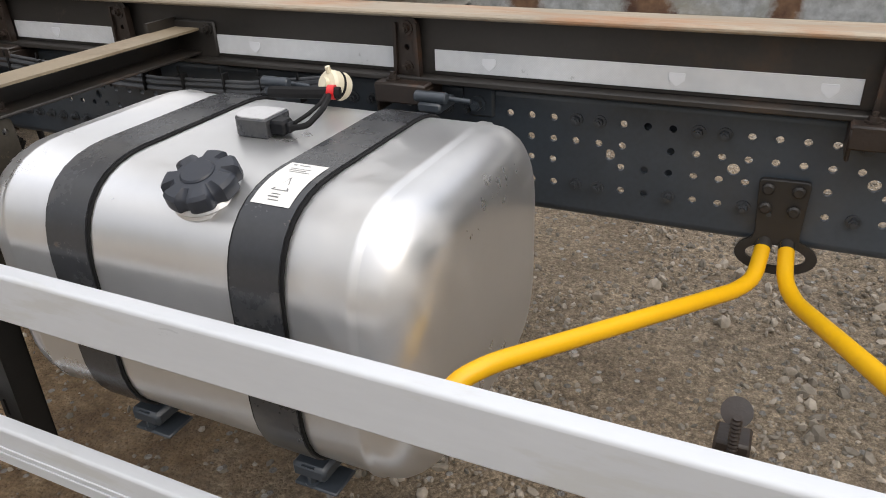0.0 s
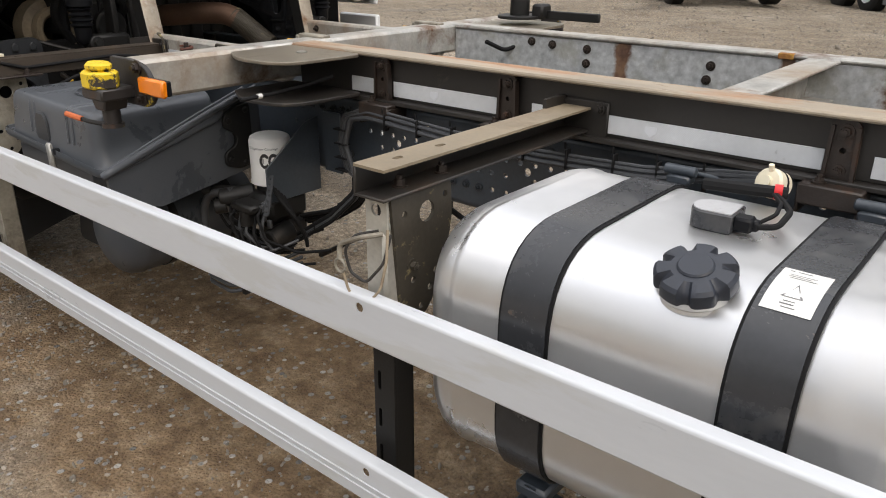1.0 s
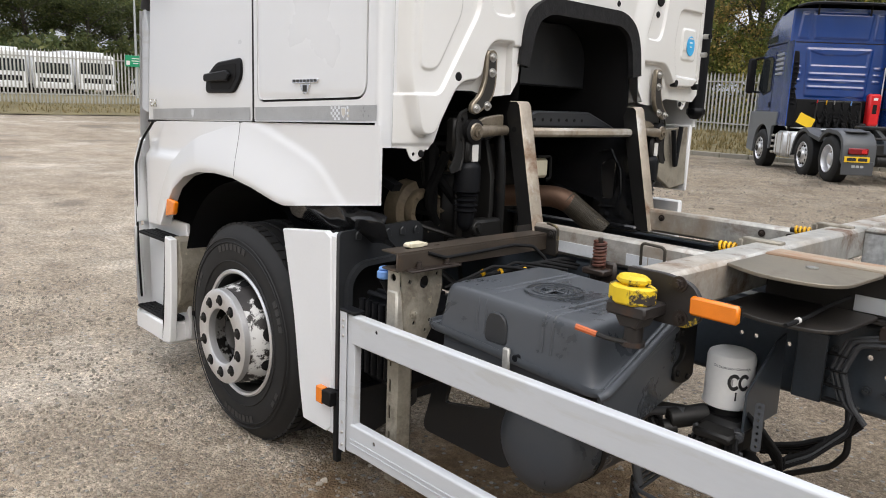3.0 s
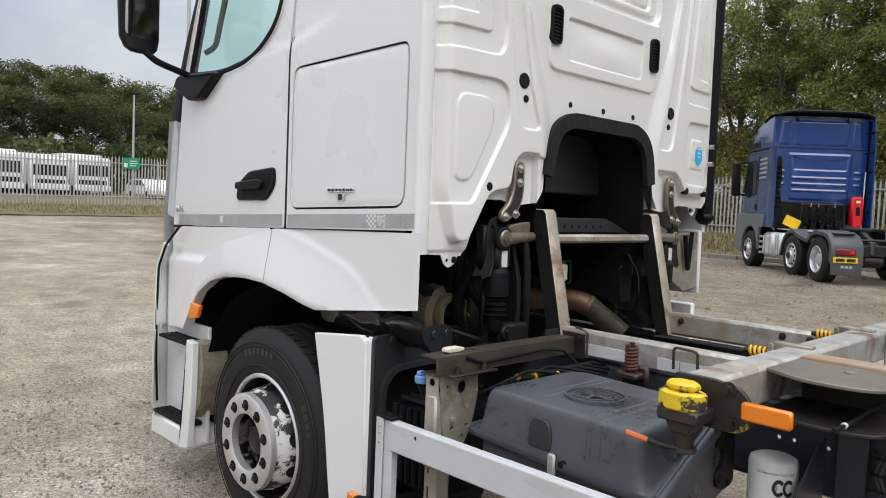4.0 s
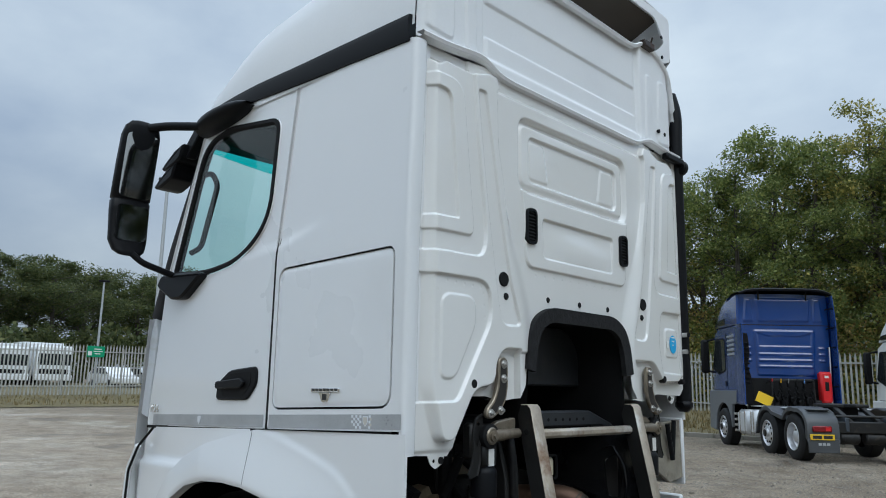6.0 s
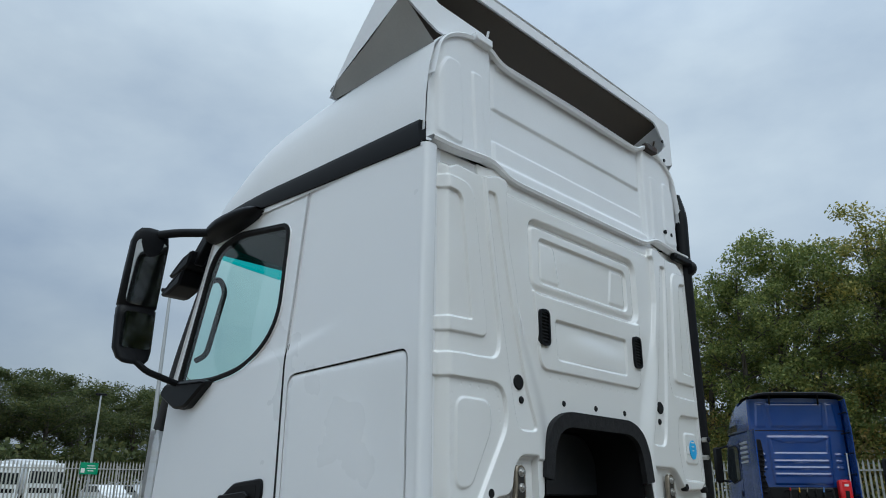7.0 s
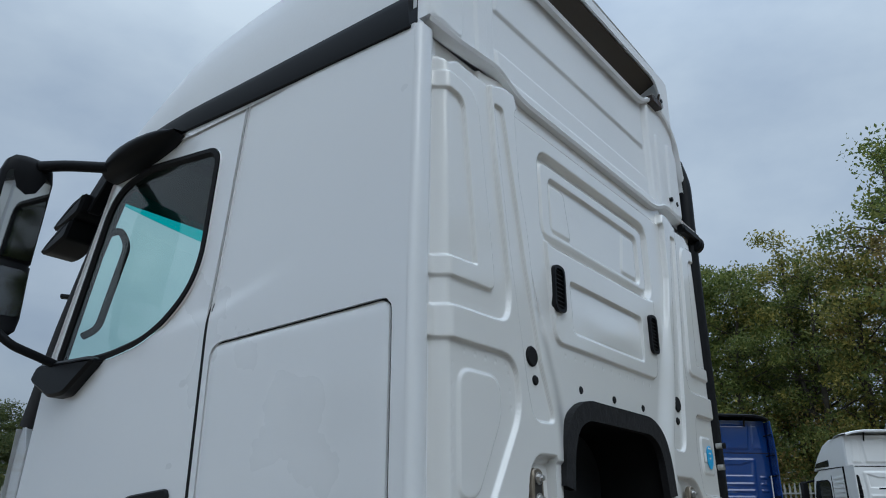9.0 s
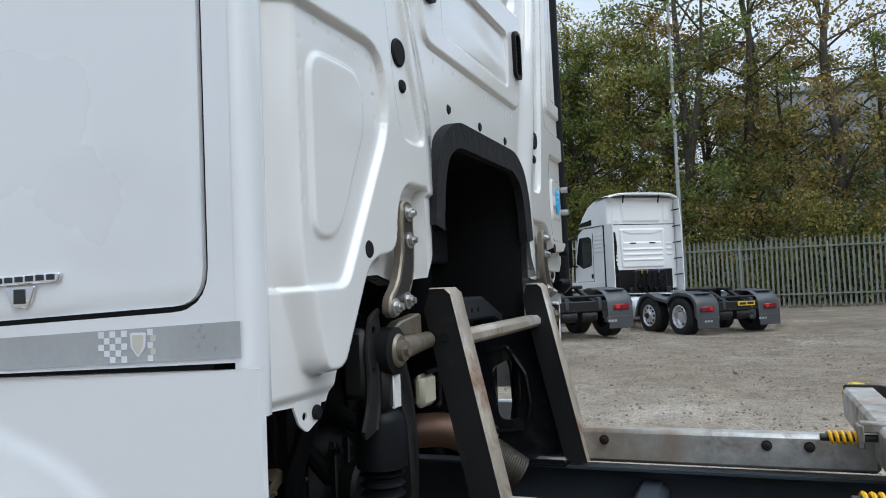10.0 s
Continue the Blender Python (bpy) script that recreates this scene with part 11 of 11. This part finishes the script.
        part("hose_end", Mesh().cyl((XC - 0.36, y + wide * 0.5, 1.68), (XC - 0.38, y + wide * 0.5, 1.78), 0.016, 8), (M_RED, M_YELLOW, M_STEEL, M_SOOT, M_BLUEPL)[k], t)
    for k in range(7):
        part("valve", Mesh().box(XC - 0.32 + 0.03 * (k % 2), XC - 0.05, -0.74 + 0.21 * k, -0.58 + 0.21 * k, 0.95 + 0.05 * (k % 3), 1.26 + 0.08 * (k % 2), 0.03), M_SOOT, t)
    t.matrix_world = Matrix.Translation(at) @ Matrix.Rotation(heading, 4, "Z")
    return t, XC


M_GUARDGREY = mat("dark_grey_guard_plastic", (0.062, 0.066, 0.072), 0.42, var=0.12, scale=3.0, bump=0.05)
M_TANKWHITE = mat("pale_tank_metal", (0.66, 0.67, 0.68), 0.35, metal=0.25, var=0.08, scale=4.0, bump=0.03)
M_LAMPRED = mat("dark_red_lens", (0.20, 0.008, 0.012), 0.2, var=0.1, bump=0.02)
M_PLATE = mat("yellow_plate", (0.80, 0.52, 0.02), 0.4, var=0.05, bump=0.0)
M_DARKGLASS = mat("dark_window_glass", (0.020, 0.024, 0.026), 0.05, var=0.05, bump=0.0)
M_BLUE = mat("deep_blue_paint", (0.007, 0.042, 0.200), 0.2, var=0.06, scale=2.0, bump=0.0, coat=1.0)
M_GREYPL = mat("mid_grey_plastic", (0.16, 0.17, 0.18), 0.55, var=0.1, scale=3.0, bump=0.04)
bx, by = -6.89, 17.01
blue, xb = tractor("tractor_unit", "deep blue three-axle tractor unit with grey mudguards", M_BLUE, M_GREYPL, (bx, by, rise(bx, by) - 0.01), 2.311, 3.05)
m = Mesh()
m.box(xb - 0.34, xb - 0.12, -1.02, -0.72, 1.20, 1.98, 0.05)
rb = part("extinguisher_box", m, M_RED, blue, "red fire extinguisher box")
rb.matrix_parent_inverse = Matrix()
part("box_window", Mesh().box(xb - 0.346, xb - 0.339, -0.92, -0.82, 1.50, 1.72, 0.004), M_BLACK, rb)
part("box_print", Mesh().box(xb - 0.345, xb - 0.339, -0.92, -0.82, 1.82, 1.88, 0.0), M_PAPER, rb)
part("pale_rod", Mesh().tube([(xb - 0.20, -1.04, 1.10), (xb - 0.20, -1.06, 2.62)], 0.016, 7), M_TANKWHITE, blue).matrix_parent_inverse = Matrix()
m = Mesh()
m.box(xb - 0.42, xb - 0.40, 0.56, 0.96, 1.14, 1.40, 0.004)
m.v = [tuple(Vector((xb - 0.41, 0.76, 1.27)) + Matrix.Rotation(radians(24), 3, "X") @ (Vector(p) - Vector((xb - 0.41, 0.76, 1.27)))) for p in m.v]
part("spare_plate", m, M_PLATE, blue, "tilted yellow plate propped behind the cab").matrix_parent_inverse = Matrix()
wx, wy = -3.69, 20.80
M_FLEETWHITE = mat("fleet_white_paint", (0.86, 0.86, 0.85), 0.35, var=0.02, scale=1.5, bump=0.0, coat=0.4)
tractor("tractor_unit", "white three-axle tractor unit with grey mudguards", M_FLEETWHITE, M_FLEETWHITE, (wx, wy, rise(wx, wy) - 0.02), 2.263, 3.40, True)


def far_lorry(x, y, h, group):
    """A white lorry far off, its front towards the yard."""
    z = rise(x, y) + 0.45
    l = thing("parked_lorry", "white lorry parked nose-on beyond the fence", "lorry", (x, y, z), group)
    m = Mesh()
    m.box(x - 1.9, x, y - 1.1, y + 1.1, z + 0.55, z + h, 0.12)
    cab = part("cab", m, M_WHITE_DULL, l)
    m = Mesh()
    m.box(x - 0.02, x + 0.03, y - 0.98, y + 0.98, z + h * 0.52, z + h * 0.80, 0.03)
    part("windscreen", m, M_DARKGLASS, cab)
    m = Mesh()
    m.box(x - 0.02, x + 0.05, y - 0.85, y + 0.85, z + 0.75, z + h * 0.42, 0.02)
    part("grille", m, M_DARK, cab)
    part("bumper", Mesh().box(x - 0.3, x + 0.08, y - 1.1, y + 1.1, z + 0.35, z + 0.72, 0.04), M_WHITE_DULL, l)
    part("load_box", Mesh().box(x - 8.0, x - 2.1, y - 1.2, y + 1.2, z + 0.9, z + h + 0.25, 0.03), M_WHITE_DULL, l)
    for s in (1, -1):
        part("wheel", Mesh().cyl((x - 1.0, y + s * 1.05, z + 0.45), (x - 1.0, y + s * 0.8, z + 0.45), 0.46, 20, b=0.03), M_TYRE, l)
        part("wheel", Mesh().cyl((x - 6.0, y + s * 1.05, z + 0.45), (x - 6.0, y + s * 0.8, z + 0.45), 0.46, 20, b=0.03), M_TYRE, l)


for k in range(6):
    far_lorry(-50.5 - 0.3 * k, 3.2 + 2.62 * k, 2.5 if k % 2 else 2.35, "white lorries beyond the fence")


def far_car(x, y, paint):
    z = rise(x, y) + 0.35
    c = thing("parked_car", "light-coloured car parked beyond the fence", "car", (x, y, z), "cars beyond the fence")
    m = Mesh()
    m.prism(rounded([(x - 2.1, z + 0.35), (x + 2.1, z + 0.35), (x + 2.1, z + 0.75), (x + 1.2, z + 0.92), (x + 0.5, z + 1.38), (x - 1.2, z + 1.40), (x - 2.05, z + 0.95)], 0.12, 4), "y", y - 0.82, y + 0.82, 0.06)
    part("body", m, paint, c)
    m = Mesh()
    m.prism([(x + 1.05, z + 0.95), (x + 0.48, z + 1.30), (x - 1.1, z + 1.32), (x - 1.6, z + 0.97)], "y", y - 0.835, y + 0.835)
    part("windows", m, M_DARKGLASS, c)
    for s in (1, -1):
        for dx in (-1.3, 1.3):
            part("wheel", Mesh().cyl((x + dx, y + s * 0.84, z + 0.31), (x + dx, y + s * 0.62, z + 0.31), 0.31, 18, b=0.03), M_TYRE, c)


M_SILVER = mat("silver_car_paint", (0.50, 0.51, 0.52), 0.3, metal=0.4, var=0.05, bump=0.0)
for k in range(4):
    far_car(-50.0 - 0.2 * k, 19.2 + 2.3 * k, M_SILVER if k % 2 else M_WHITE)


# ---- trees ----
def leaf_cloud(rng, centres, radii, per, size, droop=0.2):
    """Many small leaf faces scattered round the centres."""
    n = len(centres) * per
    c = np.repeat(np.array(centres), per, axis=0)
    r = np.repeat(np.array(radii), per)[:, None]
    d = rng.normal(size=(n, 3))
    d /= np.linalg.norm(d, axis=1)[:, None]
    p = c + d * r * (rng.random((n, 1)) ** 0.55) * np.array([1, 1, 0.75])
    u = rng.normal(size=(n, 3))
    u /= np.linalg.norm(u, axis=1)[:, None]
    v = np.cross(u, rng.normal(size=(n, 3)))
    v /= np.linalg.norm(v, axis=1)[:, None]
    s = (size * (0.6 + 0.8 * rng.random((n, 1))))
    verts = np.stack([p - u * s, p - v * s * 0.55, p + u * s, p + v * s * 0.55], axis=1).reshape(-1, 3)
    return verts


def leaf_mesh(name, verts, material):
    me = bpy.data.meshes.new(name)
    n = len(verts) // 4
    me.vertices.add(n * 4)
    me.vertices.foreach_set("co", verts.astype(np.float32).ravel())
    me.loops.add(n * 4)
    me.loops.foreach_set("vertex_index", np.arange(n * 4, dtype=np.int32))
    me.polygons.add(n)
    me.polygons.foreach_set("loop_start", np.arange(0, n * 4, 4, dtype=np.int32))
    me.update(calc_edges=True)
    me.materials.append(material)
    return me


def tree(seed, h, reach, material, label, per=120, size=0.06, low=0.16, twigs=3):
    """A wobbling tapered leader with limbs all the way up, each ending in loose leaf clumps; stands at the origin."""
    rng, nr = random.Random(seed), np.random.default_rng(seed)
    t = thing("tree", label, "tree")
    wood = Mesh()
    tips, rad = [], []
    lead = [Vector((0, 0, -0.3))]
    for k in range(1, 9):
        lead.append(Vector((lead[-1].x + rng.uniform(-0.22, 0.22), lead[-1].y + rng.uniform(-0.22, 0.22), h * 0.97 * k / 8)))
    wood.tube(lead, 0.017 * h, 9, 0.0035 * h)
    fork = lead[3]
    side = Vector((rng.uniform(-1, 1), rng.uniform(-1, 1), 0)).normalized()
    second = [fork, fork + side * 0.5 + Vector((0, 0, 0.12 * h)), fork + side * 0.9 + Vector((0, 0, 0.28 * h)), fork + side * 1.1 + Vector((0, 0, 0.46 * h))]
    wood.tube(second, 0.010 * h, 8, 0.003 * h)
    n = 34
    for k in range(n):
        f = low + (1 - low) * (k + rng.random()) / n
        if k % 4 == 3 and 0.4 < f < 0.85:
            q = (f - 0.375) / 0.46
            p = second[1].lerp(second[3], min(1.0, max(0.0, q)))
        else:
            i = min(7, int(f * 8))
            p = lead[i].lerp(lead[i + 1], f * 8 - i)
        a = k * 2.4 + rng.uniform(-0.5, 0.5)
        ln = reach * (0.45 + 0.75 * math.sin(math.pi * min(1.0, (f - low) / (1 - low) * 0.80 + 0.22))) * rng.uniform(0.65, 1.15)
        d = Vector((math.cos(a), math.sin(a), rng.uniform(0.15, 0.8))).normalized()
        mid = p + d * ln * 0.55 + Vector((0, 0, rng.uniform(-0.1, 0.2)))
        end = p + d * ln + Vector((0, 0, rng.uniform(-0.5, 0.15)))
        wood.tube([p, mid, end], 0.0042 * h * (1.1 - 0.7 * f), 5, 0.008)
        for j in range(twigs):
            q = (mid if j == 0 else end) + Vector((rng.uniform(-0.7, 0.7), rng.uniform(-0.7, 0.7), rng.uniform(-0.45, 0.55))) * (0.9 if j else 0.6)
            if j:
                wood.tube([mid, q], 0.012, 4, 0.005)
            tips.append(tuple(q))
            rad.append(rng.uniform(0.38, 0.85) * reach / 2.4)
    part("trunk", wood, M_BARK, t, "grey-brown trunk and limbs")
    v = leaf_cloud(nr, tips, rad, per, size)
    part("crown", leaf_mesh("crown", v, material), material, t, "crown of small leaves")
    t["height"] = h
    return t, 1.0


def wood_edge():
    kinds = [tree(1, 11.0, 2.5, LEAF_GREEN, "full green broadleaf tree behind the fence", 230, 0.062),
             tree(2, 11.0, 2.3, LEAF_OLIVE, "yellow-green autumn tree behind the fence", 150, 0.060),
             tree(3, 11.0, 2.1, LEAF_RUST, "thin rusty-brown autumn tree behind the fence", 80, 0.055),
             tree(4, 11.0, 3.0, LEAF_DARK, "dark green broadleaf tree beyond the yard", 200, 0.080),
             tree(6, 11.0, 2.2, LEAF_GREEN, "open green tree with bare limbs behind the fence", 90, 0.060)]
    rng = random.Random(9)
    used = set()
    plan = []
    # (kind, x, y, height, yaw)
    for kd, x, y, h in ((1, -23.5, 31.0, 9.8), (0, -21.0, 32.5, 10.2), (1, -18.8, 31.5, 10.4), (0, -16.8, 32.0, 10.8), (4, -14.8, 31.0, 11.2), (0, -13.4, 32.0, 12.2), (0, -11.8, 31.5, 11.2), (0, -9.8, 33.0, 10.4), (4, -8.6, 31.0, 11.0), (1, -7.2, 31.8, 12.0), (2, -5.9, 33.0, 12.8), (1, -10.0, 32.2, 12.6), (4, -4.7, 31.6, 15.6), (1, -4.0, 33.5, 11.0), (2, -2.6, 32.4, 16.5), (1, -1.2, 34.0, 10.5), (2, 0.8, 32.0, 16.0), (4, 2.6, 33.8, 10.5), (1, 4.2, 32.2, 11.0), (2, 6.0, 33.0, 12.5), (0, 8.0, 32.0, 10.0), (1, 10.5, 33.0, 11.0), (3, -22.0, 37.0, 10.5), (3, -17.0, 37.5, 10.5), (3, -12.5, 38.0, 10.0), (2, -8.0, 37.0, 11.0), (4, -6.0, 38.0, 10.5), (3, -1.5, 39.0, 8.5), (3, 3.5, 39.0, 8.0), (3, 9.0, 39.0, 8.5), (2, -26.5, 33.0, 9.5)):
        plan.append((kd, x, y, h))
    for k in range(15):
        plan.append((3, -64.0 + rng.uniform(-3, 3), -3.0 + 3.7 * k, (10.5, 11.4, 12.0, 11.2, 10.8, 9.8, 9.6, 9.2, 9.0, 9.4, 9.8, 10.0, 9.8, 9.4, 9.2)[k]))
    # unseen trees added behind the walker to darken reflections in mirror and paint
    for k in range(13):
        plan.append(((3, 0, 1, 3)[k % 4], 24.0 + rng.uniform(-3, 3) - 0.35 * k * k * 0.3, -34.0 + 4.6 * k, 9.5 + 2.5 * rng.random()))
    for k in range(12):
        plan.append(((3, 0)[k % 2], -42.0 + 5.4 * k, -36.0 + rng.uniform(-3, 3), 8.5 + 2.5 * rng.random()))
    for k in range(10):
        plan.append((3, -71.0, -8.0 + 5.7 * k, 9.5))
    for kd, x, y, h in plan:
        t, k = kinds[kd]
        sc = h / t["height"]
        wide = 1.5 if x < -50 else 1.05
        m = pose(x, y, rise(x, y) + 0.1, 0, 0, rng.uniform(0, 360)) @ Matrix.Diagonal((sc * wide, sc * wide, sc, 1))
        if kd not in used:
            used.add(kd)
            t.matrix_world = m
        else:
            o = copy_thing(t, Matrix())
            o.matrix_basis = m


wood_edge()


def undergrowth():
    rng, nr = random.Random(12), np.random.default_rng(12)
    # the last layer's dark leaves stand in for shadow in the gaps
    for mat_, n, y0, y1, z1, lab in ((LEAF_GREEN, 430, 29.6, 34.5, 6.8, "dense green undergrowth behind the fence"), (LEAF_OLIVE, 230, 28.7, 31.5, 5.0, "yellow-green brambles behind the fence"), (LEAF_RUST, 240, 29.4, 32.5, 6.8, "brown autumn thicket behind the fence"), (LEAF_DARK, 420, 29.2, 35.5, 3.0, "low scrub of dark leaves filling the shadow behind the fence")):
        cs, rs = [], []
        for k in range(n):
            x = rng.uniform(-34, 13)
            y = rng.uniform(y0, y1)
            z = rng.uniform(0.1, z1) * (0.75 + 0.35 * noise.noise(Vector((x * 0.35, y, 0))))
            cs.append((x, y, rise(x, y) + max(0.2, z)))
            rs.append(rng.uniform(0.7, 1.3))
        me = leaf_mesh("undergrowth", leaf_cloud(nr, cs, rs, 190, 0.065), mat_)
        tagged(new("undergrowth", me), lab, "bushes", kind="stuff")
    cs, rs = [], []
    for k in range(190):
        x, y = rng.uniform(-62, -56), rng.uniform(-10, 55)
        cs.append((x, y, rise(x, y) + rng.uniform(0.5, 4.2)))
        rs.append(rng.uniform(1.1, 1.9))
    me = leaf_mesh("far_hedge", leaf_cloud(nr, cs, rs, 110, 0.20), LEAF_DARK)
    tagged(new("far_hedge", me), "dark hedge line beyond the parked lorries", "hedge", kind="stuff")


undergrowth()


def warehouse():
    """A grey clad shed half hidden by the trees."""
    w = thing("warehouse", "pale grey ribbed metal warehouse half hidden by trees", "building")
    part("wall", Mesh().box(-4.0, 30.0, 46.0, 60.0, 0.0, 11.6, 0.05), M_CLAD, w)
    rib = Mesh().box(-0.05, 0.05, -0.04, 0.0, 0.0, 11.4, 0.02).make("rib", M_CLAD)
    for k in range(56):
        ob = new("rib", rib)
        ob.parent = w
        ob.matrix_basis = Matrix.Translation((-3.7 + 0.6 * k, 45.999, 0.0))
    part("eaves", Mesh().box(-4.2, 30.2, 45.8, 60.2, 11.6, 11.95, 0.05), M_LAMP, w)


M_CLAD = mat("grey_cladding", (0.36, 0.38, 0.40), 0.5, metal=0.2, var=0.1, scale=1.0, bump=0.02)
warehouse()
